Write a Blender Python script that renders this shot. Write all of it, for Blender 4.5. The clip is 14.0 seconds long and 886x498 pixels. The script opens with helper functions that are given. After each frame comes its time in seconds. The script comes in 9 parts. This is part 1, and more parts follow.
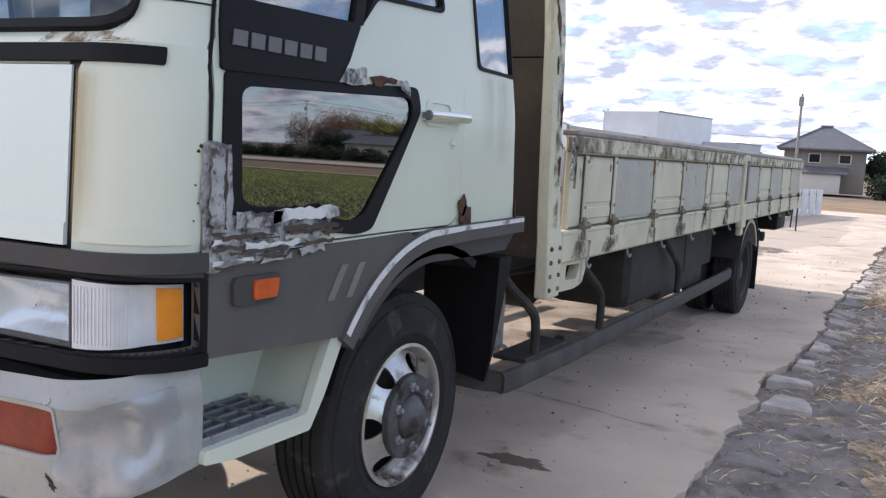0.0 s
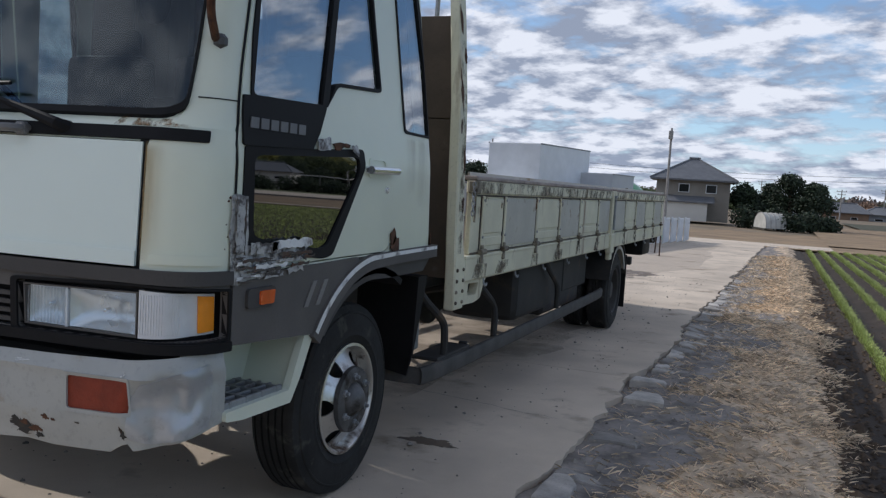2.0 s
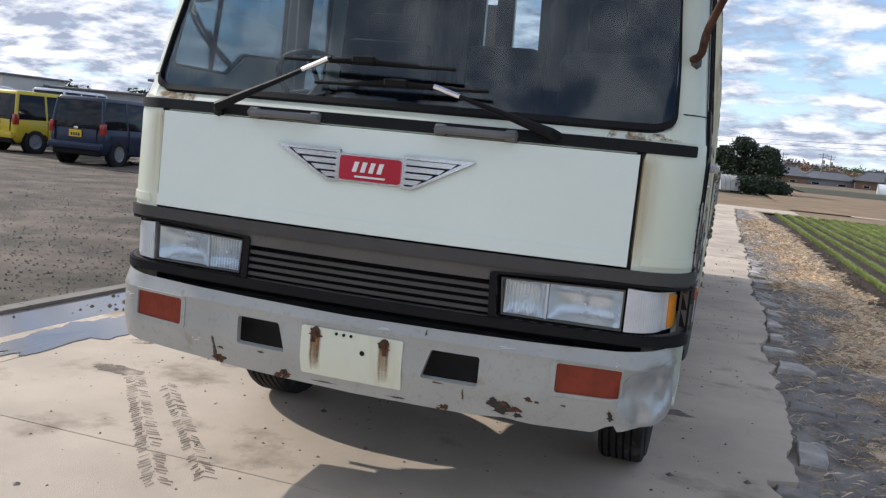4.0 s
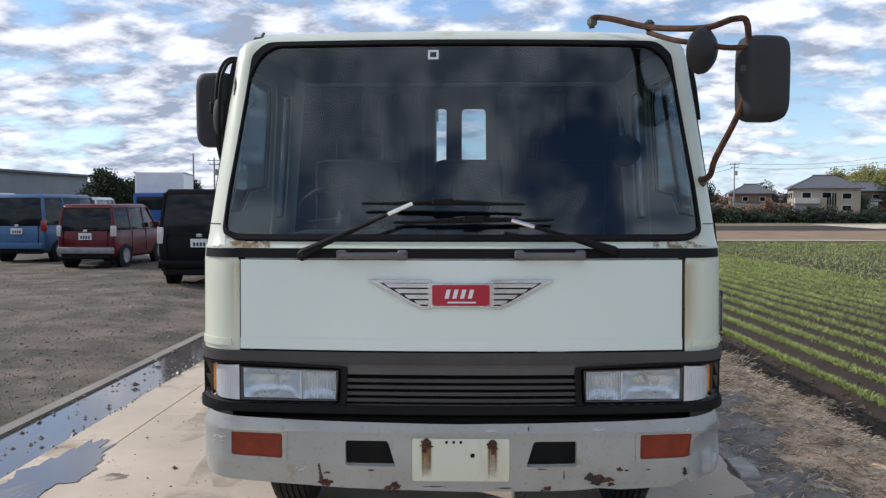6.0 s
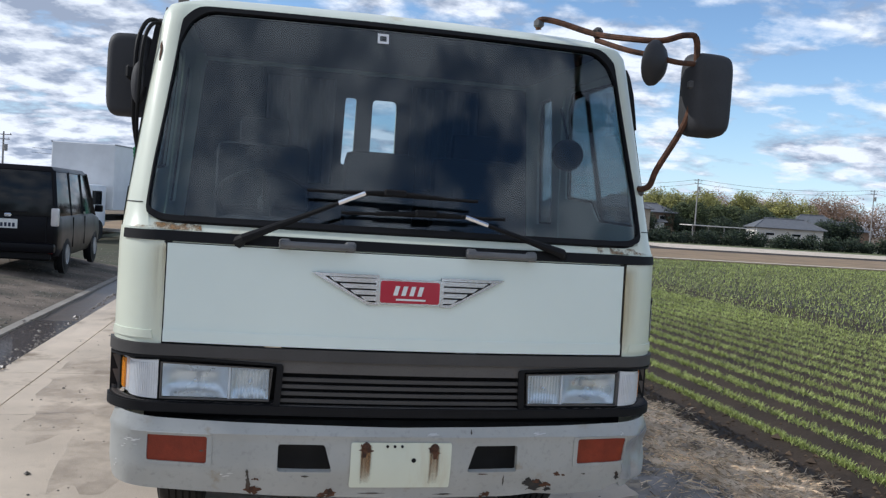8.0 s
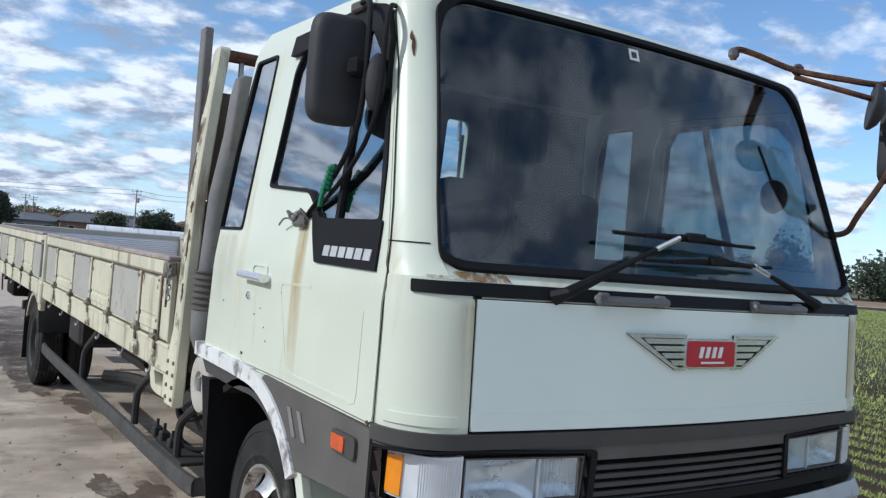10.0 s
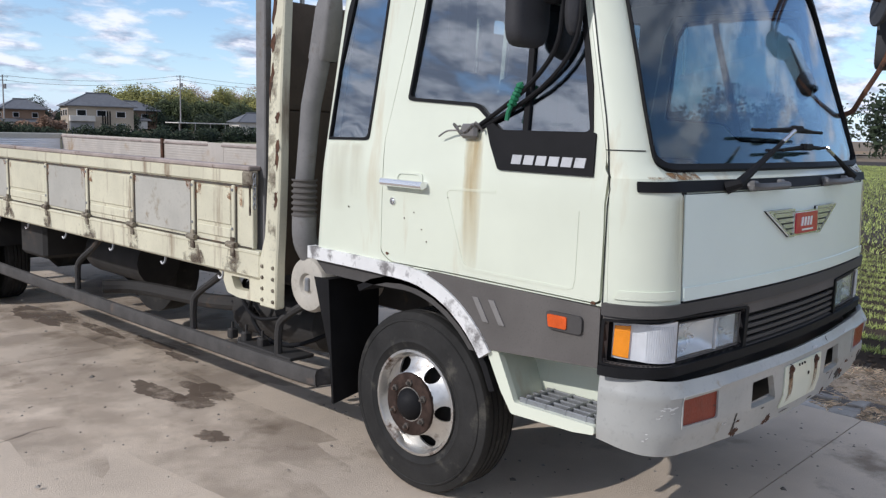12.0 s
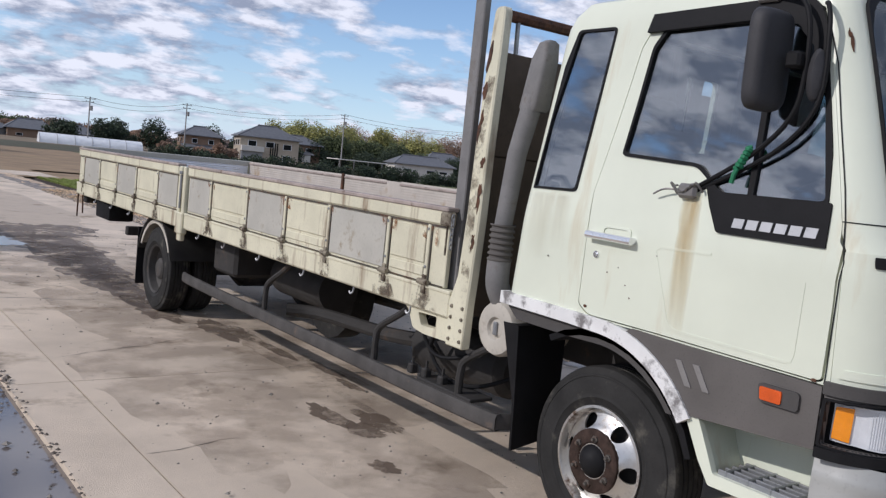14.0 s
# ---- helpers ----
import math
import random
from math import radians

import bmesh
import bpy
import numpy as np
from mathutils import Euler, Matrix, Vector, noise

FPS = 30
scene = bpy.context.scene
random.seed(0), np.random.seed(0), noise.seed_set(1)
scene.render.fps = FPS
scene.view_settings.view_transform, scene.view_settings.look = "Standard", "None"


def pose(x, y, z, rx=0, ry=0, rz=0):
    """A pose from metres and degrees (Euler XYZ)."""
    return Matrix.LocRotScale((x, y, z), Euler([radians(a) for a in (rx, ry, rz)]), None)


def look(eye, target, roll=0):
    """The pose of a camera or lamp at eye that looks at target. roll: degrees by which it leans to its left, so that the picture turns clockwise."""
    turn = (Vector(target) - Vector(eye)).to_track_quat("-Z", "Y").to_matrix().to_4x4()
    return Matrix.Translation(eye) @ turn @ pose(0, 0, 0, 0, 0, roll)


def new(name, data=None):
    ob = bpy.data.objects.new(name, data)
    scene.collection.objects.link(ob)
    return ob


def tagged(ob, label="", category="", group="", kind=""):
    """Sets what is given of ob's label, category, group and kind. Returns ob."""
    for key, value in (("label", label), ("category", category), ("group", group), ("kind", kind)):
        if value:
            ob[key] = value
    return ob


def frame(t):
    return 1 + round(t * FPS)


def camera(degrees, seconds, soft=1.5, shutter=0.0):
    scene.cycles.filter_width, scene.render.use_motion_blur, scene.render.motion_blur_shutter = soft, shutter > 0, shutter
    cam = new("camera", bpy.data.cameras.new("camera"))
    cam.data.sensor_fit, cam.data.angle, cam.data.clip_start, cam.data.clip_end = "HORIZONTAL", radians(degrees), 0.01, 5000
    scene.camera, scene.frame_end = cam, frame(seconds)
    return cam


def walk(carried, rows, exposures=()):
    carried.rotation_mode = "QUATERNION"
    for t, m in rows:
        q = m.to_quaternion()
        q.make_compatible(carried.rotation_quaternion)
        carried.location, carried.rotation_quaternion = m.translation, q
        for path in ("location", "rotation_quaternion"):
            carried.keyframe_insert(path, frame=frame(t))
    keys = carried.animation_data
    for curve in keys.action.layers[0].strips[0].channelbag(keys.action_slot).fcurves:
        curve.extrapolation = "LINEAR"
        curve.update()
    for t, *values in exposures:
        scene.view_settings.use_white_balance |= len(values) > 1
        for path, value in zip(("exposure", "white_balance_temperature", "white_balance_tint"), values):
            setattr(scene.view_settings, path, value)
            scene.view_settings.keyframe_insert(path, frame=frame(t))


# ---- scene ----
cam = camera(55.2, 14.0, 1.3)
PATH = [
    (0, (2.566, -1.197, 1.354), (1.592, 0.535, 1.125), 3.1),
    (0.5, (2.644, -1.442, 1.395), (1.686, 0.287, 1.094), 1.6),
    (1, (2.681, -1.744, 1.405), (1.895, 0.083, 1.186), 1.5),
    (1.5, (2.824, -1.915, 1.439), (2.152, -0.035, 1.326), 1.2),
    (2, (2.819, -2.091, 1.422), (2.078, -0.24, 1.27), 3.6),
    (2.5, (2.625, -2.338, 1.404), (1.925, -0.473, 1.226), 2.8),
    (3, (2.297, -2.642, 1.373), (1.722, -0.735, 1.198), 1.1),
    (3.5, (1.734, -2.811, 1.363), (1.063, -0.942, 1.131), 1.6),
    (3.7, (1.517, -2.862, 1.406), (0.845, -0.994, 1.156), 3.6),
    (5.8, (0.053, -3.649, 1.721), (-0.016, -1.655, 1.579), 1.8),
    (6, (-0.015, -3.661, 1.749), (-0.049, -1.665, 1.636), -0.0),
    (6.5, (-0.121, -3.8, 1.792), (-0.061, -1.806, 1.643), 1.7),
    (7, (-0.169, -3.889, 1.791), (-0.075, -1.892, 1.721), 4.2),
    (7.2, (-0.197, -3.88, 1.783), (-0.081, -1.888, 1.651), 3.9),
    (9.3, (-1.84, -2.335, 1.592), (-0.915, -0.561, 1.582), 2.96),
    (9.5, (-2.05, -2.227, 1.6), (-1.122, -0.456, 1.589), 1.67),
    (10, (-2.425, -2.016, 1.632), (-1.328, -0.344, 1.634), 4.81),
    (10.5, (-2.731, -1.734, 1.616), (-1.47, -0.185, 1.51), 3.66),
    (11, (-3.163, -1.676, 1.642), (-1.841, -0.19, 1.441), -0.12),
    (11.5, (-3.526, -1.499, 1.623), (-2.154, -0.062, 1.394), 0.7),
    (12, (-3.771, -1.446, 1.705), (-2.328, -0.09, 1.425), 1.62),
    (12.5, (-3.868, -1.465, 1.794), (-2.421, -0.089, 1.671), 1.72),
    (13, (-3.944, -1.47, 1.789), (-2.639, 0.043, 1.729), 2.77),
    (13.5, (-4.004, -1.452, 1.758), (-2.827, 0.163, 1.669), 4.94),
    (14, (-3.987, -1.284, 1.686), (-2.788, 0.305, 1.499), 5.95),
]
walk(cam, [(t, look(e, g, r)) for t, e, g, r in PATH],
     [(0, 0.76, 6570, 18), (0.5, 0.54, 6510, 18), (1.0, 0.5, 6590, 17), (1.5, -0.08, 6420, 15), (2.0, -0.22, 6210, 12), (2.5, -0.08, 6190, 11), (3.0, 0.12, 6270, 12), (3.5, 0.26, 6370, 13), (4.5, 0.14, 6420, 12),
      (6.0, 0.08, 6340, 12), (6.5, 0.08, 6340, 12), (7.0, 0.01, 6240, 11), (8.0, 0.03, 6090, 10), (9.5, 0.14, 5930, 7), (10.0, -0.03, 5870, 8), (10.5, -0.05, 5990, 11), (11.5, 0.02, 6140, 13), (12.5, -0.03, 6090, 14), (13.5, -0.12, 6110, 14), (14.0, -0.18, 6170, 16)])
from mathutils import geometry

# ---- sky and sun ----
SUN_WAY = Vector((1.5, -0.42, -1.0)).normalized()
sun_data = bpy.data.lights.new("sun", "SUN")
sun_data.energy, sun_data.angle, sun_data.color = 2.75, radians(0.55), (1.0, 0.95, 0.88)
sun = new("sun", sun_data)
sun.matrix_world = Matrix.Translation((-20, 6, 14)) @ SUN_WAY.to_track_quat("-Z", "Y").to_matrix().to_4x4()

world = bpy.data.worlds.new("sky")
scene.world = world
world.use_nodes = True
wn, wl = world.node_tree.nodes, world.node_tree.links
wn.clear()


def wnode(kind, **values):
    n = wn.new(kind)
    for k, v in values.items():
        n.inputs[k].default_value = v
    return n


sky = wn.new("ShaderNodeTexSky")
sky.sky_type, sky.sun_disc = "NISHITA", False
sky.sun_elevation = math.asin(-SUN_WAY.z)
sky.sun_rotation = math.atan2(-SUN_WAY.x, -SUN_WAY.y)
sky.air_density, sky.dust_density, sky.ozone_density = 1.0, 0.1, 4.0
coord = wn.new("ShaderNodeTexCoord")
split = wn.new("ShaderNodeSeparateXYZ")
wl.new(coord.outputs["Generated"], split.inputs[0])
up = wn.new("ShaderNodeMath")
up.operation = "MAXIMUM"
up.inputs[1].default_value = 0.0
wl.new(split.outputs["Z"], up.inputs[0])
lift = wn.new("ShaderNodeMath")
lift.operation = "ADD"
lift.inputs[1].default_value = 0.25
wl.new(up.outputs[0], lift.inputs[0])
px, py = wn.new("ShaderNodeMath"), wn.new("ShaderNodeMath")
for n, s in ((px, "X"), (py, "Y")):
    n.operation = "DIVIDE"
    wl.new(split.outputs[s], n.inputs[0])
    wl.new(lift.outputs[0], n.inputs[1])
plane = wn.new("ShaderNodeCombineXYZ")
wl.new(px.outputs[0], plane.inputs["X"])
wl.new(py.outputs[0], plane.inputs["Y"])
stretch = wn.new("ShaderNodeMapping")
stretch.inputs["Rotation"].default_value = (0, 0, radians(20))
stretch.inputs["Scale"].default_value = (1.0, 1.12, 1)
stretch.inputs["Location"].default_value = (0.35, 0.2, 0)
wl.new(plane.outputs[0], stretch.inputs[0])
cloud = wnode("ShaderNodeTexNoise", Scale=1.0, Detail=9.0, Roughness=0.6, Distortion=0.25)
wl.new(stretch.outputs[0], cloud.inputs["Vector"])
cover = wn.new("ShaderNodeValToRGB")
cover.color_ramp.elements[0].position, cover.color_ramp.elements[1].position = 0.445, 0.53
puff = wnode("ShaderNodeTexNoise", Scale=4.4, Detail=7.0, Roughness=0.56, Distortion=0.1)
wl.new(stretch.outputs[0], puff.inputs["Vector"])
blend = wn.new("ShaderNodeMath")
blend.operation = "MULTIPLY_ADD"
blend.inputs[1].default_value = 0.47
wl.new(puff.outputs["Fac"], blend.inputs[0])
most = wn.new("ShaderNodeMath")
most.operation = "MULTIPLY"
most.inputs[1].default_value = 0.55
wl.new(cloud.outputs["Fac"], most.inputs[0])
wl.new(most.outputs[0], blend.inputs[2])
clear = wn.new("ShaderNodeMath")
clear.operation = "MULTIPLY_ADD"
clear.inputs[1].default_value = -0.05
wl.new(split.outputs["X"], clear.inputs[0])
wl.new(blend.outputs[0], clear.inputs[2])
wl.new(clear.outputs[0], cover.inputs[0])
shade_noise = wnode("ShaderNodeTexNoise", Scale=7.5, Detail=6.0, Roughness=0.58)
wl.new(stretch.outputs[0], shade_noise.inputs["Vector"])
shade = wn.new("ShaderNodeValToRGB")
shade.color_ramp.elements[0].position, shade.color_ramp.elements[1].position = 0.45, 0.56
shade.color_ramp.elements[0].color = (2.5, 2.9, 3.7, 1)
shade.color_ramp.elements[1].color = (6.6, 6.85, 7.35, 1)
lump = wn.new("ShaderNodeMath")
lump.operation = "MULTIPLY_ADD"
lump.inputs[1].default_value = 0.5
half_shade = wn.new("ShaderNodeMath")
half_shade.operation = "MULTIPLY"
half_shade.inputs[1].default_value = 0.5
wl.new(shade_noise.outputs["Fac"], half_shade.inputs[0])
wl.new(puff.outputs["Fac"], lump.inputs[0])
wl.new(half_shade.outputs[0], lump.inputs[2])
wl.new(lump.outputs[0], shade.inputs[0])
mixed = wn.new("ShaderNodeMix")
mixed.data_type = "RGBA"
wl.new(cover.outputs["Color"], mixed.inputs["Factor"])
wl.new(sky.outputs[0], mixed.inputs[6])
wl.new(shade.outputs["Color"], mixed.inputs[7])
low = wn.new("ShaderNodeMath")
low.operation = "SUBTRACT"
low.inputs[0].default_value = 1.0
wl.new(up.outputs[0], low.inputs[1])
hazy = wn.new("ShaderNodeMath")
hazy.operation = "POWER"
hazy.inputs[1].default_value = 11.0
wl.new(low.outputs[0], hazy.inputs[0])
thin = wn.new("ShaderNodeMath")
thin.operation = "MULTIPLY"
thin.inputs[1].default_value = 0.6
wl.new(hazy.outputs[0], thin.inputs[0])
haze = wn.new("ShaderNodeMix")
haze.data_type = "RGBA"
haze.inputs[7].default_value = (4.4, 6.2, 8.4, 1)
wl.new(thin.outputs[0], haze.inputs["Factor"])
wl.new(sky.outputs[0], haze.inputs[6])
wl.new(haze.outputs[2], mixed.inputs[6])
bg = wnode("ShaderNodeBackground", Strength=0.142)
wl.new(mixed.outputs[2], bg.inputs["Color"])
wout = wn.new("ShaderNodeOutputWorld")
wl.new(bg.outputs[0], wout.inputs["Surface"])

# ---- materials ----


def mat(name, col, rough=0.6, metal=0.0, var=0.18, scale=6.0, fine=60.0, bump=0.15, dirt=None, dirt_at=0.62, dirt_scale=3.0,
        streak=False, coat=0.0, spec=0.5, bump_scale=None, island=0.0, per_object=0.0):
    """A weathered surface: base colour varied at two scales, optional dirt or rust patches, fine relief."""
    m = bpy.data.materials.new(name)
    m.use_nodes = True
    nt = m.node_tree
    N, L = nt.nodes, nt.links
    bs = N["Principled BSDF"]
    tc = N.new("ShaderNodeTexCoord")
    src = tc.outputs["Object"]

    def noise_node(s, detail=5.0, r=0.55, vec=None):
        n = N.new("ShaderNodeTexNoise")
        n.inputs["Scale"].default_value, n.inputs["Detail"].default_value, n.inputs["Roughness"].default_value = s, detail, r
        L.new(vec or src, n.inputs["Vector"])
        return n

    def mixer(a, b, fac, kind="MIX"):
        x = N.new("ShaderNodeMix")
        x.data_type, x.blend_type = "RGBA", kind
        for sock, v in ((x.inputs[6], a), (x.inputs[7], b), (x.inputs["Factor"], fac)):
            if hasattr(v, "is_linked"):
                L.new(v, sock)
            else:
                sock.default_value = v if not isinstance(v, tuple) else (*v[:3], 1)
        return x.outputs[2]

    def ramp(fac, lo, hi):
        r = N.new("ShaderNodeMapRange")
        r.inputs["From Min"].default_value, r.inputs["From Max"].default_value = lo, hi
        L.new(fac, r.inputs["Value"])
        return r.outputs["Result"]

    big, small = noise_node(scale), noise_node(fine, 4.0, 0.65)
    dark, light = tuple(c * (1 - var) for c in col), tuple(min(1, c * (1 + var)) for c in col)
    c = mixer(dark, light, ramp(big.outputs["Fac"], 0.3, 0.7))
    c = mixer(c, tuple(x * 0.75 for x in col), ramp(small.outputs["Fac"], 0.55, 0.8), "MIX") if var > 0.085 else c
    if per_object or island:
        info = N.new("ShaderNodeObjectInfo") if per_object else N.new("ShaderNodeNewGeometry")
        rnd = info.outputs["Random"] if per_object else info.outputs["Random Per Island"]
        k = per_object or island
        hsv = N.new("ShaderNodeHueSaturation")
        mr = N.new("ShaderNodeMapRange")
        mr.inputs["To Min"].default_value, mr.inputs["To Max"].default_value = 1 - k, 1 + k
        L.new(rnd, mr.inputs["Value"])
        L.new(mr.outputs["Result"], hsv.inputs["Value"])
        L.new(c, hsv.inputs["Color"])
        c = hsv.outputs["Color"]
    rough_out = None
    if dirt:
        vec = None
        if streak:
            mp = N.new("ShaderNodeMapping")
            mp.inputs["Scale"].default_value = (1, 1, 0.13)
            L.new(src, mp.inputs[0])
            vec = mp.outputs[0]
        dn = noise_node(dirt_scale, 7.0, 0.62, vec)
        mask = ramp(dn.outputs["Fac"], dirt_at, dirt_at + 0.13)
        c = mixer(c, dirt, mask)
        rr = N.new("ShaderNodeMapRange")
        rr.inputs["To Min"].default_value, rr.inputs["To Max"].default_value = rough, max(rough, 0.85)
        L.new(mask, rr.inputs["Value"])
        rough_out = rr.outputs["Result"]
    L.new(c, bs.inputs["Base Color"])
    bs.inputs["Roughness"].default_value = rough
    if rough_out is None:
        rr = N.new("ShaderNodeMapRange")
        rr.inputs["To Min"].default_value, rr.inputs["To Max"].default_value = max(0.02, rough - 0.1), min(1, rough + 0.1)
        L.new(big.outputs["Fac"], rr.inputs["Value"])
        rough_out = rr.outputs["Result"]
    L.new(rough_out, bs.inputs["Roughness"])
    bs.inputs["Metallic"].default_value = metal
    bs.inputs["Coat Weight"].default_value = coat
    bs.inputs["Coat Roughness"].default_value = 0.12
    bs.inputs["Specular IOR Level"].default_value = spec
    if bump:
        bp = N.new("ShaderNodeBump")
        bp.inputs["Strength"].default_value, bp.inputs["Distance"].default_value = bump, 0.01
        bn = noise_node(bump_scale, 6.0, 0.6) if bump_scale else small
        L.new(bn.outputs["Fac"], bp.inputs["Height"])
        L.new(bp.outputs[0], bs.inputs["Normal"])
    return m


def glass(name, tint, rough=0.02, alpha=0.5):
    """Thin tinted pane: part see-through, with a real mirror-like gloss."""
    m = bpy.data.materials.new(name)
    m.use_nodes = True
    N, L = m.node_tree.nodes, m.node_tree.links
    N.clear()
    tr, gl, mx = N.new("ShaderNodeBsdfTransparent"), N.new("ShaderNodeBsdfGlossy"), N.new("ShaderNodeMixShader")
    tr.inputs["Color"].default_value = (*tint, 1)
    gl.inputs["Roughness"].default_value = rough
    gl.inputs["Color"].default_value = (0.95, 0.97, 1, 1)
    fr = N.new("ShaderNodeLayerWeight")
    fr.inputs["Blend"].default_value = 0.5
    steep = N.new("ShaderNodeMath")
    steep.operation = "POWER"
    steep.inputs[1].default_value = 4.0
    L.new(fr.outputs["Facing"], steep.inputs[0])
    k = N.new("ShaderNodeMath")
    k.operation = "MULTIPLY_ADD"
    k.inputs[1].default_value, k.inputs[2].default_value = 0.8, alpha
    k.use_clamp = True
    L.new(steep.outputs[0], k.inputs[0])
    L.new(k.outputs[0], mx.inputs[0])
    L.new(tr.outputs[0], mx.inputs[1])
    L.new(gl.outputs[0], mx.inputs[2])
    out = N.new("ShaderNodeOutputMaterial")
    L.new(mx.outputs[0], out.inputs["Surface"])
    return m


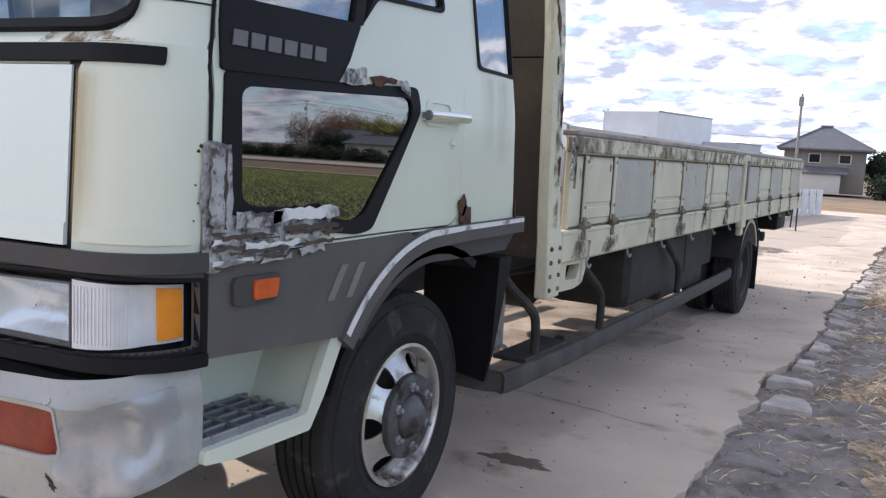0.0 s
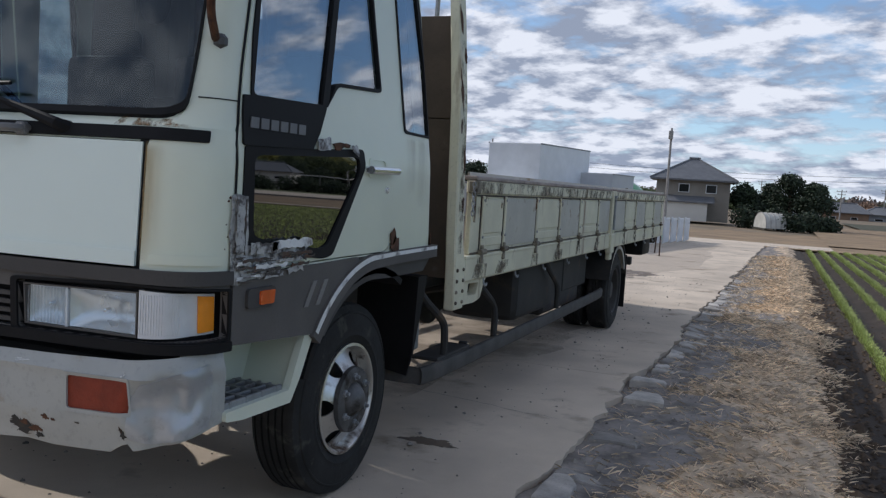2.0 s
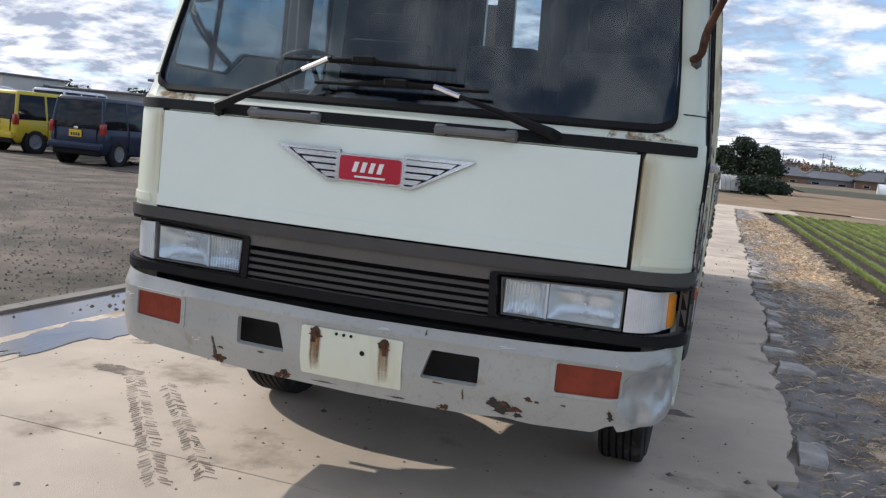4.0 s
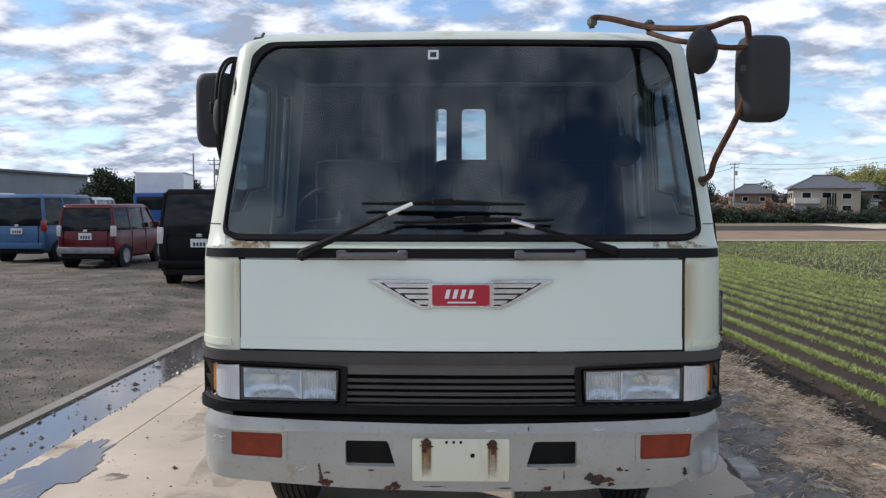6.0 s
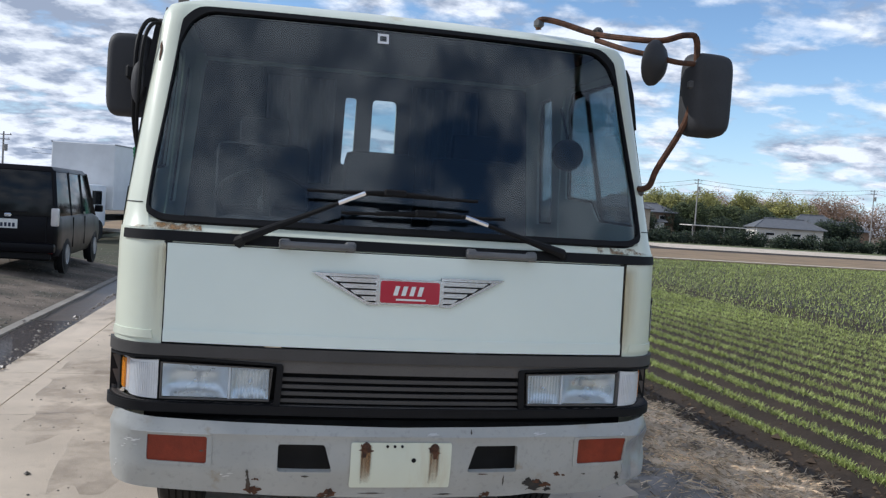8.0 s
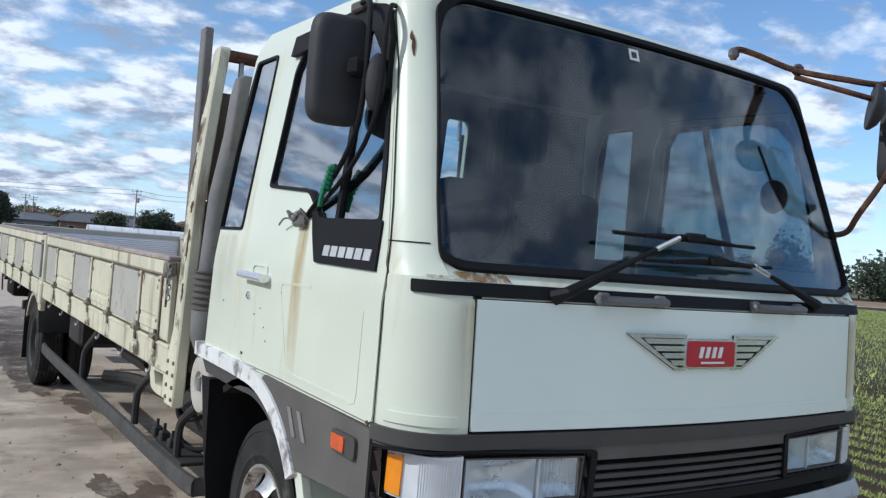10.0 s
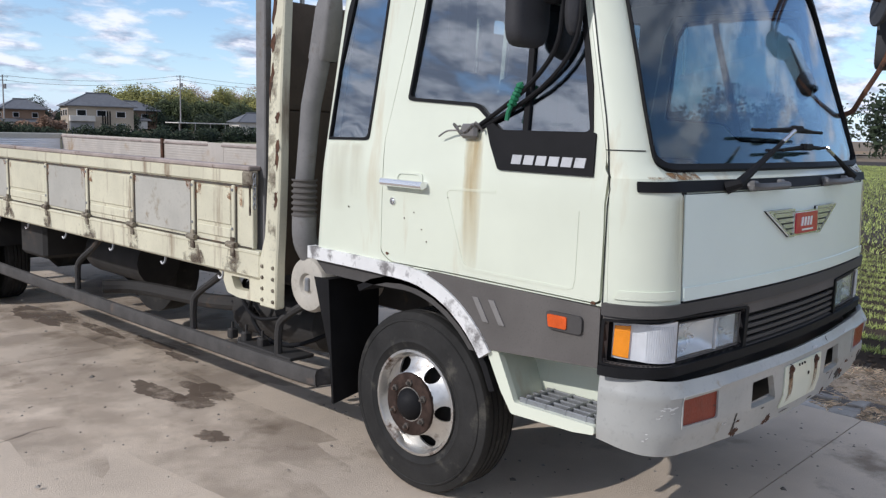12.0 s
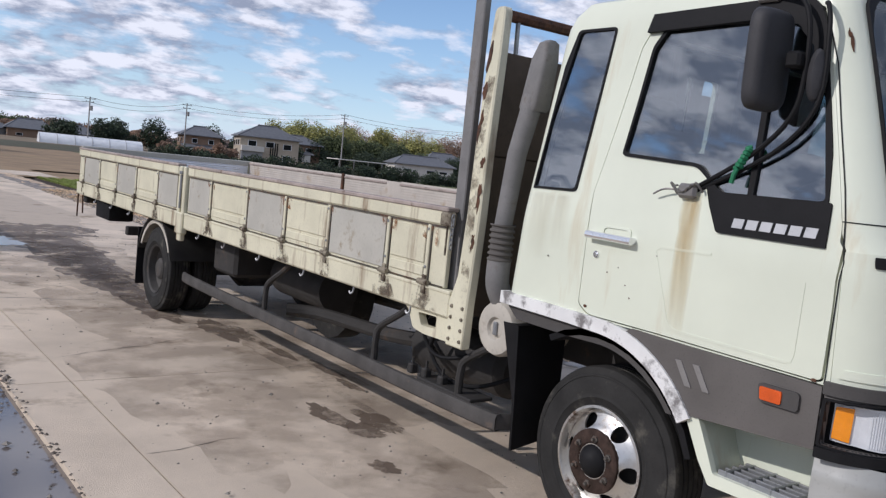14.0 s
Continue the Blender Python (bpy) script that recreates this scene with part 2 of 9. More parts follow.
M = {
    "paint": mat("cream_paint", (0.70, 0.735, 0.605), 0.32, var=0.05, scale=2.0, fine=90, bump=0.02, dirt=(0.58, 0.53, 0.38), dirt_at=0.58,
                 dirt_scale=4.0, streak=True, coat=0.25),
    # same cab paint, its colour lifted to offset the shade on the front
    "lifted_front_paint": mat("cream_paint_lifted_for_shade", (0.785, 0.87, 0.81), 0.30, var=0.03, scale=1.5, fine=80, bump=0.015, dirt=(0.5, 0.47, 0.36), dirt_at=0.72,
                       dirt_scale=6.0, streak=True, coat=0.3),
    "worn_paint": mat("worn_bed_paint", (0.64, 0.61, 0.455), 0.55, var=0.12, scale=3.0, fine=70, bump=0.08, dirt=(0.24, 0.17, 0.11), dirt_at=0.57,
                      dirt_scale=6.0, streak=True),
    "patched": mat("grey_patch_plate", (0.455, 0.44, 0.385), 0.5, var=0.1, scale=4.0, fine=60, bump=0.05, dirt=(0.28, 0.23, 0.16), dirt_at=0.6, dirt_scale=8),
    "peeled": mat("peeled_white_paint", (0.74, 0.74, 0.72), 0.5, var=0.08, scale=8, fine=50, bump=0.15, dirt=(0.20, 0.19, 0.185), dirt_at=0.505, dirt_scale=10),
    "bumper": mat("dented_bumper_paint", (0.375, 0.38, 0.36), 0.38, var=0.09, scale=4.0, fine=40, bump=0.05, bump_scale=9.0, dirt=(0.31, 0.275, 0.21),
                  dirt_at=0.62, dirt_scale=9.0, coat=0.2),
    "trim": mat("grey_plastic_trim", (0.125, 0.116, 0.108), 0.68, spec=0.12, var=0.12, scale=5, fine=120, bump=0.06),
    "dark_trim": mat("dark_plastic_trim", (0.075, 0.071, 0.068), 0.6, spec=0.2, var=0.12, scale=5, fine=120, bump=0.06),
    "black": mat("black_plastic", (0.012, 0.012, 0.013), 0.6, spec=0.15, var=0.2, scale=9, fine=90, bump=0.05),
    "mirror_plastic": mat("weathered_mirror_plastic", (0.040, 0.040, 0.043), 0.6, spec=0.3, var=0.15, scale=9, fine=90, bump=0.05),
    "frame": mat("chassis_black", (0.028, 0.026, 0.024), 0.75, var=0.3, scale=5, fine=40, bump=0.15, dirt=(0.09, 0.06, 0.04), dirt_at=0.58, dirt_scale=5),
    "rubber": mat("tyre_rubber", (0.027, 0.0265, 0.0255), 0.8, spec=0.22, var=0.3, scale=6, fine=50, bump=0.2, dirt=(0.085, 0.08, 0.068), dirt_at=0.57, dirt_scale=7),
    "chrome": mat("worn_chrome", (0.64, 0.63, 0.60), 0.34, 0.9, var=0.10, scale=7, fine=40, bump=0.03, dirt=(0.15, 0.095, 0.065), dirt_at=0.55, dirt_scale=8),
    "bright": mat("bright_chrome", (0.82, 0.83, 0.85), 0.22, 0.85, var=0.03, scale=7, fine=40, bump=0.0),
    "steel": mat("dull_steel", (0.30, 0.31, 0.32), 0.5, 0.6, var=0.2, scale=6, fine=60, bump=0.1, dirt=(0.14, 0.08, 0.05), dirt_at=0.60, dirt_scale=10),
    "rust": mat("rust", (0.095, 0.042, 0.022), 0.9, var=0.5, scale=24, fine=90, bump=0.6, dirt=(0.035, 0.02, 0.014), dirt_at=0.52, dirt_scale=20),
    "rail": mat("grey_guard_rail", (0.068, 0.064, 0.060), 0.7, 0.0, spec=0.25, var=0.25, scale=7, fine=60, bump=0.1, dirt=(0.13, 0.10, 0.08), dirt_at=0.62, dirt_scale=8),
    "amber": mat("amber_lens", (0.90, 0.30, 0.015), 0.2, var=0.08, scale=20, fine=160, bump=0.2, coat=0.6),
    "orange": mat("aged_orange_lens", (0.22, 0.032, 0.013), 0.35, var=0.2, scale=16, fine=120, bump=0.25, coat=0.1, spec=0.3),
    "clear_lens": mat("ribbed_clear_lens", (0.68, 0.70, 0.72), 0.16, 0.0, var=0.08, scale=12, fine=110, bump=0.08, coat=0.8),
    "marker": mat("orange_marker_lens", (0.66, 0.10, 0.015), 0.25, var=0.12, scale=20, fine=120, bump=0.2, coat=0.5),
    "reflector": mat("silvered_reflector", (0.90, 0.91, 0.92), 0.30, 0.65, var=0.05, scale=9, fine=40, bump=0.0),
    "grey_pipe": mat("weathered_grey_pipe", (0.18, 0.176, 0.172), 0.7, var=0.2, scale=6, fine=60, bump=0.1, dirt=(0.14, 0.12, 0.10), dirt_at=0.58, dirt_scale=6),
    "red": mat("red_enamel", (0.46, 0.02, 0.045), 0.2, var=0.06, bump=0.0, coat=0.6),
    "white": mat("white_enamel", (0.8, 0.8, 0.8), 0.3, var=0.03, bump=0.0),
    "bar": mat("pale_grey_lettering_bars", (0.47, 0.48, 0.49), 0.5, var=0.1, bump=0.0),
    "brown_panel": mat("brown_board", (0.085, 0.062, 0.045), 0.8, var=0.25, scale=4, fine=50, bump=0.15, dirt=(0.16, 0.14, 0.12), dirt_at=0.62, dirt_scale=4),
    "tape": mat("peeling_silver_tape", (0.44, 0.44, 0.43), 0.42, 0.15, var=0.25, scale=18, fine=60, bump=0.6, dirt=(0.10, 0.09, 0.085), dirt_at=0.47, dirt_scale=24),
    "seat": mat("dark_seat_cloth", (0.022, 0.024, 0.028), 0.9, var=0.2, bump=0.1),
    "inner": mat("cab_lining", (0.022, 0.023, 0.026), 0.85, var=0.15, bump=0.05),
    "ribbed": mat("ribbed_aluminium_board", (0.55, 0.50, 0.44), 0.5, 0.25, var=0.1, scale=5, fine=60, bump=0.1, dirt=(0.40, 0.30, 0.2), dirt_at=0.6),
    "cap": mat("weathered_rail_cap", (0.33, 0.275, 0.245), 0.8, var=0.25, scale=7, fine=60, bump=0.2, dirt=(0.14, 0.09, 0.06), dirt_at=0.6, dirt_scale=9),
    "dusty": mat("dusty_beige_paint", (0.46, 0.43, 0.37), 0.75, var=0.12, scale=6, fine=50, bump=0.1, dirt=(0.28, 0.24, 0.19), dirt_at=0.58, dirt_scale=7),
    "deck": mat("timber_deck", (0.12, 0.10, 0.08), 0.85, var=0.3, scale=5, fine=50, bump=0.3),
    "green_cord": mat("green_cord", (0.01, 0.16, 0.07), 0.7, var=0.2, bump=0.3),
    "wire": mat("steel_wire", (0.22, 0.21, 0.2), 0.5, 0.7, var=0.1, bump=0.0),
    "grime": mat("grimy_steel", (0.075, 0.066, 0.056), 0.8, var=0.4, scale=12, fine=60, bump=0.3, dirt=(0.10, 0.05, 0.03), dirt_at=0.5, dirt_scale=14),
    "bare": mat("bare_dented_steel", (0.40, 0.415, 0.43), 0.32, 0.35, var=0.16, scale=6, fine=25, bump=0.12, bump_scale=7.0, dirt=(0.36, 0.34, 0.31), dirt_at=0.58, dirt_scale=7),
    "screen": glass("windscreen_glass", (0.66, 0.74, 0.78), 0.012, 0.042),
    "pane": glass("side_glass", (0.62, 0.68, 0.70), 0.006, 0.24),
    "lowpane": glass("dark_lower_glass", (0.03, 0.035, 0.04), 0.015, 0.22),
    "rib_glass": glass("lens_rib_glass", (0.9, 0.93, 0.95), 0.25, 0.12),
    "lens": glass("lamp_glass", (0.9, 0.93, 0.95), 0.05, 0.03),
}



def stain(name, col, scale, cut, rough=0.7, stretch_z=1.0, spread=0.22, top=0.85):
    """A broken-up film: opaque where its noise is high, clear elsewhere."""
    m = bpy.data.materials.new(name)
    m.use_nodes = True
    N, L = m.node_tree.nodes, m.node_tree.links
    bs = N["Principled BSDF"]
    bs.inputs["Base Color"].default_value, bs.inputs["Roughness"].default_value = (*col, 1), rough
    tc, mp, n, r = N.new("ShaderNodeTexCoord"), N.new("ShaderNodeMapping"), N.new("ShaderNodeTexNoise"), N.new("ShaderNodeMapRange")
    mp.inputs["Scale"].default_value = (1, 1, stretch_z)
    n.inputs["Scale"].default_value, n.inputs["Detail"].default_value, n.inputs["Roughness"].default_value = scale, 8.0, 0.65
    r.inputs["From Min"].default_value, r.inputs["From Max"].default_value, r.inputs["To Max"].default_value = cut, cut + spread, top
    L.new(tc.outputs["Object"], mp.inputs[0])
    L.new(mp.outputs[0], n.inputs["Vector"])
    L.new(n.outputs["Fac"], r.inputs["Value"])
    L.new(r.outputs["Result"], bs.inputs["Alpha"])
    return m




def run_mat(name, col, axis, peak, edge=0):
    """A soft run of dirt: strongest along its middle and at its source, broken into thin streaks."""
    m = bpy.data.materials.new(name)
    m.use_nodes = True
    N, L = m.node_tree.nodes, m.node_tree.links
    bs = N["Principled BSDF"]
    bs.inputs["Base Color"].default_value, bs.inputs["Roughness"].default_value = (*col, 1), 0.7

    def op(kind, a, b):
        n = N.new("ShaderNodeMath")
        n.operation = kind
        for i, v in ((0, a), (1, b)):
            if hasattr(v, "is_linked"):
                L.new(v, n.inputs[i])
            else:
                n.inputs[i].default_value = v
        return n.outputs[0]

    tc, sp_, mp, n = N.new("ShaderNodeTexCoord"), N.new("ShaderNodeSeparateXYZ"), N.new("ShaderNodeMapping"), N.new("ShaderNodeTexNoise")
    L.new(tc.outputs["Generated"], sp_.inputs[0])
    g = op("SUBTRACT", op("MULTIPLY", sp_.outputs[axis], 2.0), 1.0)
    bell = op("POWER", op("MAXIMUM", op("SUBTRACT", 1.0, op("MULTIPLY", g, g)), 0.0), 1.6)
    if edge:
        bell = op("POWER", op("MAXIMUM", sp_.outputs[axis] if edge < 0 else op("SUBTRACT", 1.0, sp_.outputs[axis]), 0.0), 2.2)
    fade = op("POWER", op("MAXIMUM", sp_.outputs["Z"], 0.0), 0.7)
    tip = op("MINIMUM", op("MULTIPLY", op("SUBTRACT", 1.0, sp_.outputs["Z"]), 12.0), 1.0)
    mp.inputs["Scale"].default_value = (1, 1, 0.08)
    L.new(tc.outputs["Object"], mp.inputs[0])
    n.inputs["Scale"].default_value, n.inputs["Detail"].default_value = 26.0, 6.0
    L.new(mp.outputs[0], n.inputs["Vector"])
    r = N.new("ShaderNodeMapRange")
    r.inputs["From Min"].default_value, r.inputs["From Max"].default_value, r.inputs["To Min"].default_value = 0.3, 0.7, 0.25
    L.new(n.outputs["Fac"], r.inputs["Value"])
    L.new(op("MULTIPLY", op("MULTIPLY", op("MULTIPLY", bell, fade), op("MULTIPLY", tip, peak)), r.outputs["Result"]), bs.inputs["Alpha"])
    return m


M["hub_rust"] = mat("oily_rust", (0.045, 0.029, 0.023), 0.85, spec=0.2, var=0.5, scale=20, fine=90, bump=0.4, dirt=(0.03, 0.02, 0.015), dirt_at=0.52, dirt_scale=16)
M["hub_steel"] = mat("oily_steel", (0.10, 0.098, 0.098), 0.5, 0.4, var=0.4, scale=12, fine=60, bump=0.15, dirt=(0.04, 0.032, 0.026), dirt_at=0.5, dirt_scale=10)
M["handle_and_dim_bar_grey"] = mat("grey_handle_and_dim_lettering", (0.14, 0.14, 0.14), 0.55, var=0.12, scale=8, fine=80, bump=0.05)
M["hinge"] = mat("painted_rusty_hinge", (0.24, 0.21, 0.155), 0.8, var=0.4, scale=14, fine=60, bump=0.3, dirt=(0.065, 0.045, 0.03), dirt_at=0.46, dirt_scale=18)
M["rust_film"] = stain("rust_film", (0.30, 0.125, 0.045), 13.0, 0.50, spread=0.2, top=0.85)
# an even grey, paler than the trim round the slots
M["slot"] = mat("pale_slot", (0.20, 0.19, 0.18), 0.7, var=0.1, scale=8, fine=80, bump=0.05)
M["curtain"] = mat("grey_cab_curtain", (0.16, 0.16, 0.165), 0.9, var=0.2, scale=5, fine=60, bump=0.1)
M["alu"] = mat("white_aluminium_board", (0.78, 0.80, 0.83), 0.5, 0.1, var=0.06, scale=3, fine=40, bump=0.05)
M["chipped"] = mat("scraped_paint", (0.60, 0.60, 0.58), 0.6, var=0.12, scale=14, fine=60, bump=0.1)
M["run_kerb"] = run_mat("rust_run_kerb_side", (0.50, 0.35, 0.15), "X", 0.75, 1)
M["run_driver"] = run_mat("rust_run_driver_side", (0.56, 0.42, 0.20), "X", 0.55, -1)
M["run_side"] = run_mat("rust_run_side", (0.58, 0.43, 0.21), "Y", 0.55)
M["run_bolt"] = run_mat("dark_rust_run", (0.30, 0.165, 0.07), "X", 0.85)
M["run_faint"] = run_mat("faint_dirt_run", (0.52, 0.43, 0.30), "Y", 0.16)
M["rust_run"] = stain("rust_run", (0.33, 0.19, 0.08), 22.0, 0.44, 0.75, 0.4)
M["grime_film"] = stain("grime_film", (0.16, 0.12, 0.085), 9.0, 0.46, spread=0.3, top=0.7)

# ---- mesh tools ----


def part(name, bm, material, parent=None, label="", smooth=35.0):
    """Links a bmesh, given in world metres, as one mesh object, under a thing or a part where one is given."""
    me = bpy.data.meshes.new(name)
    bmesh.ops.recalc_face_normals(bm, faces=bm.faces[:])
    bm.to_mesh(me)
    bm.free()
    me.materials.append(M[material] if isinstance(material, str) else material)
    if smooth:
        for p in me.polygons:
            p.use_smooth = True
        me.set_sharp_from_angle(angle=radians(smooth))
    ob = new(name, me)
    if parent is not None:
        attach(ob, parent)
    if label:
        ob["label"] = label
    return ob


PLACE = {}


def attach(ob, parent):
    ob.parent = parent
    ob.matrix_parent_inverse = PLACE.get(parent.name, Matrix()).inverted()


def thing(name, loc, label, category, group="", kind=""):
    """An empty at the thing's base, to hold its parts."""
    e = new(name)
    e.location = loc
    e.empty_display_size = 0.2
    PLACE[e.name] = Matrix.Translation(loc)
    return tagged(e, label, category, group, kind)


def add(bm, tmp, m=None):
    me = bpy.data.meshes.new("tmp")
    tmp.to_mesh(me)
    tmp.free()
    if m is not None:
        me.transform(m)
    bm.from_mesh(me)
    bpy.data.meshes.remove(me)
    return bm


def box(bm, c, s, bevel=0.0, m=None, seg=1):
    """A box of centre c and size s, its edges rounded by bevel."""
    t = bmesh.new()
    bmesh.ops.create_cube(t, size=1.0)
    bmesh.ops.scale(t, vec=s, verts=t.verts)
    if bevel:
        bmesh.ops.bevel(t, geom=t.edges[:], offset=min(bevel, min(s) * 0.45), segments=seg, affect="EDGES", profile=0.6)
    mm = Matrix.Translation(c) if m is None else m @ Matrix.Translation(c)
    return add(bm, t, mm)


def tube(bm, pts, r, n=8, closed=False):
    """A round bar along the points; r is one radius or one for each point."""
    pts = [Vector(p) for p in pts]
    rings, side = [], None
    for i, p in enumerate(pts):
        a, b = pts[max(0, i - 1)], pts[min(len(pts) - 1, i + 1)]
        d = (b - a).normalized()
        if side is None:
            side = d.orthogonal().normalized()
        side = (side - d * side.dot(d)).normalized()
        up_ = d.cross(side)
        rr = r[i] if isinstance(r, (list, tuple)) else r
        rings.append([bm.verts.new(p + rr * (math.cos(k * 2 * math.pi / n) * side + math.sin(k * 2 * math.pi / n) * up_)) for k in range(n)])
    for a, b in zip(rings, rings[1:]):
        for k in range(n):
            bm.faces.new((a[k], a[(k + 1) % n], b[(k + 1) % n], b[k]))
    bm.faces.new(rings[0][::-1])
    bm.faces.new(rings[-1])
    return bm


def curve_pts(pts, n=5):
    """Smooth points through the given ones."""
    pts = [Vector(p) for p in pts]
    out = []
    for i in range(len(pts) - 1):
        p0, p1, p2, p3 = pts[max(0, i - 1)], pts[i], pts[i + 1], pts[min(len(pts) - 1, i + 2)]
        for k in range(n):
            t = k / n
            out.append(0.5 * ((2 * p1) + (p2 - p0) * t + (2 * p0 - 5 * p1 + 4 * p2 - p3) * t * t + (3 * p1 - p0 - 3 * p2 + p3) * t ** 3))
    return out + [pts[-1]]


def lathe(bm, profile, m, n=40):
    """Turns a profile of (radius, height along x) round the x axis of m."""
    rings = []
    for r, h in profile:
        rings.append([bm.verts.new(m @ Vector((h, r * math.cos(k * 2 * math.pi / n), r * math.sin(k * 2 * math.pi / n)))) for k in range(n)])
    for a, b in zip(rings, rings[1:]):
        for k in range(n):
            bm.faces.new((a[k], a[(k + 1) % n], b[(k + 1) % n], b[k]))
    return rings


def inside(p, poly):
    hit = False
    for (x1, y1), (x2, y2) in zip(poly, poly[1:] + poly[:1]):
        if (y1 > p[1]) != (y2 > p[1]) and p[0] < (x2 - x1) * (p[1] - y1) / (y2 - y1) + x1:
            hit = not hit
    return hit


def dense(poly, step):
    out = []
    for a, b in zip(poly, poly[1:] + poly[:1]):
        n = max(1, int(math.dist(a, b) / step))
        out += [(a[0] + (b[0] - a[0]) * k / n, a[1] + (b[1] - a[1]) * k / n) for k in range(n)]
    return out


def rounded(poly, r, n=4):
    """The polygon with its corners rounded."""
    out = []
    for i, p in enumerate(poly):
        a, p, b = Vector(poly[i - 1]), Vector(p), Vector(poly[(i + 1) % len(poly)])
        da, db = (a - p), (b - p)
        k = min(r, da.length * 0.45, db.length * 0.45)
        s, e = p + da.normalized() * k, p + db.normalized() * k
        for j in range(n + 1):
            t = j / n
            q = (1 - t) ** 2 * s + 2 * t * (1 - t) * p + t * t * e
            out.append((q.x, q.y))
    return out


def patch(surf, outer, holes=(), step=0.05, thick=0.012, lift=0.0, rim=0.0):
    """A sheet on a surface surf(a, b): the outline, less its holes, meshed and given thickness inwards."""
    loops = [dense(outer, step)] + [dense(h, step) for h in holes]
    pts, edges = [], []
    for lp in loops:
        k = len(pts)
        pts += lp
        edges += [(k + i, k + (i + 1) % len(lp)) for i in range(len(lp))]
    x0, x1 = min(p[0] for p in outer), max(p[0] for p in outer)
    y0, y1 = min(p[1] for p in outer), max(p[1] for p in outer)
    nx, ny = max(1, int((x1 - x0) / step)), max(1, int((y1 - y0) / step))
    for i in range(1, nx):
        for j in range(1, ny):
            p = (x0 + (x1 - x0) * i / nx, y0 + (y1 - y0) * j / ny)
            if min(math.dist(p, q) for q in pts[:len(edges)]) > step * 0.4 and inside(p, outer) and not any(inside(p, h) for h in holes):
                pts.append(p)
    v, _, fcs, *_ = geometry.delaunay_2d_cdt([Vector(p) for p in pts], edges, [], 0, 1e-6)
    keep = []
    for fc in fcs:
        c = (sum(v[i][0] for i in fc) / len(fc), sum(v[i][1] for i in fc) / len(fc))
        if inside(c, outer) and not any(inside(c, h) for h in holes):
            keep.append(fc)
    bm = bmesh.new()
    top, low = {}, {}
    e = 1e-3
    for i in {i for fc in keep for i in fc}:
        a, b = v[i]
        p = Vector(surf(a, b))
        nrm = (Vector(surf(a + e, b)) - Vector(surf(a - e, b))).cross(Vector(surf(a, b + e)) - Vector(surf(a, b - e)))
        nrm.normalize()
        top[i] = bm.verts.new(p + nrm * lift)
        low[i] = bm.verts.new(p + nrm * (lift - thick))
    count = {}
    for fc in keep:
        bm.faces.new([top[i] for i in fc])
        bm.faces.new([low[i] for i in reversed(fc)])
        for a, b in zip(fc, list(fc[1:]) + [fc[0]]):
            count[(a, b)] = count.get((a, b), 0) + 1
    for a, b in count:
        if (b, a) not in count:
            bm.faces.new((top[b], top[a], low[a], low[b]))
    return bm


def flat(sgn, x):
    """The plane x = const of one side, for outlines in (sgn * y, z)."""
    return lambda a, z: (sgn * x, sgn * a, z)


def mir(sgn, poly):
    return [(sgn * a, b) for a, b in poly]

# ---- the truck ----
truck = thing("flatbed_truck", (0, 5, 0), "cream-painted old flatbed truck with rust stains, parked on concrete road", "truck")


def lerp(x, table):
    for (a, va), (b, vb) in zip(table, table[1:]):
        if x <= b:
            return va + (vb - va) * max(0.0, (x - a)) / (b - a)
    return table[-1][1]


def cab_dims(z):
    w = lerp(z, [(0.5, 1.165), (1.5, 1.165), (2.42, 1.075), (2.50, 1.060), (2.53, 1.045), (2.6, 1.0)])
    f = lerp(z, [(0.5, -0.06), (1.1, -0.062), (1.5, -0.045), (1.545, -0.03), (1.58, 0.012), (2.5, 0.318), (2.6, 0.36)])
    r = lerp(z, [(0.5, 1.91), (1.1, 1.91), (2.40, 1.80), (2.46, 1.78), (2.50, 1.75), (2.53, 1.71), (2.6, 1.6)])
    rc = lerp(z, [(1.5, 0.2), (1.62, 0.15), (2.5, 0.09)])
    return w, f, r, rc


def cab(u, z):
    """The cab's skin: |u| 0 to 1 front, 1 to 2 corner, 2 to 3 side, 3 to 4 rear corner, 4 to 5 back; u < 0 on the driver's side."""
    a, sg = abs(u), (1 if u >= 0 else -1)
    w, f, r, rc = cab_dims(z)
    bow, rr = 0.062, 0.09
    y0, y1 = f + bow + rc, r - rr
    if a <= 1:
        x, y = a * (w - rc), f + bow * a * a
    elif a <= 2:
        th = (a - 1) * math.pi / 2
        x, y = w - rc + rc * math.sin(th), f + bow + rc * (1 - math.cos(th))
    elif a <= 3:
        x, y = w, y0 + (a - 2) * (y1 - y0)
    elif a <= 4:
        th = (a - 3) * math.pi / 2
        x, y = w - rr + rr * math.cos(th), y1 + rr * math.sin(th)
    else:
        x, y = (w - rr) * (5 - a), r
    ease = lambda v: max(0.0, min(1.0, v)) ** 2 * (3 - 2 * max(0.0, min(1.0, v)))
    return (sg * x, y, z - 0.026 * ease((z - 2.47) / 0.06) * ease((0.95 - y) / 0.6))


def su(y, z):
    w, f, r, rc = cab_dims(z)
    y0, y1 = f + 0.062 + rc, r - 0.09
    if y < y0:
        return 1 + math.acos(max(-1, min(1, 1 - (y - f - 0.062) / rc))) / (math.pi / 2)
    if y > y1:
        return 3 + math.asin(min(1, (y - y1) / 0.09)) / (math.pi / 2)
    return 2 + (y - y0) / (y1 - y0)


def fu(x, z):
    w, f, r, rc = cab_dims(z)
    return x / (w - rc) if x <= w - rc else 1 + math.asin(min(1, (x - w + rc) / rc)) / (math.pi / 2)


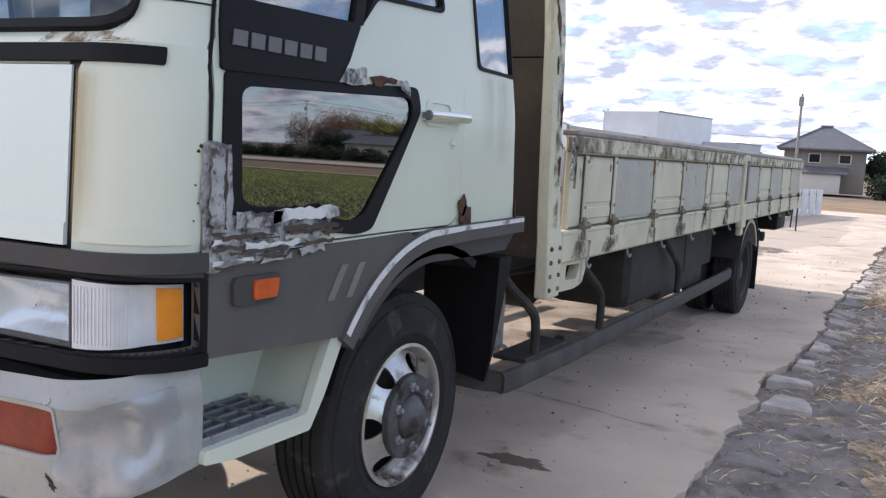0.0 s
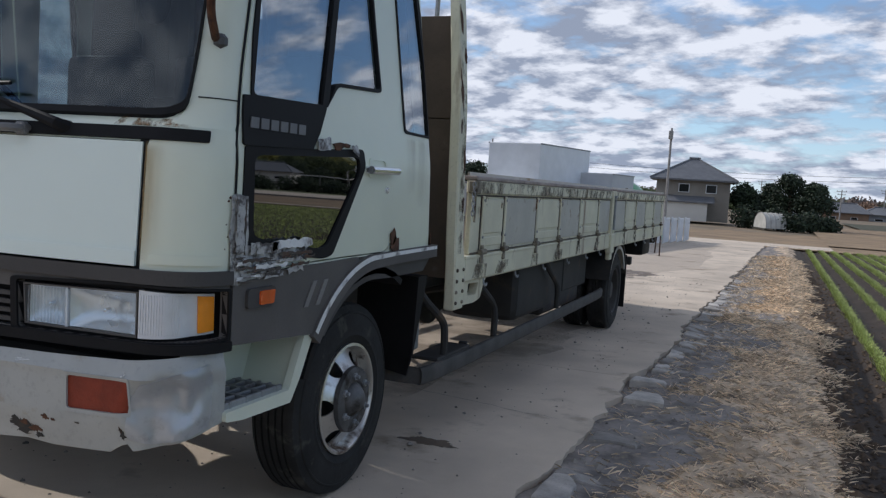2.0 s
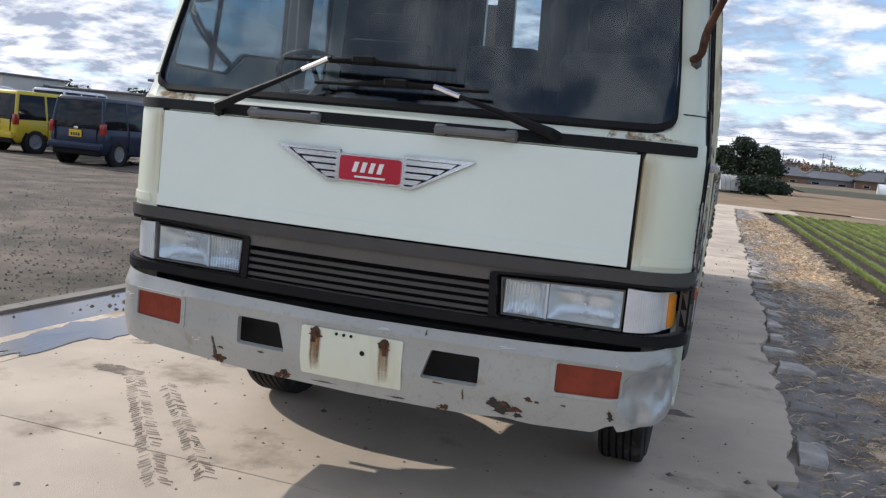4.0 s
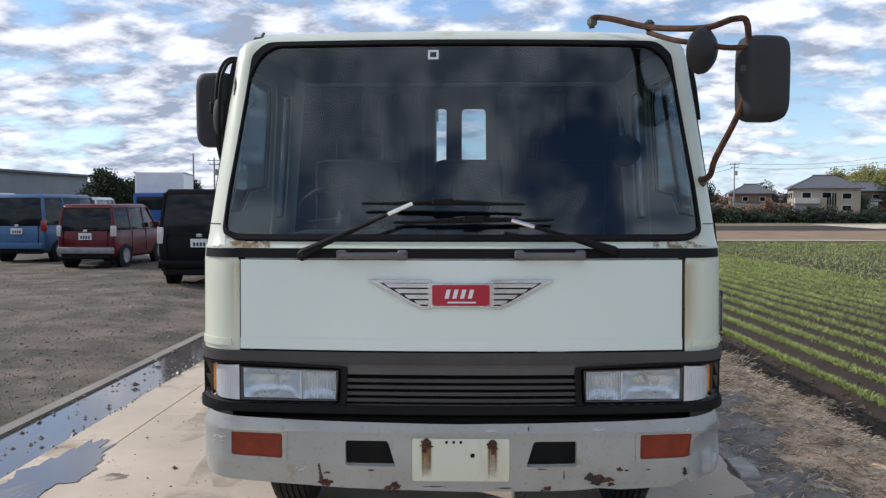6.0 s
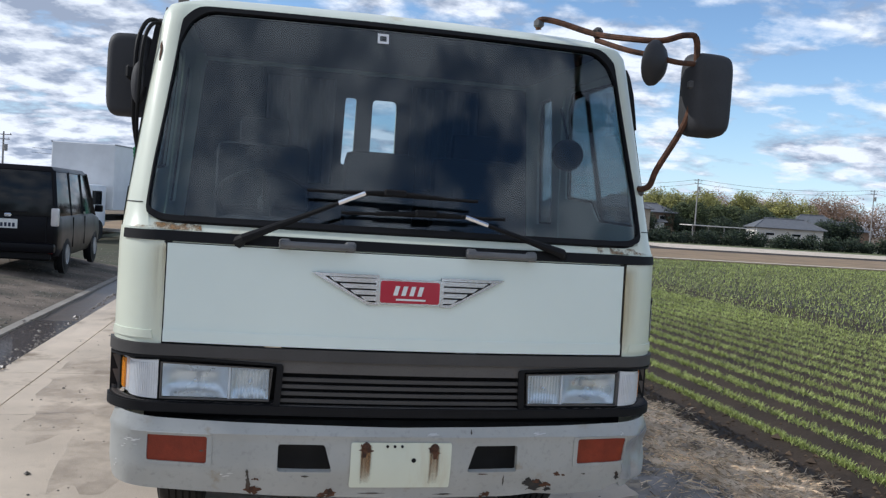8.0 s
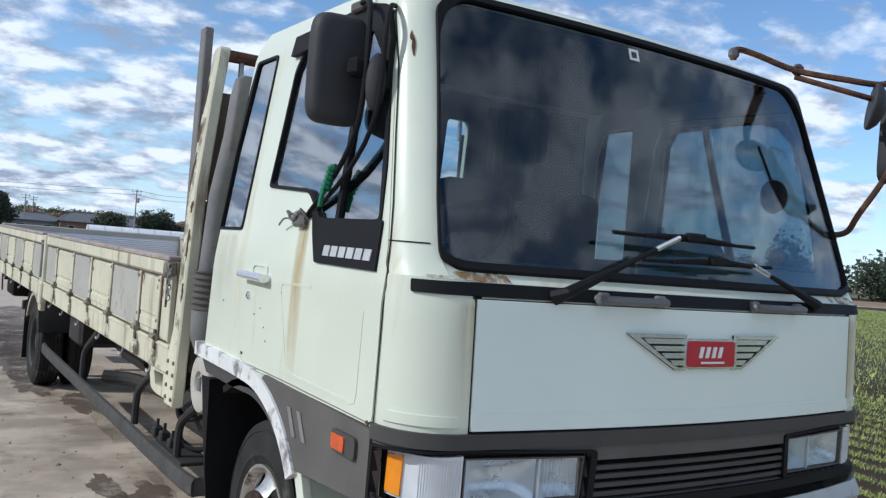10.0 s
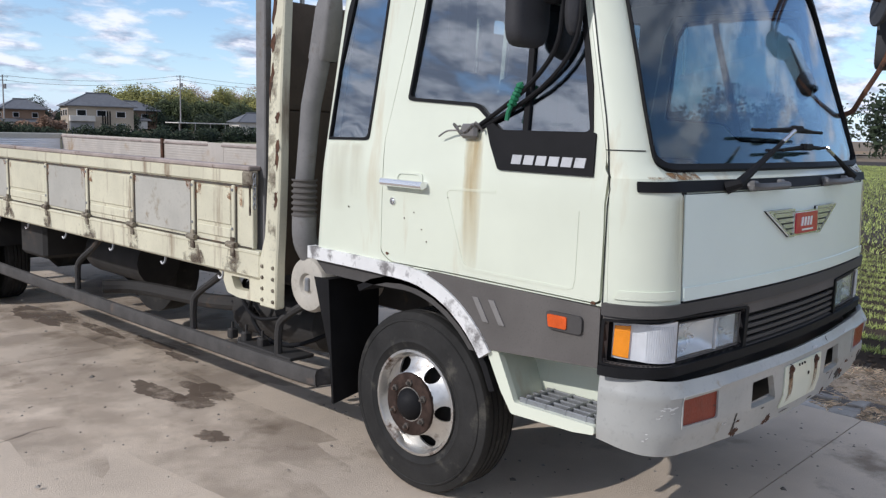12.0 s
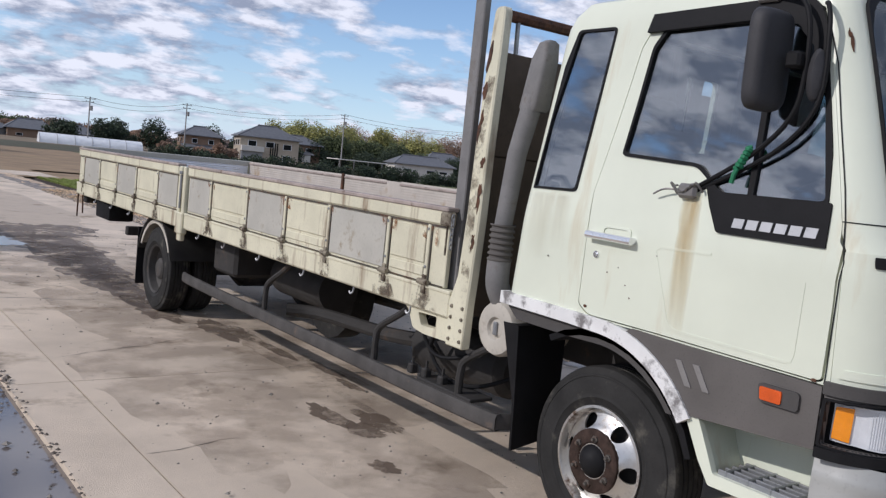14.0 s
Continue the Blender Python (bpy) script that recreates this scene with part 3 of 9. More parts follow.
def SY(s, pts):
    return [(s * su(y, z), z) for y, z in pts]


# body of the cab: front corners and pillars, sides, roof, back
ws = [(-fu(1.052, 1.60), 1.605), (-fu(0.985, 1.57), 1.572), (fu(0.985, 1.57), 1.572), (fu(1.052, 1.60), 1.605), (fu(1.045, 1.75), 1.80), (fu(0.968, 2.46), 2.44),
      (fu(0.90, 2.49), 2.498), (-fu(0.90, 2.49), 2.498), (-fu(0.968, 2.46), 2.44), (-fu(1.045, 1.75), 1.80)]
ws = rounded(ws, 0.05, 3)
part("windscreen_frame_panel", patch(cab, [(-1.93, 1.545), (1.93, 1.545), (1.93, 2.53), (-1.93, 2.53)], [ws], 0.06, 0.03), "paint", truck)
for s in (1, -1):
    e = 1.016 if s > 0 else 0.9995
    o = [(s * e, 1.10), (s * 1.93, 1.10), (s * 1.93, 1.548), (s * e, 1.548)]
    part("corner_panel", patch(cab, o, [], 0.06, 0.02, 0.004), "paint", truck, "cream corner panel with rust streaks")
    part("corner_swage", patch(cab, [(s * 1.1, 1.118), (s * 1.85, 1.118), (s * 1.8, 1.15), (s * 1.12, 1.15)], [], 0.06, 0.008, 0.010), "paint", truck)

door_out = [(0.207, 1.085), (0.208, 1.45), (0.214, 1.57), (0.226, 1.65), (0.250, 1.76), (0.365, 2.2), (0.45, 2.415), (1.20, 2.43), (1.27, 2.30), (1.395, 1.65), (1.395, 1.14), (1.33, 1.10), (0.947, 1.098)]
GLASS = {-1: [(0.285, 1.695), (0.378, 2.17), (0.455, 2.375), (1.135, 2.395), (1.20, 2.30), (1.262, 1.825), (0.86, 1.80), (0.72, 1.695)],
         1: [(0.280, 1.665), (0.378, 2.17), (0.455, 2.375), (1.135, 2.395), (1.20, 2.30), (1.262, 1.800), (0.875, 1.778), (0.775, 1.680)]}
quarter = [(1.43, 2.405), (1.67, 2.405), (1.79, 1.64), (1.50, 1.645)]
for s in (1, -1):
    hole1 = [(y, z) for y, z in door_out]
    out = [(s * 1.94, 1.08), (s * 2.9, 1.10), (s * 4.0, 1.10), (s * 4.0, 2.53), (s * 1.94, 2.53)]
    part("side_panel", patch(cab, out, [rounded(SY(s, hole1), 0.02), rounded(SY(s, quarter), 0.02)], 0.055, 0.03), "paint", truck)
    shrink = []
    cy, cz = 0.8, 1.75
    for y, z in door_out:
        shrink.append((y + 0.006 * (1 if y < cy else -1), z + 0.006 * (1 if z < cz else -1)))
    glass_out = GLASS[s]
    holes = [rounded(SY(s, glass_out), 0.02)]
    low = [(0.275, 1.50), (1.06, 1.53), (1.07, 1.47), (0.83, 1.14), (0.775, 1.125), (0.285, 1.185)]
    if s > 0:
        holes.append(rounded(SY(s, low), 0.012))
    door = part("door", patch(cab, rounded(SY(s, shrink), 0.02), holes, 0.055, 0.025, 0.003), "paint", truck,
                "cream door with taped lower window and rust" if s > 0 else "cream driver's door with rust streaks")
    # window seal, panes, bars
    seal_in = [(y + (0.013 if y < cy else -0.013), z + (0.013 if z < 2.0 else -0.013)) for y, z in glass_out]
    part("window_seal", patch(cab, rounded(SY(s, glass_out), 0.02), [rounded(SY(s, seal_in), 0.02)], 0.05, 0.02, 0.010), "black", door)
    pane = part("pane", patch(cab, rounded(SY(s, seal_in), 0.02), [], 0.08, 0.005, -0.004), "pane", door, "tinted side window glass")
    pane.visible_shadow = False
    bar = [(0.585, 1.70), (0.610, 1.70), (0.635, 2.38), (0.610, 2.38)] if s < 0 else [(0.745, 1.68), (0.792, 1.69), (0.972, 2.385), (0.935, 2.385)]
    part("window_bar", patch(cab, SY(s, bar), [], 0.05, 0.012, 0.008), "black", door)
    q_in = [(y + (0.012 if y < 1.6 else -0.012), z + (0.012 if z < 2.0 else -0.012)) for y, z in quarter]
    part("quarter_window_seal", patch(cab, rounded(SY(s, quarter), 0.02), [rounded(SY(s, q_in), 0.02)], 0.05, 0.02, 0.006), "black", truck)
    qp = part("quarter_pane", patch(cab, rounded(SY(s, q_in), 0.02), [], 0.08, 0.005, -0.004), "pane", truck)
    qp.visible_shadow = False
    # dark model-name plate under the window, with plain bars for its lettering
    plate = [(0.262, 1.548), (0.272, 1.707), (0.722, 1.707), (0.80, 1.765), (0.80, 1.74), (0.765, 1.65), (0.71, 1.55)]
    if s > 0:
        plate = [(0.232, 1.508), (0.240, 1.672), (0.775, 1.686), (0.755, 1.65), (0.665, 1.52)]
    np_ = part("name_plate", patch(cab, rounded(SY(s, plate), 0.008), [], 0.05, 0.014, 0.012), "black", door, "dark plate with grey lettering bars")
    zb = 1.577 if s < 0 else 1.567
    ya = 0.305 if s < 0 else 0.262
    for k in range(6):
        y0 = ya + k * 0.059
        lean = -0.006 if s < 0 else 0.006
        # kerb-side bars use a darker grey, so that side's shade is in their colour
        part("lettering_bar", patch(cab, SY(s, [(y0, zb), (y0 + 0.046, zb), (y0 + 0.046 + lean, zb + 0.036), (y0 + lean, zb + 0.036)]), [], 0.05, 0.004, 0.0155), "bar" if s < 0 else "handle_and_dim_bar_grey", np_, smooth=0)
    if s > 0:
        low_in = [(y + (0.02 if y < 0.7 else -0.022), z + (0.02 if z < 1.3 else -0.02)) for y, z in low]
        surround = [(0.238, 1.512), (0.66, 1.522), (1.075, 1.545), (1.095, 1.47), (0.85, 1.115), (0.775, 1.105), (0.238, 1.16)]
        part("lower_window_seal", patch(cab, rounded(SY(s, surround), 0.02), [rounded(SY(s, low_in), 0.03)], 0.05, 0.02, 0.008), "black", door)
        lp = part("lower_pane", patch(cab, rounded(SY(s, low_in), 0.012), [], 0.06, 0.006, 0.0), "lowpane", door, "dark lower safety window reflecting the field")
        lp.visible_shadow = False
    # handle in its dish, lock
    bm = bmesh.new()
    x = s * 1.165
    hx = s * 1.198
    tube(bm, [(hx, 1.10, 1.463), (hx, 1.36, 1.466)], 0.017, 10)
    box(bm, (s * 1.182, 1.115, 1.463), (0.04, 0.03, 0.03), 0.006)
    box(bm, (s * 1.182, 1.345, 1.466), (0.04, 0.03, 0.03), 0.006)
    part("door_handle", bm, "bright", door, "chrome door handle")
    bm = patch(cab, rounded(SY(s, [(1.13, 1.43), (1.30, 1.43), (1.30, 1.515), (1.13, 1.515)]), 0.02),
               [rounded(SY(s, [(1.145, 1.44), (1.285, 1.44), (1.285, 1.505), (1.145, 1.505)]), 0.018)], 0.04, 0.006, 0.007)
    part("handle_dish", bm, "paint", door)
    bm = bmesh.new()
    lathe(bm, [(0.0, 0.012), (0.008, 0.012), (0.009, 0.006), (0.016, 0.006), (0.017, -0.004)], Matrix.Translation((s * 1.168, 1.315, 1.38)) @ Matrix.Diagonal((s, 1, 1, 1)), 16)
    part("lock", bm, "bright", door)
    # raised swage line on the lower door
    if s < 0:
        line = [(0.72, 1.468), (0.98, 1.464), (1.0, 1.445), (0.985, 1.40), (0.90, 1.16), (0.875, 1.135), (0.84, 1.128), (0.36, 1.120), (0.33, 1.13), (0.322, 1.16), (0.318, 1.42)]
        inner_ = [(0.72, 1.458), (0.97, 1.453), (0.985, 1.44), (0.972, 1.40), (0.888, 1.168), (0.866, 1.146), (0.838, 1.139), (0.365, 1.131), (0.345, 1.138), (0.334, 1.16), (0.323, 1.42)]
        part("door_swage", patch(cab, SY(s, line + inner_[::-1]), [], 0.05, 0.004, 0.0048), "paint", door)
    # rain visor over the window
    vis = [(0.375, 2.13), (0.40, 2.30), (0.47, 2.425), (0.58, 2.45), (1.215, 2.435), (1.235, 2.36), (0.66, 2.375), (0.53, 2.345), (0.445, 2.26), (0.415, 2.13)]
    part("rain_visor", patch(cab, SY(s, vis), [], 0.05, 0.022, 0.026), "black", door, "dark plastic rain visor")

# roof
bm = bmesh.new()
ring0 = [Vector(cab(u * 5 / 48, 2.53)) for u in range(-48, 48)]
yc = 1.05
rows_ = []
for k in range(11):
    sc = [1.0, 0.985, 0.965, 0.94, 0.90, 0.82, 0.7, 0.55, 0.38, 0.2, 0.05][k]
    zz = 2.53 + 0.075 * (1 - sc ** 5) ** 0.85
    rows_.append([bm.verts.new((p.x * sc, yc + (p.y - yc) * sc, zz - (2.53 - p.z) * sc ** 2)) for p in ring0])
for a, b in zip(rows_, rows_[1:]):
    for k in range(len(a)):
        bm.faces.new((a[k], a[(k + 1) % len(a)], b[(k + 1) % len(a)], b[k]))
bm.faces.new(rows_[-1])
part("roof", bm, "paint", truck, smooth=50)
bk = patch(lambda u, z: cab(u, z), [(4.0, 1.1), (5.0, 1.1), (5.0, 2.53), (4.0, 2.53)], [rounded([(4.836, 1.93), (5.0 - 0.012, 1.93), (5.0 - 0.012, 2.335), (4.836, 2.335)], 0.03)], 0.08, 0.03)
add(bk, patch(cab, [(-5.0, 1.1), (-4.0, 1.1), (-4.0, 2.53), (-5.0, 2.53)], [rounded([(-4.915, 1.93), (-4.845, 1.93), (-4.845, 2.335), (-4.915, 2.335)], 0.02)], 0.08, 0.03))
part("back_panel", bk, "paint", truck)
bk = patch(cab, [(4.0, 1.16), (5.0, 1.16), (5.0, 2.5), (4.0, 2.5)], [rounded([(4.836, 1.93), (5.0 - 0.012, 1.93), (5.0 - 0.012, 2.335), (4.836, 2.335)], 0.03)], 0.08, 0.01, -0.04)
add(bk, patch(cab, [(-5.0, 1.16), (-4.0, 1.16), (-4.0, 2.5), (-5.0, 2.5)], [rounded([(-4.915, 1.93), (-4.845, 1.93), (-4.845, 2.335), (-4.915, 2.335)], 0.02)], 0.08, 0.01, -0.04))
part("back_lining", bk, "inner", truck)

# windscreen
ws_in = []
for (u, z) in ws:
    k = 1 - 0.035 / (abs(u) + 0.2)
    ws_in.append((u * k, 2.04 + (z - 2.04) * 0.94))
part("windscreen_seal", patch(cab, ws, [ws_in], 0.06, 0.03, 0.014), "black", truck, "black rubber windscreen seal")
w_ = part("windscreen", patch(cab, ws_in, [], 0.08, 0.006, 0.0), "screen", truck, "wide curved windscreen with faint reflections")
w_.visible_shadow = False
part("inspection_sticker", patch(cab, [(-0.155, 2.40), (-0.105, 2.40), (-0.105, 2.445), (-0.155, 2.445)], [[(-0.145, 2.41), (-0.115, 2.41), (-0.115, 2.435), (-0.145, 2.435)]], 0.03, 0.002, 0.003), "white", truck, smooth=0)

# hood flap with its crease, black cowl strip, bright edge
# flap and swage take the paler copy, which brightens the shaded front by colour
hood = part("front_flap", patch(cab, [(-0.993, 1.154), (0.989, 1.154), (0.989, 1.495), (-0.993, 1.495)], [], 0.07, 0.018, 0.008), "lifted_front_paint", truck,
            "cream front flap, colour lifted against the shade")
part("flap_swage", patch(cab, [(-0.993, 1.108), (0.989, 1.108), (0.989, 1.156), (-0.993, 1.156)], [], 0.07, 0.028, 0.0135), "lifted_front_paint", hood)
part("cowl", patch(cab, [(-1.0, 1.498), (1.0, 1.498), (1.0, 1.57), (-1.0, 1.57)], [], 0.06, 0.02, 0.0), "paint", truck)
part("cowl_strip", patch(cab, rounded([(-1.62, 1.503), (1.62, 1.503), (1.62, 1.541), (-1.62, 1.541)], 0.012), [], 0.06, 0.02, 0.010), "black", truck, "black plastic cowl strip")
for cx in (-0.38, 0.38):
    bm = bmesh.new()
    y = cab(cx, 1.52)[1]
    tube(bm, curve_pts([(cx - 0.14, y + 0.0, 1.518), (cx - 0.128, y - 0.05, 1.518), (cx - 0.05, y - 0.06, 1.518), (cx + 0.05, y - 0.06, 1.518), (cx + 0.128, y - 0.05, 1.518), (cx + 0.14, y, 1.518)], 4), 0.014, 8)
    for e in (-1, 1):
        box(bm, (cx + e * 0.13, y - 0.018, 1.518), (0.045, 0.03, 0.042), 0.008)
    part("grab_handle", bm, "handle_and_dim_bar_grey", truck, "grey plastic grab handle")

# wipers: arm, blade
for name_, piv, knee, b0, b1 in (("wiper", (-0.686, -0.055, 1.524), (-0.19, -0.07, 1.745), (-0.431, 0.0, 1.738), (0.274, -0.02, 1.736)),
                                 ("wiper", (0.664, -0.04, 1.535), (0.2, -0.06, 1.672), (-0.29, -0.005, 1.655), (0.40, -0.01, 1.668))):
    bm = bmesh.new()
    d = Vector(knee) - Vector(piv)
    tube(bm, [Vector(piv) + Vector((0, 0.04, -0.01)), Vector(piv) + d * 0.03, Vector(piv) + d * 0.45], [0.026, 0.02, 0.012], 8)
    tube(bm, [Vector(piv) + d * 0.42, Vector(piv) + d * 0.78, Vector(knee)], [0.012, 0.008, 0.006], 6)
    wp = part(name_, bm, "black", truck, "black windscreen wiper")
    bm = bmesh.new()
    tube(bm, [Vector(piv) + d * 0.76, Vector(piv) + d * 0.97], 0.0095, 6)
    part("arm_tip", bm, "bright", wp)
    bm = bmesh.new()
    a, b = Vector(b0), Vector(b1)
    for k in range(10):
        p, q = a.lerp(b, k / 10), a.lerp(b, (k + 1) / 10)
        tube(bm, [p + Vector((0, 0.012, 0)), q + Vector((0, 0.012, 0))], 0.007, 6)
    c = (a + b) / 2
    tube(bm, [a.lerp(b, 0.2), c + Vector((0, -0.02, 0.012)), a.lerp(b, 0.8)], 0.009, 6)
    box(bm, (c.x, c.y - 0.02, c.z + 0.01), (0.09, 0.03, 0.03), 0.006)
    part("wiper_blade", bm, "black", wp)

# emblem: wings of bright bars round a red plate with plain white bars
pl = rounded([(-0.135, 1.295), (0.135, 1.295), (0.135, 1.40), (-0.135, 1.40)], 0.015)
em = part("emblem", patch(cab, pl, [], 0.05, 0.01, 0.022), "bright", truck, "winged chrome emblem with red plate")
for s in (1, -1):
    wing = [(0.128, 1.292), (0.128, 1.412), (0.395, 1.412), (0.36, 1.392), (0.22, 1.318), (0.17, 1.292)]
    rim_in = [(0.139, 1.302), (0.139, 1.400), (0.345, 1.400), (0.21, 1.322), (0.165, 1.302)]
    poly = lambda q: [(s * x / 0.965, z) for x, z in q]
    part("wing", patch(cab, poly(wing), [], 0.06, 0.008, 0.014), "black", em)
    part("wing_rim", patch(cab, poly(wing), [poly(rim_in)], 0.06, 0.008, 0.024), "bright", em)
    for k in range(4):
        z0 = 1.309 + k * 0.024
        xe = 0.165 + (z0 - 1.30) * 1.75
        part("wing_bar", patch(cab, poly([(0.138, z0 - 0.001), (xe, z0 - 0.001), (xe + 0.02, z0 + 0.0165), (0.138, z0 + 0.0165)]), [], 0.06, 0.008, 0.022), "bright", em)
pl = rounded([(-0.126, 1.303), (0.126, 1.303), (0.126, 1.392), (-0.126, 1.392)], 0.012)
part("emblem_plate", patch(cab, pl, [], 0.05, 0.006, 0.027), "red", em, "red enamel plate with white bars")
for x0, wd, z0, z1, ln in ((-0.072, 0.018, 1.334, 1.372, 0.010), (-0.038, 0.018, 1.334, 1.372, 0.010), (-0.004, 0.018, 1.334, 1.372, 0.010), (0.030, 0.018, 1.334, 1.372, 0.010), (-0.060, 0.125, 1.314, 1.321, 0.002)):
    part("white_bar", patch(cab, [(x0, z0), (x0 + wd, z0), (x0 + wd + ln, z1), (x0 + ln, z1)], [], 0.05, 0.003, 0.0295), "white", em, smooth=0)

# lower front: dark fascia, headlamps, grille slats
hl = lambda s: [(s * fu(0.538, 1), 0.884), (s * fu(0.962, 1), 0.880), (s * fu(0.962, 1), 1.026), (s * fu(0.528, 1), 1.018)]
cl = lambda s: [(s * fu(0.970, 1), 0.880), (s * su(0.170, 0.95), 0.892), (s * su(0.168, 0.95), 1.022), (s * fu(0.970, 1), 1.034)]
nest = lambda s: rounded([(s * fu(0.520, 1), 0.872), (s * fu(0.96, 1), 0.870), (s * su(0.183, 0.95), 0.880), (s * su(0.180, 0.95), 1.034), (s * fu(0.97, 1), 1.046), (s * fu(0.512, 1), 1.030)], 0.015)
gr = [(-0.525, 0.872), (0.525, 0.872), (0.525, 1.004), (-0.525, 1.004)]


def lamp_skin(u, z):
    """The lamps' own face: flush in front, sunk behind the fascia towards the side."""
    p = Vector(cab(u, z))
    k = max(0.0, min(1.0, (abs(u) - 1.0) / 0.62))
    return (p.x - (1 if u >= 0 else -1) * 0.045 * k * k, p.y + 0.006, p.z)


def recess(u, z):
    p = Vector(lamp_skin(u, z))
    return (p.x * 0.96, p.y + 0.095, p.z)


part("front_fascia", patch(cab, [(-1.97, 0.835), (1.97, 0.835), (1.97, 1.098), (-1.97, 1.098)], [nest(1), nest(-1)[::-1], gr], 0.06, 0.03, 0.006), "trim", truck,
     "dark grey plastic front fascia")
part("fascia_lip", patch(cab, rounded([(-1.98, 0.832), (1.98, 0.838), (1.98, 0.870), (-1.98, 0.870)], 0.012), [], 0.06, 0.02, 0.022), "black", truck)
part("fascia_brow", patch(cab, rounded([(-1.98, 1.055), (1.98, 1.055), (1.98, 1.10), (-1.98, 1.10)], 0.012), [], 0.06, 0.02, 0.018), "dark_trim", truck)
bm = bmesh.new()
box(bm, (0, 0.045, 0.93), (1.08, 0.03, 0.22), 0.0)
part("grille_backing", bm, "black", truck)
for k in range(4):
    z = 0.889 + k * 0.0285
    part("grille_slat", patch(cab, rounded([(-0.525, z - 0.004), (0.525, z - 0.004), (0.525, z + 0.0105), (-0.525, z + 0.0105)], 0.003), [], 0.06, 0.014, 0.004), "dark_trim", truck)
for s in (1, -1):
    part("lamp_recess", patch(recess, nest(s), [], 0.05, 0.01), "black", truck)
    bez = nest(s)
    cu, cz_ = s * 1.12, 0.955
    part("lamp_bezel", patch(cab, [(cu + (u - cu) * 1.045, cz_ + (z - cz_) * 1.10) for u, z in bez], [bez], 0.05, 0.03, 0.014), "black", truck, "black rounded lamp bezel")
    lamp = part("headlamp", patch(lamp_skin, hl(s), [[(a + (0.005 if a < s * 0.78 else -0.005), z + (0.005 if z < 0.95 else -0.005)) for a, z in hl(s)]], 0.05, 0.04, 0.006), "trim", truck, "rectangular headlamp with ribbed lens")
    for x0, x1, deep in ((0.543, 0.690, 0.030), (0.702, 0.955, 0.055)):
        cx, hw = (x0 + x1) / 2, (x1 - x0) / 2

        def dish(u, z, cx=cx, hw=hw, deep=deep):
            p = Vector(cab(u, z))
            k = max(0.0, 1 - ((abs(p.x) - cx) / hw) ** 4) * max(0.0, 1 - ((z - 0.953) / 0.068) ** 4)
            return (p.x, p.y + 0.016 + deep * k, p.z)
        o = [(s * fu(x0, 1), 0.889), (s * fu(x1, 1), 0.887), (s * fu(x1, 1), 1.018), (s * fu(x0, 1), 1.014)]
        bowl = part("reflector", patch(dish, o, [], 0.02, 0.003), "reflector", lamp, smooth=60)
        bm = bmesh.new()
        yb = cab(fu(cx, 0.95), 0.956)[1]
        lathe(bm, [(0.0, 0.012), (0.006, 0.010), (0.008, 0.004), (0.009, -0.01)], Matrix.Translation((s * cx, yb + 0.032, 0.953)) @ Matrix.Rotation(radians(-90), 4, "Z"), 14)
        part("bulb", bm, "bright", bowl)
    bm = patch(lamp_skin, [(s * fu(0.692, 1), 0.887), (s * fu(0.700, 1), 0.887), (s * fu(0.700, 1), 1.016), (s * fu(0.692, 1), 1.016)], [], 0.05, 0.02, 0.0)
    part("lamp_divider", bm, "clear_lens", lamp)
    ln = part("lens", patch(lamp_skin, hl(s), [], 0.05, 0.01, 0.002), "lens", lamp, "clear ribbed glass lens")
    ln.visible_shadow = False
    bm = bmesh.new()
    for x0, n_, st_ in ((0.548, 11, 0.013),):
        for k in range(n_):
            xx = x0 + k * st_
            add(bm, patch(lamp_skin, [(s * fu(xx, 1), 0.895), (s * fu(xx + 0.005, 1), 0.895), (s * fu(xx + 0.005, 1), 1.010), (s * fu(xx, 1), 1.010)], [], 0.05, 0.004, 0.006))
    rb = part("lens_rib", bm, "rib_glass", lamp)
    rb.visible_shadow = False
    corner = part("corner_lamp", patch(lamp_skin, cl(s), [], 0.05, 0.03, 0.008), "clear_lens", truck, "clear ribbed corner lamp with amber end")
    bm = bmesh.new()
    for k in range(16):
        u0 = s * (1.03 + k * 0.030)
        add(bm, patch(lamp_skin, [(u0, 0.893), (u0 + s * 0.012, 0.893), (u0 + s * 0.012, 1.020), (u0, 1.020)], [], 0.06, 0.004, 0.0105))
    part("lamp_rib", bm, "clear_lens", corner)
    part("amber_end", patch(lamp_skin, rounded([(s * su(0.112, 0.95), 0.897), (s * su(0.164, 0.95), 0.902), (s * su(0.161, 0.95), 1.014), (s * su(0.109, 0.95), 1.018)], 0.006), [], 0.05, 0.03, 0.015), "amber", corner)
    bm = patch(lamp_skin, [(s * su(0.168, 0.95), 0.862), (s * su(0.205, 0.95), 0.862), (s * su(0.205, 0.95), 1.056), (s * su(0.166, 0.95), 1.056)], [], 0.05, 0.02, 0.002)
    for z0, z1 in ((0.860, 0.884), (1.028, 1.056)):
        add(bm, patch(lamp_skin, [(s * fu(0.51, 1), z0), (s * su(0.17, 0.95), z0), (s * su(0.17, 0.95), z1), (s * fu(0.51, 1), z1)], [], 0.05, 0.02, -0.010))
    part("lamp_surround", bm, "black", truck)
    # lamp hinge at the side
    for zz in (0.935, 0.985):
        bm = bmesh.new()
        box(bm, (s * 1.166, 0.192, zz), (0.012, 0.012, 0.03), 0.003)
        part("lamp_hinge", bm, "steel", truck)

# bumper


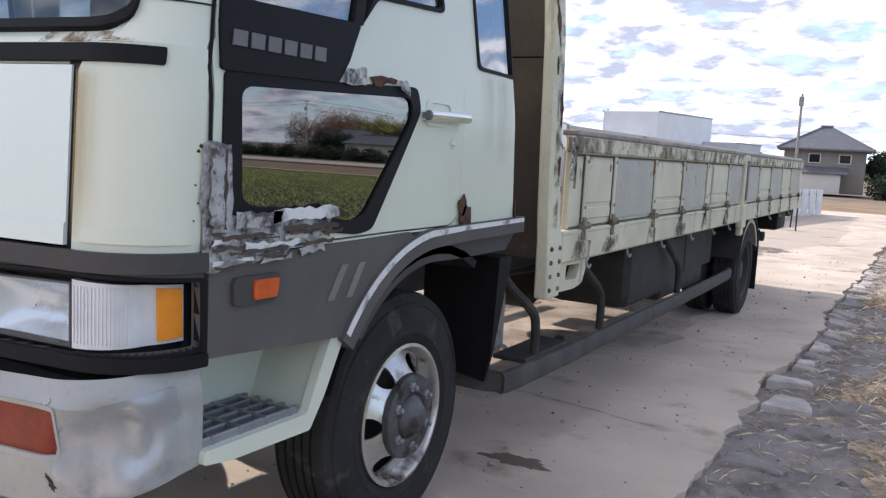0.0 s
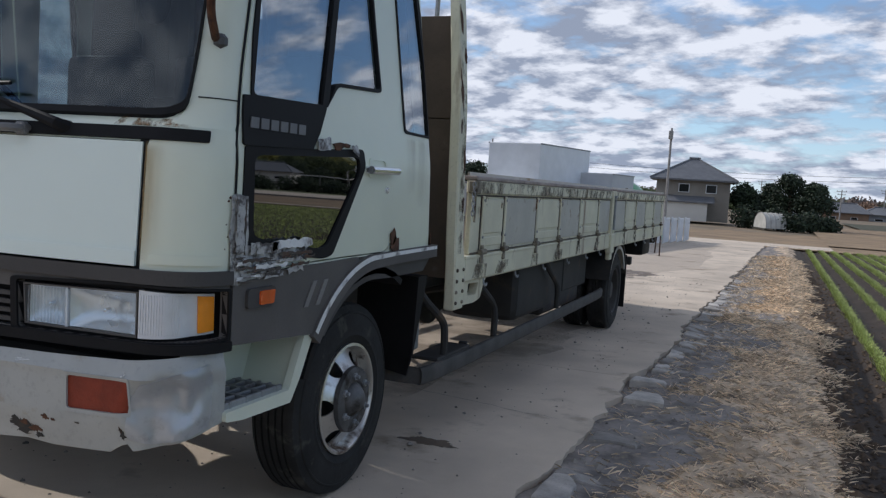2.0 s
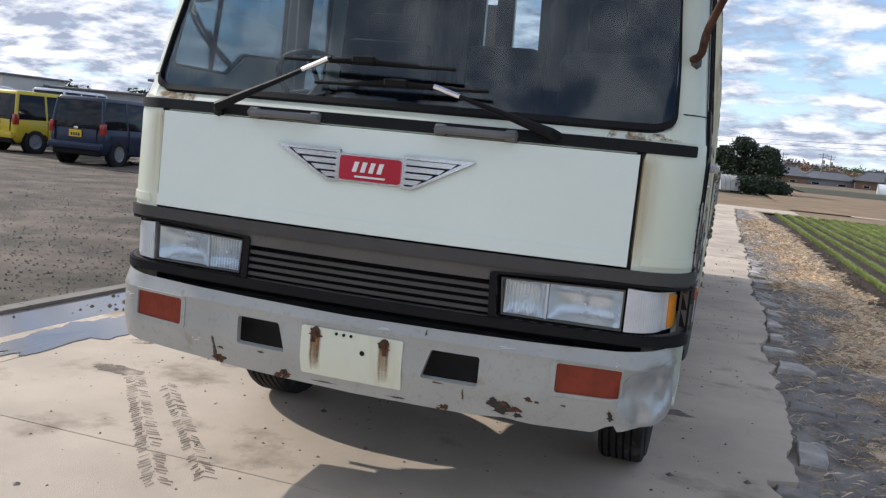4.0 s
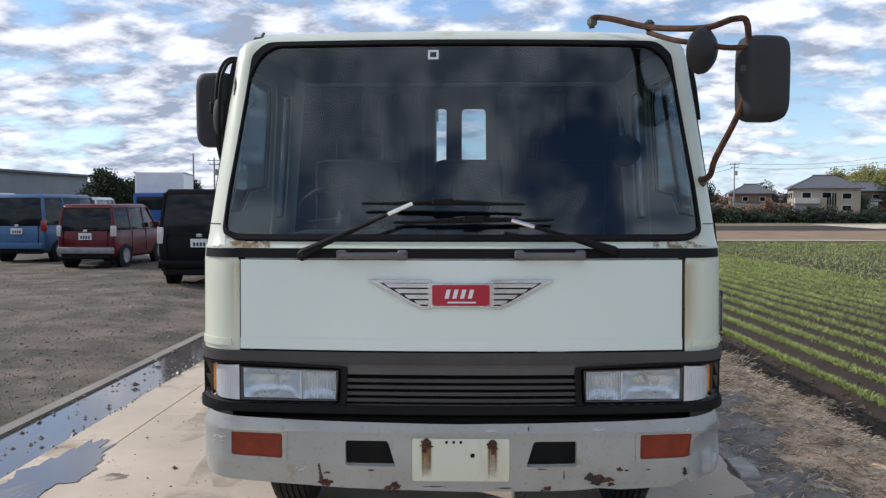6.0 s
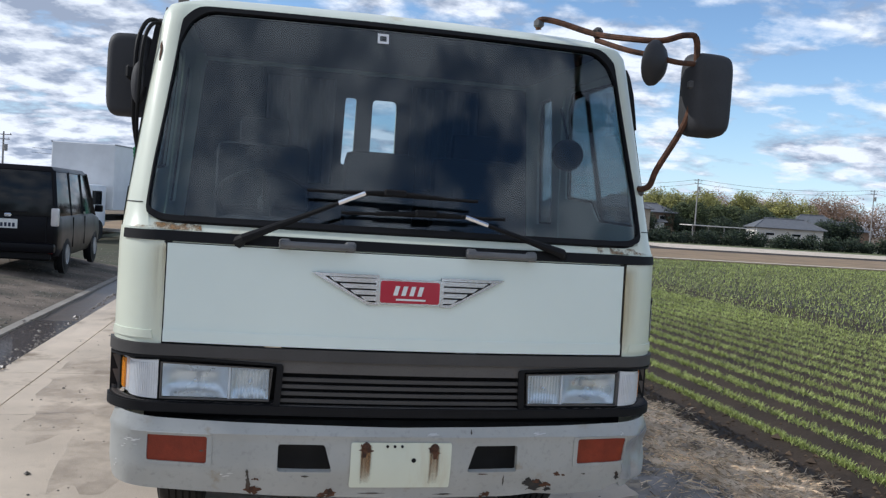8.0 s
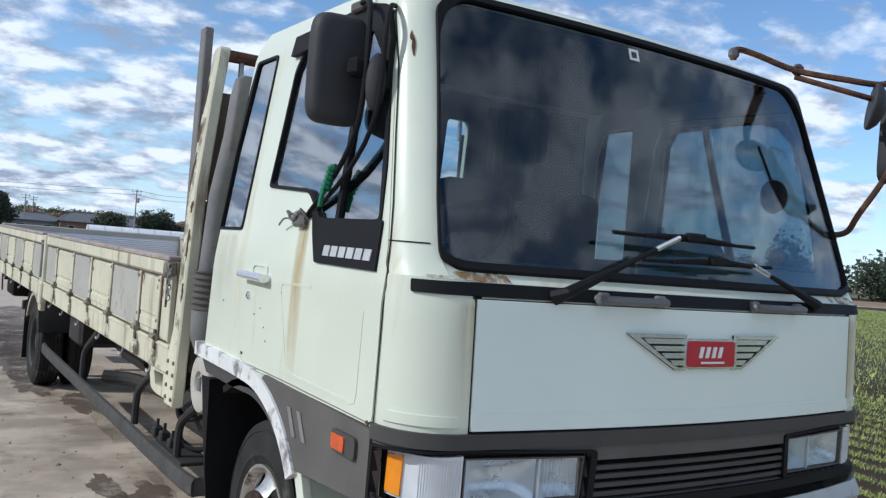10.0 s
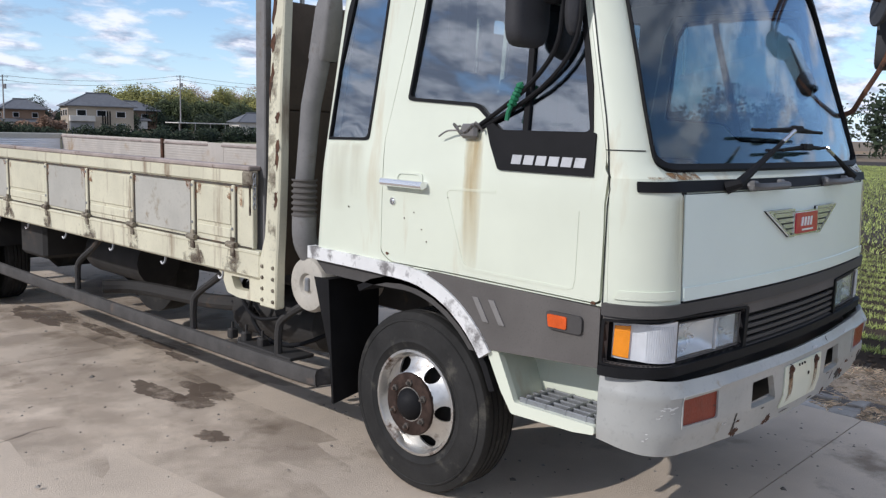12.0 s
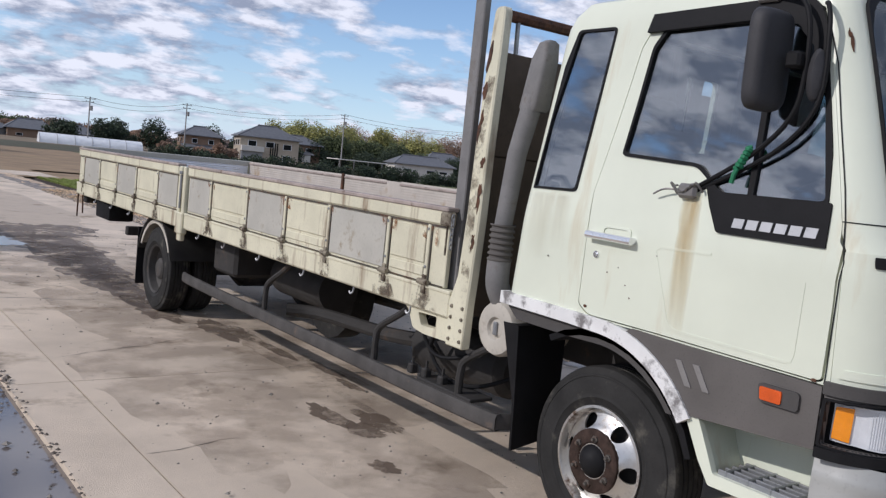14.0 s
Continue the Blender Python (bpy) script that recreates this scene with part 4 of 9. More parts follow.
def bumper_skin(u, z):
    a, sg = abs(u), (1 if u >= 0 else -1)
    w, f, bow, rc = 1.158, -0.115, 0.055, 0.20
    tuck = 0.42 * max(0.0, z - 0.772) + 0.26 * max(0.0, 0.622 - z) - 0.006 * math.exp(-((z - 0.768) / 0.008) ** 2)
    if a <= 1:
        x, y = a * (w - rc), f + bow * a * a
    elif a <= 2:
        th = (a - 1) * math.pi / 2
        x, y = w - rc + rc * math.sin(th), f + bow + rc * (1 - math.cos(th))
    else:
        x, y = w, f + bow + rc + (a - 2) * 0.35
    turn_ = max(0.0, min(1.0, a - 1.0))
    turn_ = turn_ * turn_ * (3 - 2 * turn_)
    y += tuck * (1 - 0.8 * turn_)
    x -= 0.7 * tuck * turn_
    if u > 0.9:
        d1 = math.hypot((u - 1.42) / 0.33, (z - 0.675) / 0.085)
        d2 = math.hypot((u - 1.30) / 0.20, (z - 0.60) / 0.05)
        y += 0.030 * math.exp(-d1 * d1 * 1.4) - 0.012 * math.exp(-((d1 - 1.25) / 0.3) ** 2) + 0.012 * math.exp(-d2 * d2)
        x -= 0.016 * math.exp(-d1 * d1 * 1.4)
        n1 = noise.noise(Vector((u * 3.1, z * 9.0, 0.3))) + 0.5 * noise.noise(Vector((u * 7.0, z * 17.0, 2.3)))
        k = min(1, (u - 0.9) * 3)
        k *= min(1, max(0, (0.80 - z) / 0.06))
        y += 0.022 * k * (n1 * 0.8 + 0.35)
        x -= 0.014 * k * max(0, n1 + 0.2)
    else:
        y += 0.004 * noise.noise(Vector((u * 4.0, z * 10.0, 5.0)))
    return (sg * x, y, z)


low_edge = [(-2.18, 0.578), (-1.6, 0.55), (-1.0, 0.535), (-0.5, 0.512), (0.0, 0.502), (0.5, 0.505), (0.62, 0.515), (0.72, 0.507), (0.95, 0.515), (1.0, 0.545), (1.07, 0.552), (1.12, 0.53), (1.5, 0.55), (2.0, 0.585), (2.18, 0.592)]
high_edge = [(2.18, 0.836), (1.9, 0.84), (1.3, 0.825), (0.7, 0.808), (0.0, 0.80), (-0.7, 0.808), (-1.3, 0.825), (-1.9, 0.838), (-2.18, 0.836)]
tow = lambda s: rounded([(s * 0.29, 0.618), (s * 0.515, 0.618), (s * 0.515, 0.728), (s * 0.325, 0.728)], 0.012)
sig = lambda s: rounded([(s * 0.80, 0.645), (s * fu(1.0, 1), 0.655), (s * fu(1.0, 1), 0.755), (s * 0.80, 0.752)], 0.012)
bp = part("bumper", patch(bumper_skin, low_edge + high_edge, [tow(1), tow(-1)[::-1], sig(1), sig(-1)[::-1]], 0.018, 0.025), "bumper", truck, "dented off-white steel bumper with rust")
for s in (1, -1):
    part("turn_signal", patch(bumper_skin, sig(s), [], 0.05, 0.03, -0.004), "orange", bp, "faded orange turn signal lens")
    part("signal_rim", patch(bumper_skin, rounded([(a * 1.0 + (0.02 if abs(a) > 0.95 else -0.02) * (1 if a > 0 else -1), z + (0.012 if z > 0.7 else -0.012)) for a, z in sig(s)], 0.01), [sig(s)], 0.05, 0.02, 0.004), "bumper", bp)
part("bare_dent", patch(bumper_skin, rounded([(1.08, 0.57), (1.35, 0.555), (1.75, 0.575), (1.97, 0.60), (1.97, 0.80), (1.7, 0.79), (1.45, 0.77), (1.22, 0.745), (1.12, 0.70), (1.10, 0.64)], 0.03), [], 0.018, 0.003, 0.003), "bare", bp, "bare dented steel corner")
part("plate_mount", patch(bumper_skin, rounded([(-0.215, 0.555), (0.215, 0.555), (0.215, 0.742), (-0.215, 0.742)], 0.01), [], 0.05, 0.006, 0.007), "paint", bp, "unpainted number plate panel with rusty bolts")
for x, z in ((-0.145, 0.725), (0.135, 0.722)):
    bm = bmesh.new()
    y = bumper_skin(x / 0.958, z)[1]
    lathe(bm, [(0.0, 0.014), (0.009, 0.012), (0.011, 0.004), (0.018, 0.002), (0.019, -0.01)], Matrix.Translation((x, y - 0.008, z)) @ Matrix.Rotation(radians(-90), 4, "Z"), 12)
    part("rusty_bolt", bm, "rust", bp)
    for dx, wd, ln in ((0.0, 0.055, 0.15), (0.014, 0.014, 0.12), (-0.016, 0.012, 0.155)):
        c = x / 0.958 + dx
        part("rust_run", patch(bumper_skin, [(c - wd / 2, z - ln), (c + wd / 2, z - ln), (c + wd / 2, z + 0.01), (c - wd / 2, z + 0.01)], [], 0.02, 0.001, 0.0085 + abs(dx) * 0.05), "run_bolt", bp)
    pts = [(x / 0.958 + 0.030 * random.uniform(0.15, 1.2) * math.cos(k * 0.285), z - 0.014 + 0.030 * random.uniform(0.15, 1.2) * math.sin(k * 0.285)) for k in range(22)]
    part("rust_patch", patch(bumper_skin, pts, [], 0.02, 0.002, 0.0098), "rust", bp, smooth=0)
for k, x in enumerate((-0.06, -0.03, 0.0, 0.05)):
    bm = bmesh.new()
    y = bumper_skin(x, 0.705)[1]
    lathe(bm, [(0.0, 0.002), (0.006 if k < 3 else 0.01, 0.002), (0.006, -0.003)], Matrix.Translation((x, y - 0.008, 0.728 if k < 3 else 0.672)) @ Matrix.Rotation(radians(-90), 4, "Z"), 8)
    part("plate_hole", bm, "black", bp)
random.seed(5)
for x, z, r in ((-0.62, 0.52, 0.05), (-0.31, 0.508, 0.045), (0.58, 0.56, 0.05), (0.66, 0.525, 0.07), (0.72, 0.60, 0.026), (0.37, 0.508, 0.035), (-0.60, 0.58, 0.016), (1.03, 0.575, 0.05)):
    for q in range(3):
        ox, oz, rr = x + random.uniform(-0.8, 0.8) * r, z + random.uniform(-0.1, 0.5) * r, r * (0.8, 0.45, 0.3)[q]
        pts = [(ox + rr * random.uniform(0.3, 1.15) * math.cos(k * 0.3491), oz + 0.55 * rr * random.uniform(0.3, 1.15) * math.sin(k * 0.3491)) for k in range(18)]
        part("rust_patch", patch(bumper_skin, pts, [], 0.02, 0.002, 0.0015 + 0.0006 * q), "frame" if x in (0.58, 0.66, 1.03) and q != 1 else "rust", bp, smooth=0)
random.seed(31)
for u0, z0, wd, ht in ((-1.32, 0.735, 0.12, 0.012), (-1.22, 0.72, 0.07, 0.012), (-1.45, 0.70, 0.06, 0.008), (-0.72, 0.60, 0.03, 0.010), (0.15, 0.775, 0.06, 0.004), (1.05, 0.775, 0.03, 0.005), (-1.6, 0.62, 0.05, 0.012), (0.62, 0.775, 0.05, 0.004)):
    for q in range(4):
        uo, zo, ww, hh = u0 + wd * random.uniform(-0.7, 0.7), z0 + ht * random.uniform(-1.2, 1.2), wd * random.uniform(0.15, 0.45), random.uniform(0.0012, 0.004)
        lean = random.uniform(-0.05, 0.12)
        pts = [(uo + ww * math.cos(k * 0.3927), zo + lean * ww * math.cos(k * 0.3927) + hh * random.uniform(0.2, 1.1) * math.sin(k * 0.3927)) for k in range(16)]
        part("paint_chip", patch(bumper_skin, pts, [], 0.02, 0.001, 0.0010 + 0.0003 * q), "chipped", bp, smooth=0)
# dark scuffs
for u0, z0, wd, ht in ((0.46, 0.575, 0.004, 0.03), (-0.63, 0.57, 0.012, 0.040), (-0.635, 0.61, 0.006, 0.02), (-0.82, 0.695, 0.012, 0.004), (0.30, 0.785, 0.004, 0.012), (-0.40, 0.60, 0.02, 0.004), (0.36, 0.61, 0.03, 0.003), (0.84, 0.60, 0.015, 0.004), (-0.12, 0.525, 0.06, 0.003), (0.20, 0.52, 0.05, 0.004)):
    pts = [(u0 + wd * random.uniform(0.4, 1.1) * math.cos(k * 0.3927), z0 + ht * random.uniform(0.4, 1.1) * math.sin(k * 0.3927)) for k in range(16)]
    part("scuff", patch(bumper_skin, pts, [], 0.02, 0.001, 0.0022), "grime", bp, smooth=0)
bm = bmesh.new()
box(bm, (0, 0.10, 0.66), (1.9, 0.14, 0.26), 0.02)
part("front_beam", bm, "frame", truck)
# black filler added to keep the gap above the bumper dark
bm = bmesh.new()
box(bm, (0, 0.12, 0.825), (2.06, 0.03, 0.12), 0.004)
part("splash_board", bm, "black", truck)

# wheel-arch cladding, flares, steps
for s in (1, -1):
    H = Vector((1.26, 0.44))
    arc = lambda r, a0, a1, n=10: [(H.x - r * math.cos(radians(a0 + (a1 - a0) * k / n)), H.y + r * math.sin(radians(a0 + (a1 - a0) * k / n))) for k in range(n + 1)]
    outer_edge = arc(0.662, 34, 84) + [(1.40, 1.104), (1.91, 1.112)]
    inner_edge = [(1.91, 1.052), (1.44, 1.045)] + arc(0.598, 88, 34)
    clad = [(0.2, 0.852), (0.715, 0.818)] + arc(0.650, 36, 76, 8) + [(1.06, 1.096), (0.75, 1.088), (0.2, 1.076)]
    cd = part("side_cladding", patch(flat(s, 1.168), mir(s, clad), [], 0.06, 0.02, 0.008), "trim", truck, "dark grey plastic side cladding")
    for k in (0, 1):
        y = 0.70 + k * 0.085
        part("cladding_slot", patch(flat(s, 1.168), mir(s, [(y, 1.025), (y + 0.03, 1.025), (y - 0.03, 0.93), (y - 0.06, 0.93)]), [], 0.05, 0.004, 0.013), "slot", cd)
    mk = part("side_marker", patch(flat(s, 1.168), mir(s, rounded([(0.27, 0.964), (0.425, 0.964), (0.435, 1.033), (0.27, 1.033)], 0.018)), [], 0.05, 0.012, 0.020), "dark_trim", truck)
    part("marker_lens", patch(flat(s, 1.168), mir(s, rounded([(0.335, 0.974), (0.418, 0.974), (0.424, 1.022), (0.335, 1.022)], 0.008)), [], 0.05, 0.012, 0.026), "marker", mk, "orange side marker lens")
    part("wheel_arch_flare", patch(flat(s, 1.172), mir(s, outer_edge + inner_edge), [], 0.05, 0.05, 0.014), "peeled" if s < 0 else "trim", truck,
         "wheel-arch flare with peeling white paint")
    if s > 0:
        part("peeled_edge", patch(flat(s, 1.172), mir(s, arc(0.659, 36, 84, 14) + [(1.40, 1.101), (1.9, 1.108), (1.9, 1.092), (1.43, 1.084)] + arc(0.638, 84, 36, 14)), [], 0.04, 0.003, 0.0165), "peeled", truck, "worn white edge of the flare")
    rub_o = [(1.88, 1.05), (1.44, 1.04)] + arc(0.60, 88, 36)
    rub_i = arc(0.545, 40, 88) + [(1.45, 0.98), (1.80, 0.985)]
    part("arch_rubber", patch(flat(s, 1.15), mir(s, rub_o + rub_i), [], 0.05, 0.06, 0.01), "dark_trim", truck)
    bm = bmesh.new()
    prev = None
    for k in range(11):
        a = radians(20 + k * 10)
        p = [bm.verts.new((s * x, 1.26 - 0.57 * math.cos(a), 0.44 + 0.57 * math.sin(a))) for x in (0.72, 1.16)]
        q = [bm.verts.new((s * x, 1.26 - 0.60 * math.cos(a), 0.44 + 0.60 * math.sin(a))) for x in (0.72, 1.16)]
        if prev:
            bm.faces.new((prev[0], prev[1], p[1], p[0]))
            bm.faces.new((prev[2], prev[3], q[1], q[0]))
            bm.faces.new((prev[1], prev[3], q[1], p[1]))
        prev = p + q
    part("wheel_housing", bm, "black", truck)
    # mud flap behind the front wheel
    bm = bmesh.new()
    zf = 0.30 if s < 0 else 0.44
    vs = [(0.80, 1.80, zf + 0.05), (1.10, 1.80, zf), (1.14, 1.77, 0.56), (1.14, 1.80, 0.95), (0.80, 1.80, 0.95)]
    f1 = [bm.verts.new((s * x, y, z)) for x, y, z in vs]
    f2 = [bm.verts.new((s * x, y + 0.015 + (0.10 if z > 0.6 else 0), z)) for x, y, z in vs]
    bm.faces.new(f1)
    bm.faces.new(f2[::-1])
    for k in range(5):
        bm.faces.new((f1[k], f1[(k + 1) % 5], f2[(k + 1) % 5], f2[k]))
    part("mud_flap", bm, "black", truck, "black rubber mud flap")
    # step well
    sill = [(0.206, 0.592), (0.30, 0.580), (0.60, 0.575), (0.66, 0.66), (0.735, 0.80), (0.73, 0.83), (0.685, 0.83), (0.63, 0.72), (0.585, 0.625), (0.206, 0.625)]
    part("sill_panel", patch(flat(s, 1.155), mir(s, rounded(sill, 0.01)), [], 0.05, 0.03, 0.012), "paint", truck)
    bm = bmesh.new()
    box(bm, (s * 0.93, 0.42, 0.73), (0.02, 0.56, 0.28), 0.0)
    well = part("step_well", bm, "paint", truck)
    bm = bmesh.new()
    box(bm, (s * 1.035, 0.195, 0.725), (0.19, 0.02, 0.27), 0.0)
    part("front_side", bm, "paint", well)
    bm = bmesh.new()
    vs = [(0.93, 0.60, 0.60), (1.16, 0.60, 0.60), (1.16, 0.70, 0.86), (0.93, 0.70, 0.86)]
    f1 = [bm.verts.new((s * x, y, z)) for x, y, z in vs]
    f2 = [bm.verts.new((s * x, y + 0.02, z)) for x, y, z in vs]
    bm.faces.new(f1)
    bm.faces.new(f2[::-1])
    for k in range(4):
        bm.faces.new((f1[k], f1[(k + 1) % 4], f2[(k + 1) % 4], f2[k]))
    part("rear_side", bm, "paint", well)
    bm = bmesh.new()
    box(bm, (s * 1.04, 0.40, 0.605), (0.22, 0.37, 0.02), 0.004)
    for k in range(5):
        box(bm, (s * (0.955 + k * 0.045), 0.40, 0.63), (0.014, 0.36, 0.03), 0.003)
    for k in range(4):
        box(bm, (s * 1.045, 0.26 + k * 0.095, 0.63), (0.2, 0.014, 0.034), 0.003)
    part("step_tread", bm, "steel", truck, "galvanised step grating")

# wheels


def wheel(name, s, x, y, z, hub_out, r=0.44, width=0.225, label=""):
    """x: the tyre's outer face."""
    m = Matrix.Translation((s * x, y, z)) @ Matrix.Diagonal((s, 1, 1, 1))
    bm = bmesh.new()
    prof = [(0.245, -0.01), (0.262, 0.004), (0.285, 0.009), (0.288, 0.0125), (0.293, 0.0125), (0.296, 0.0105), (0.31, 0.012), (0.36, 0.008), (0.383, 0.002), (0.386, 0.005), (0.392, 0.003), (0.395, -0.003), (0.40, -0.004), (0.425, -0.014), (r, -0.03)]
    for k in range(5):
        a = -0.03 - (width - 0.06) * k / 5
        b = -0.03 - (width - 0.06) * (k + 1) / 5
        prof += [(r, a - 0.003), (r, b + 0.008), (r - 0.012, b + 0.006), (r - 0.012, b)]
    prof += [(r, -width + 0.03), (0.42, -width + 0.012), (0.34, -width), (0.245, -width + 0.02)]
    lathe(bm, prof, m, 56)
    wh = part(name, bm, "rubber", truck, label or "worn black tyre", smooth=40)
    bm = bmesh.new()
    n = 48
    if hub_out:
        prof = [(0.250, -0.015), (0.252, 0.010), (0.240, 0.012), (0.232, 0.0), (0.222, -0.04)]
        lathe(bm, prof, m, n)
        part("rim", bm, "chrome", wh, "worn chrome rim")
        # dished disc with round openings
        bm = bmesh.new()
        def disc(a, b):
            rr = math.hypot(a, b)
            h = lerp(rr, [(0.0, 0.03), (0.085, 0.03), (0.11, 0.035), (0.135, 0.032), (0.16, 0.0), (0.20, -0.03), (0.23, -0.04)])
            return m @ Vector((h, a, b))
        circ = lambda cx, cy, rr, k: [(cx + rr * math.cos(i * 2 * math.pi / k), cy + rr * math.sin(i * 2 * math.pi / k)) for i in range(k)]
        holes = [circ(0.180 * math.cos(radians(4 + 60 * k)), 0.180 * math.sin(radians(4 + 60 * k)), 0.037, 16) for k in range(6)]
        add(bm, patch(disc, circ(0, 0, 0.228, 40), holes, 0.022, 0.008))
        part("wheel_disc", bm, "chrome", wh, "chromed disc with round holes")
        bm = bmesh.new()
        lathe(bm, [(0.150, 0.020), (0.147, 0.040), (0.138, 0.044), (0.088, 0.044), (0.078, 0.036)], m, 32)
        part("hub_ring", bm, "hub_rust" if s < 0 else "hub_steel", wh)
        bm = bmesh.new()
        lathe(bm, [(0.0, 0.085), (0.03, 0.084), (0.05, 0.07), (0.06, 0.06), (0.075, 0.045), (0.08, 0.02)], m, 24)
        part("hub_cap", bm, "black" if s < 0 else "hub_steel", wh)
        for k in range(6):
            a = radians(34 + 60 * k)
            bm = bmesh.new()
            lathe(bm, [(0.0, 0.034), (0.008, 0.032), (0.010, 0.018), (0.017, 0.016), (0.019, 0.0)], m @ Matrix.Translation((0.036, 0.107 * math.cos(a), 0.107 * math.sin(a))), 6)
            part("wheel_nut", bm, "grime" if s < 0 else "steel", wh)
        bm = bmesh.new()
        lathe(bm, [(0.0, -0.07), (0.24, -0.07)], m, 24)
        part("brake_drum", bm, "frame", wh)
    else:
        lathe(bm, [(0.250, -0.012), (0.25, 0.004), (0.235, -0.01), (0.225, -0.08), (0.17, -0.12), (0.12, -0.125), (0.11, -0.05), (0.085, -0.03), (0.0, -0.025)], m, n)
        part("rim", bm, "rail", wh, "dark recessed rim")
    return wh


for s in (1, -1):
    wheel("front_wheel", s, 1.05, 1.262, 0.432, True, 0.432)
    wheel("rear_wheel", s, 1.105, 7.42, 0.358, False, 0.432)
    wheel("rear_wheel", s, 0.82, 7.42, 0.358, False, 0.432)

# brown runs, seams and rust flecks on the cab
for s in (1, -1):
    part("rust_run", patch(cab, [(s * 1.0, 1.12), (s * 1.30, 1.12), (s * 1.30, 1.50), (s * 1.0, 1.50)], [], 0.03, 0.001, 0.0062), "run_kerb" if s > 0 else "run_driver", truck, "brown rust run below the cowl strip")
    part("rust_run", patch(cab, [(s * 0.85, 1.546), (s * 1.45, 1.546), (s * 1.45, 1.57), (s * 0.85, 1.57)], [], 0.05, 0.002, 0.003), "rust_run", truck)
    for y0, y1, z0 in ((1.51, 1.65, 1.36), (1.62, 1.80, 1.30)):
        part("rust_run", patch(cab, SY(s, [(y0, z0), (y1, z0), (y1, 1.635), (y0, 1.635)]), [], 0.05, 0.001, 0.003 + 0.001 * (y0 > 1.6)), "run_faint", truck, "faint dirt run below the quarter window")
    wd = 0.009 if s > 0 else 0.004
    chain = [(0.198, 1.085), (0.1985, 1.30), (0.199, 1.45), (0.205, 1.57), (0.217, 1.65), (0.241, 1.76), (0.305, 2.0), (0.356, 2.20), (0.438, 2.41)]
    part("door_seam", patch(cab, SY(s, chain + [(y + wd, z) for y, z in chain[::-1]]), [], 0.05, 0.002, 0.0042), "black", truck, smooth=0)
    part("pillar_seam", patch(cab, [(s * 1.32, 1.646), (s * 1.93, 1.646), (s * 1.93, 1.6495), (s * 1.32, 1.6495)], [], 0.05, 0.002, 0.0022), "black", truck, smooth=0)
    part("flap_seam", patch(cab, [(s * 0.975, 1.10), (s * 1.022, 1.10), (s * 1.022, 1.502), (s * 0.975, 1.502)], [], 0.03, 0.003, 0.0015), "black", truck, smooth=0)
part("rust_run", patch(cab, SY(-1, [(0.81, 1.12), (0.91, 1.12), (0.91, 1.70), (0.81, 1.70)]), [], 0.05, 0.001, 0.0052), "run_side", truck, "long rust run below the mirror lashing")
random.seed(17)
for sd, y, z, r in ((-1, 1.24, 1.31, 0.004), (-1, 1.13, 1.27, 0.003), (-1, 1.18, 1.34, 0.003), (-1, 1.10, 1.22, 0.004), (-1, 0.98, 1.42, 0.003), (-1, 1.62, 1.33, 0.004), (-1, 0.24, 1.09, 0.012), (-1, 1.345, 1.14, 0.011),
                    (1, 0.178, 1.335, 0.006), (1, 0.172, 1.325, 0.005), (1, 0.165, 1.25, 0.003), (1, 0.172, 1.21, 0.003), (1, 0.162, 1.17, 0.003)):
    pts = [(y + r * random.uniform(0.4, 1.2) * math.cos(k * 0.9), z + r * random.uniform(0.4, 1.2) * math.sin(k * 0.9)) for k in range(7)]
    part("rust_fleck", patch(cab, SY(sd, pts), [], 0.02, 0.002, 0.0055), "rust", truck, smooth=0)
for u0, z0, hgt in ((-1.50, 2.27, 0.05), (-1.54, 2.31, 0.02)):
    pts = [(u0 + 0.05 * random.uniform(0.3, 1.0) * math.cos(k * 0.63), z0 + hgt * random.uniform(0.4, 1.1) * math.sin(k * 0.63)) for k in range(10)]
    part("rust_patch", patch(cab, pts, [], 0.02, 0.002, 0.0035), "rust", truck, smooth=0)

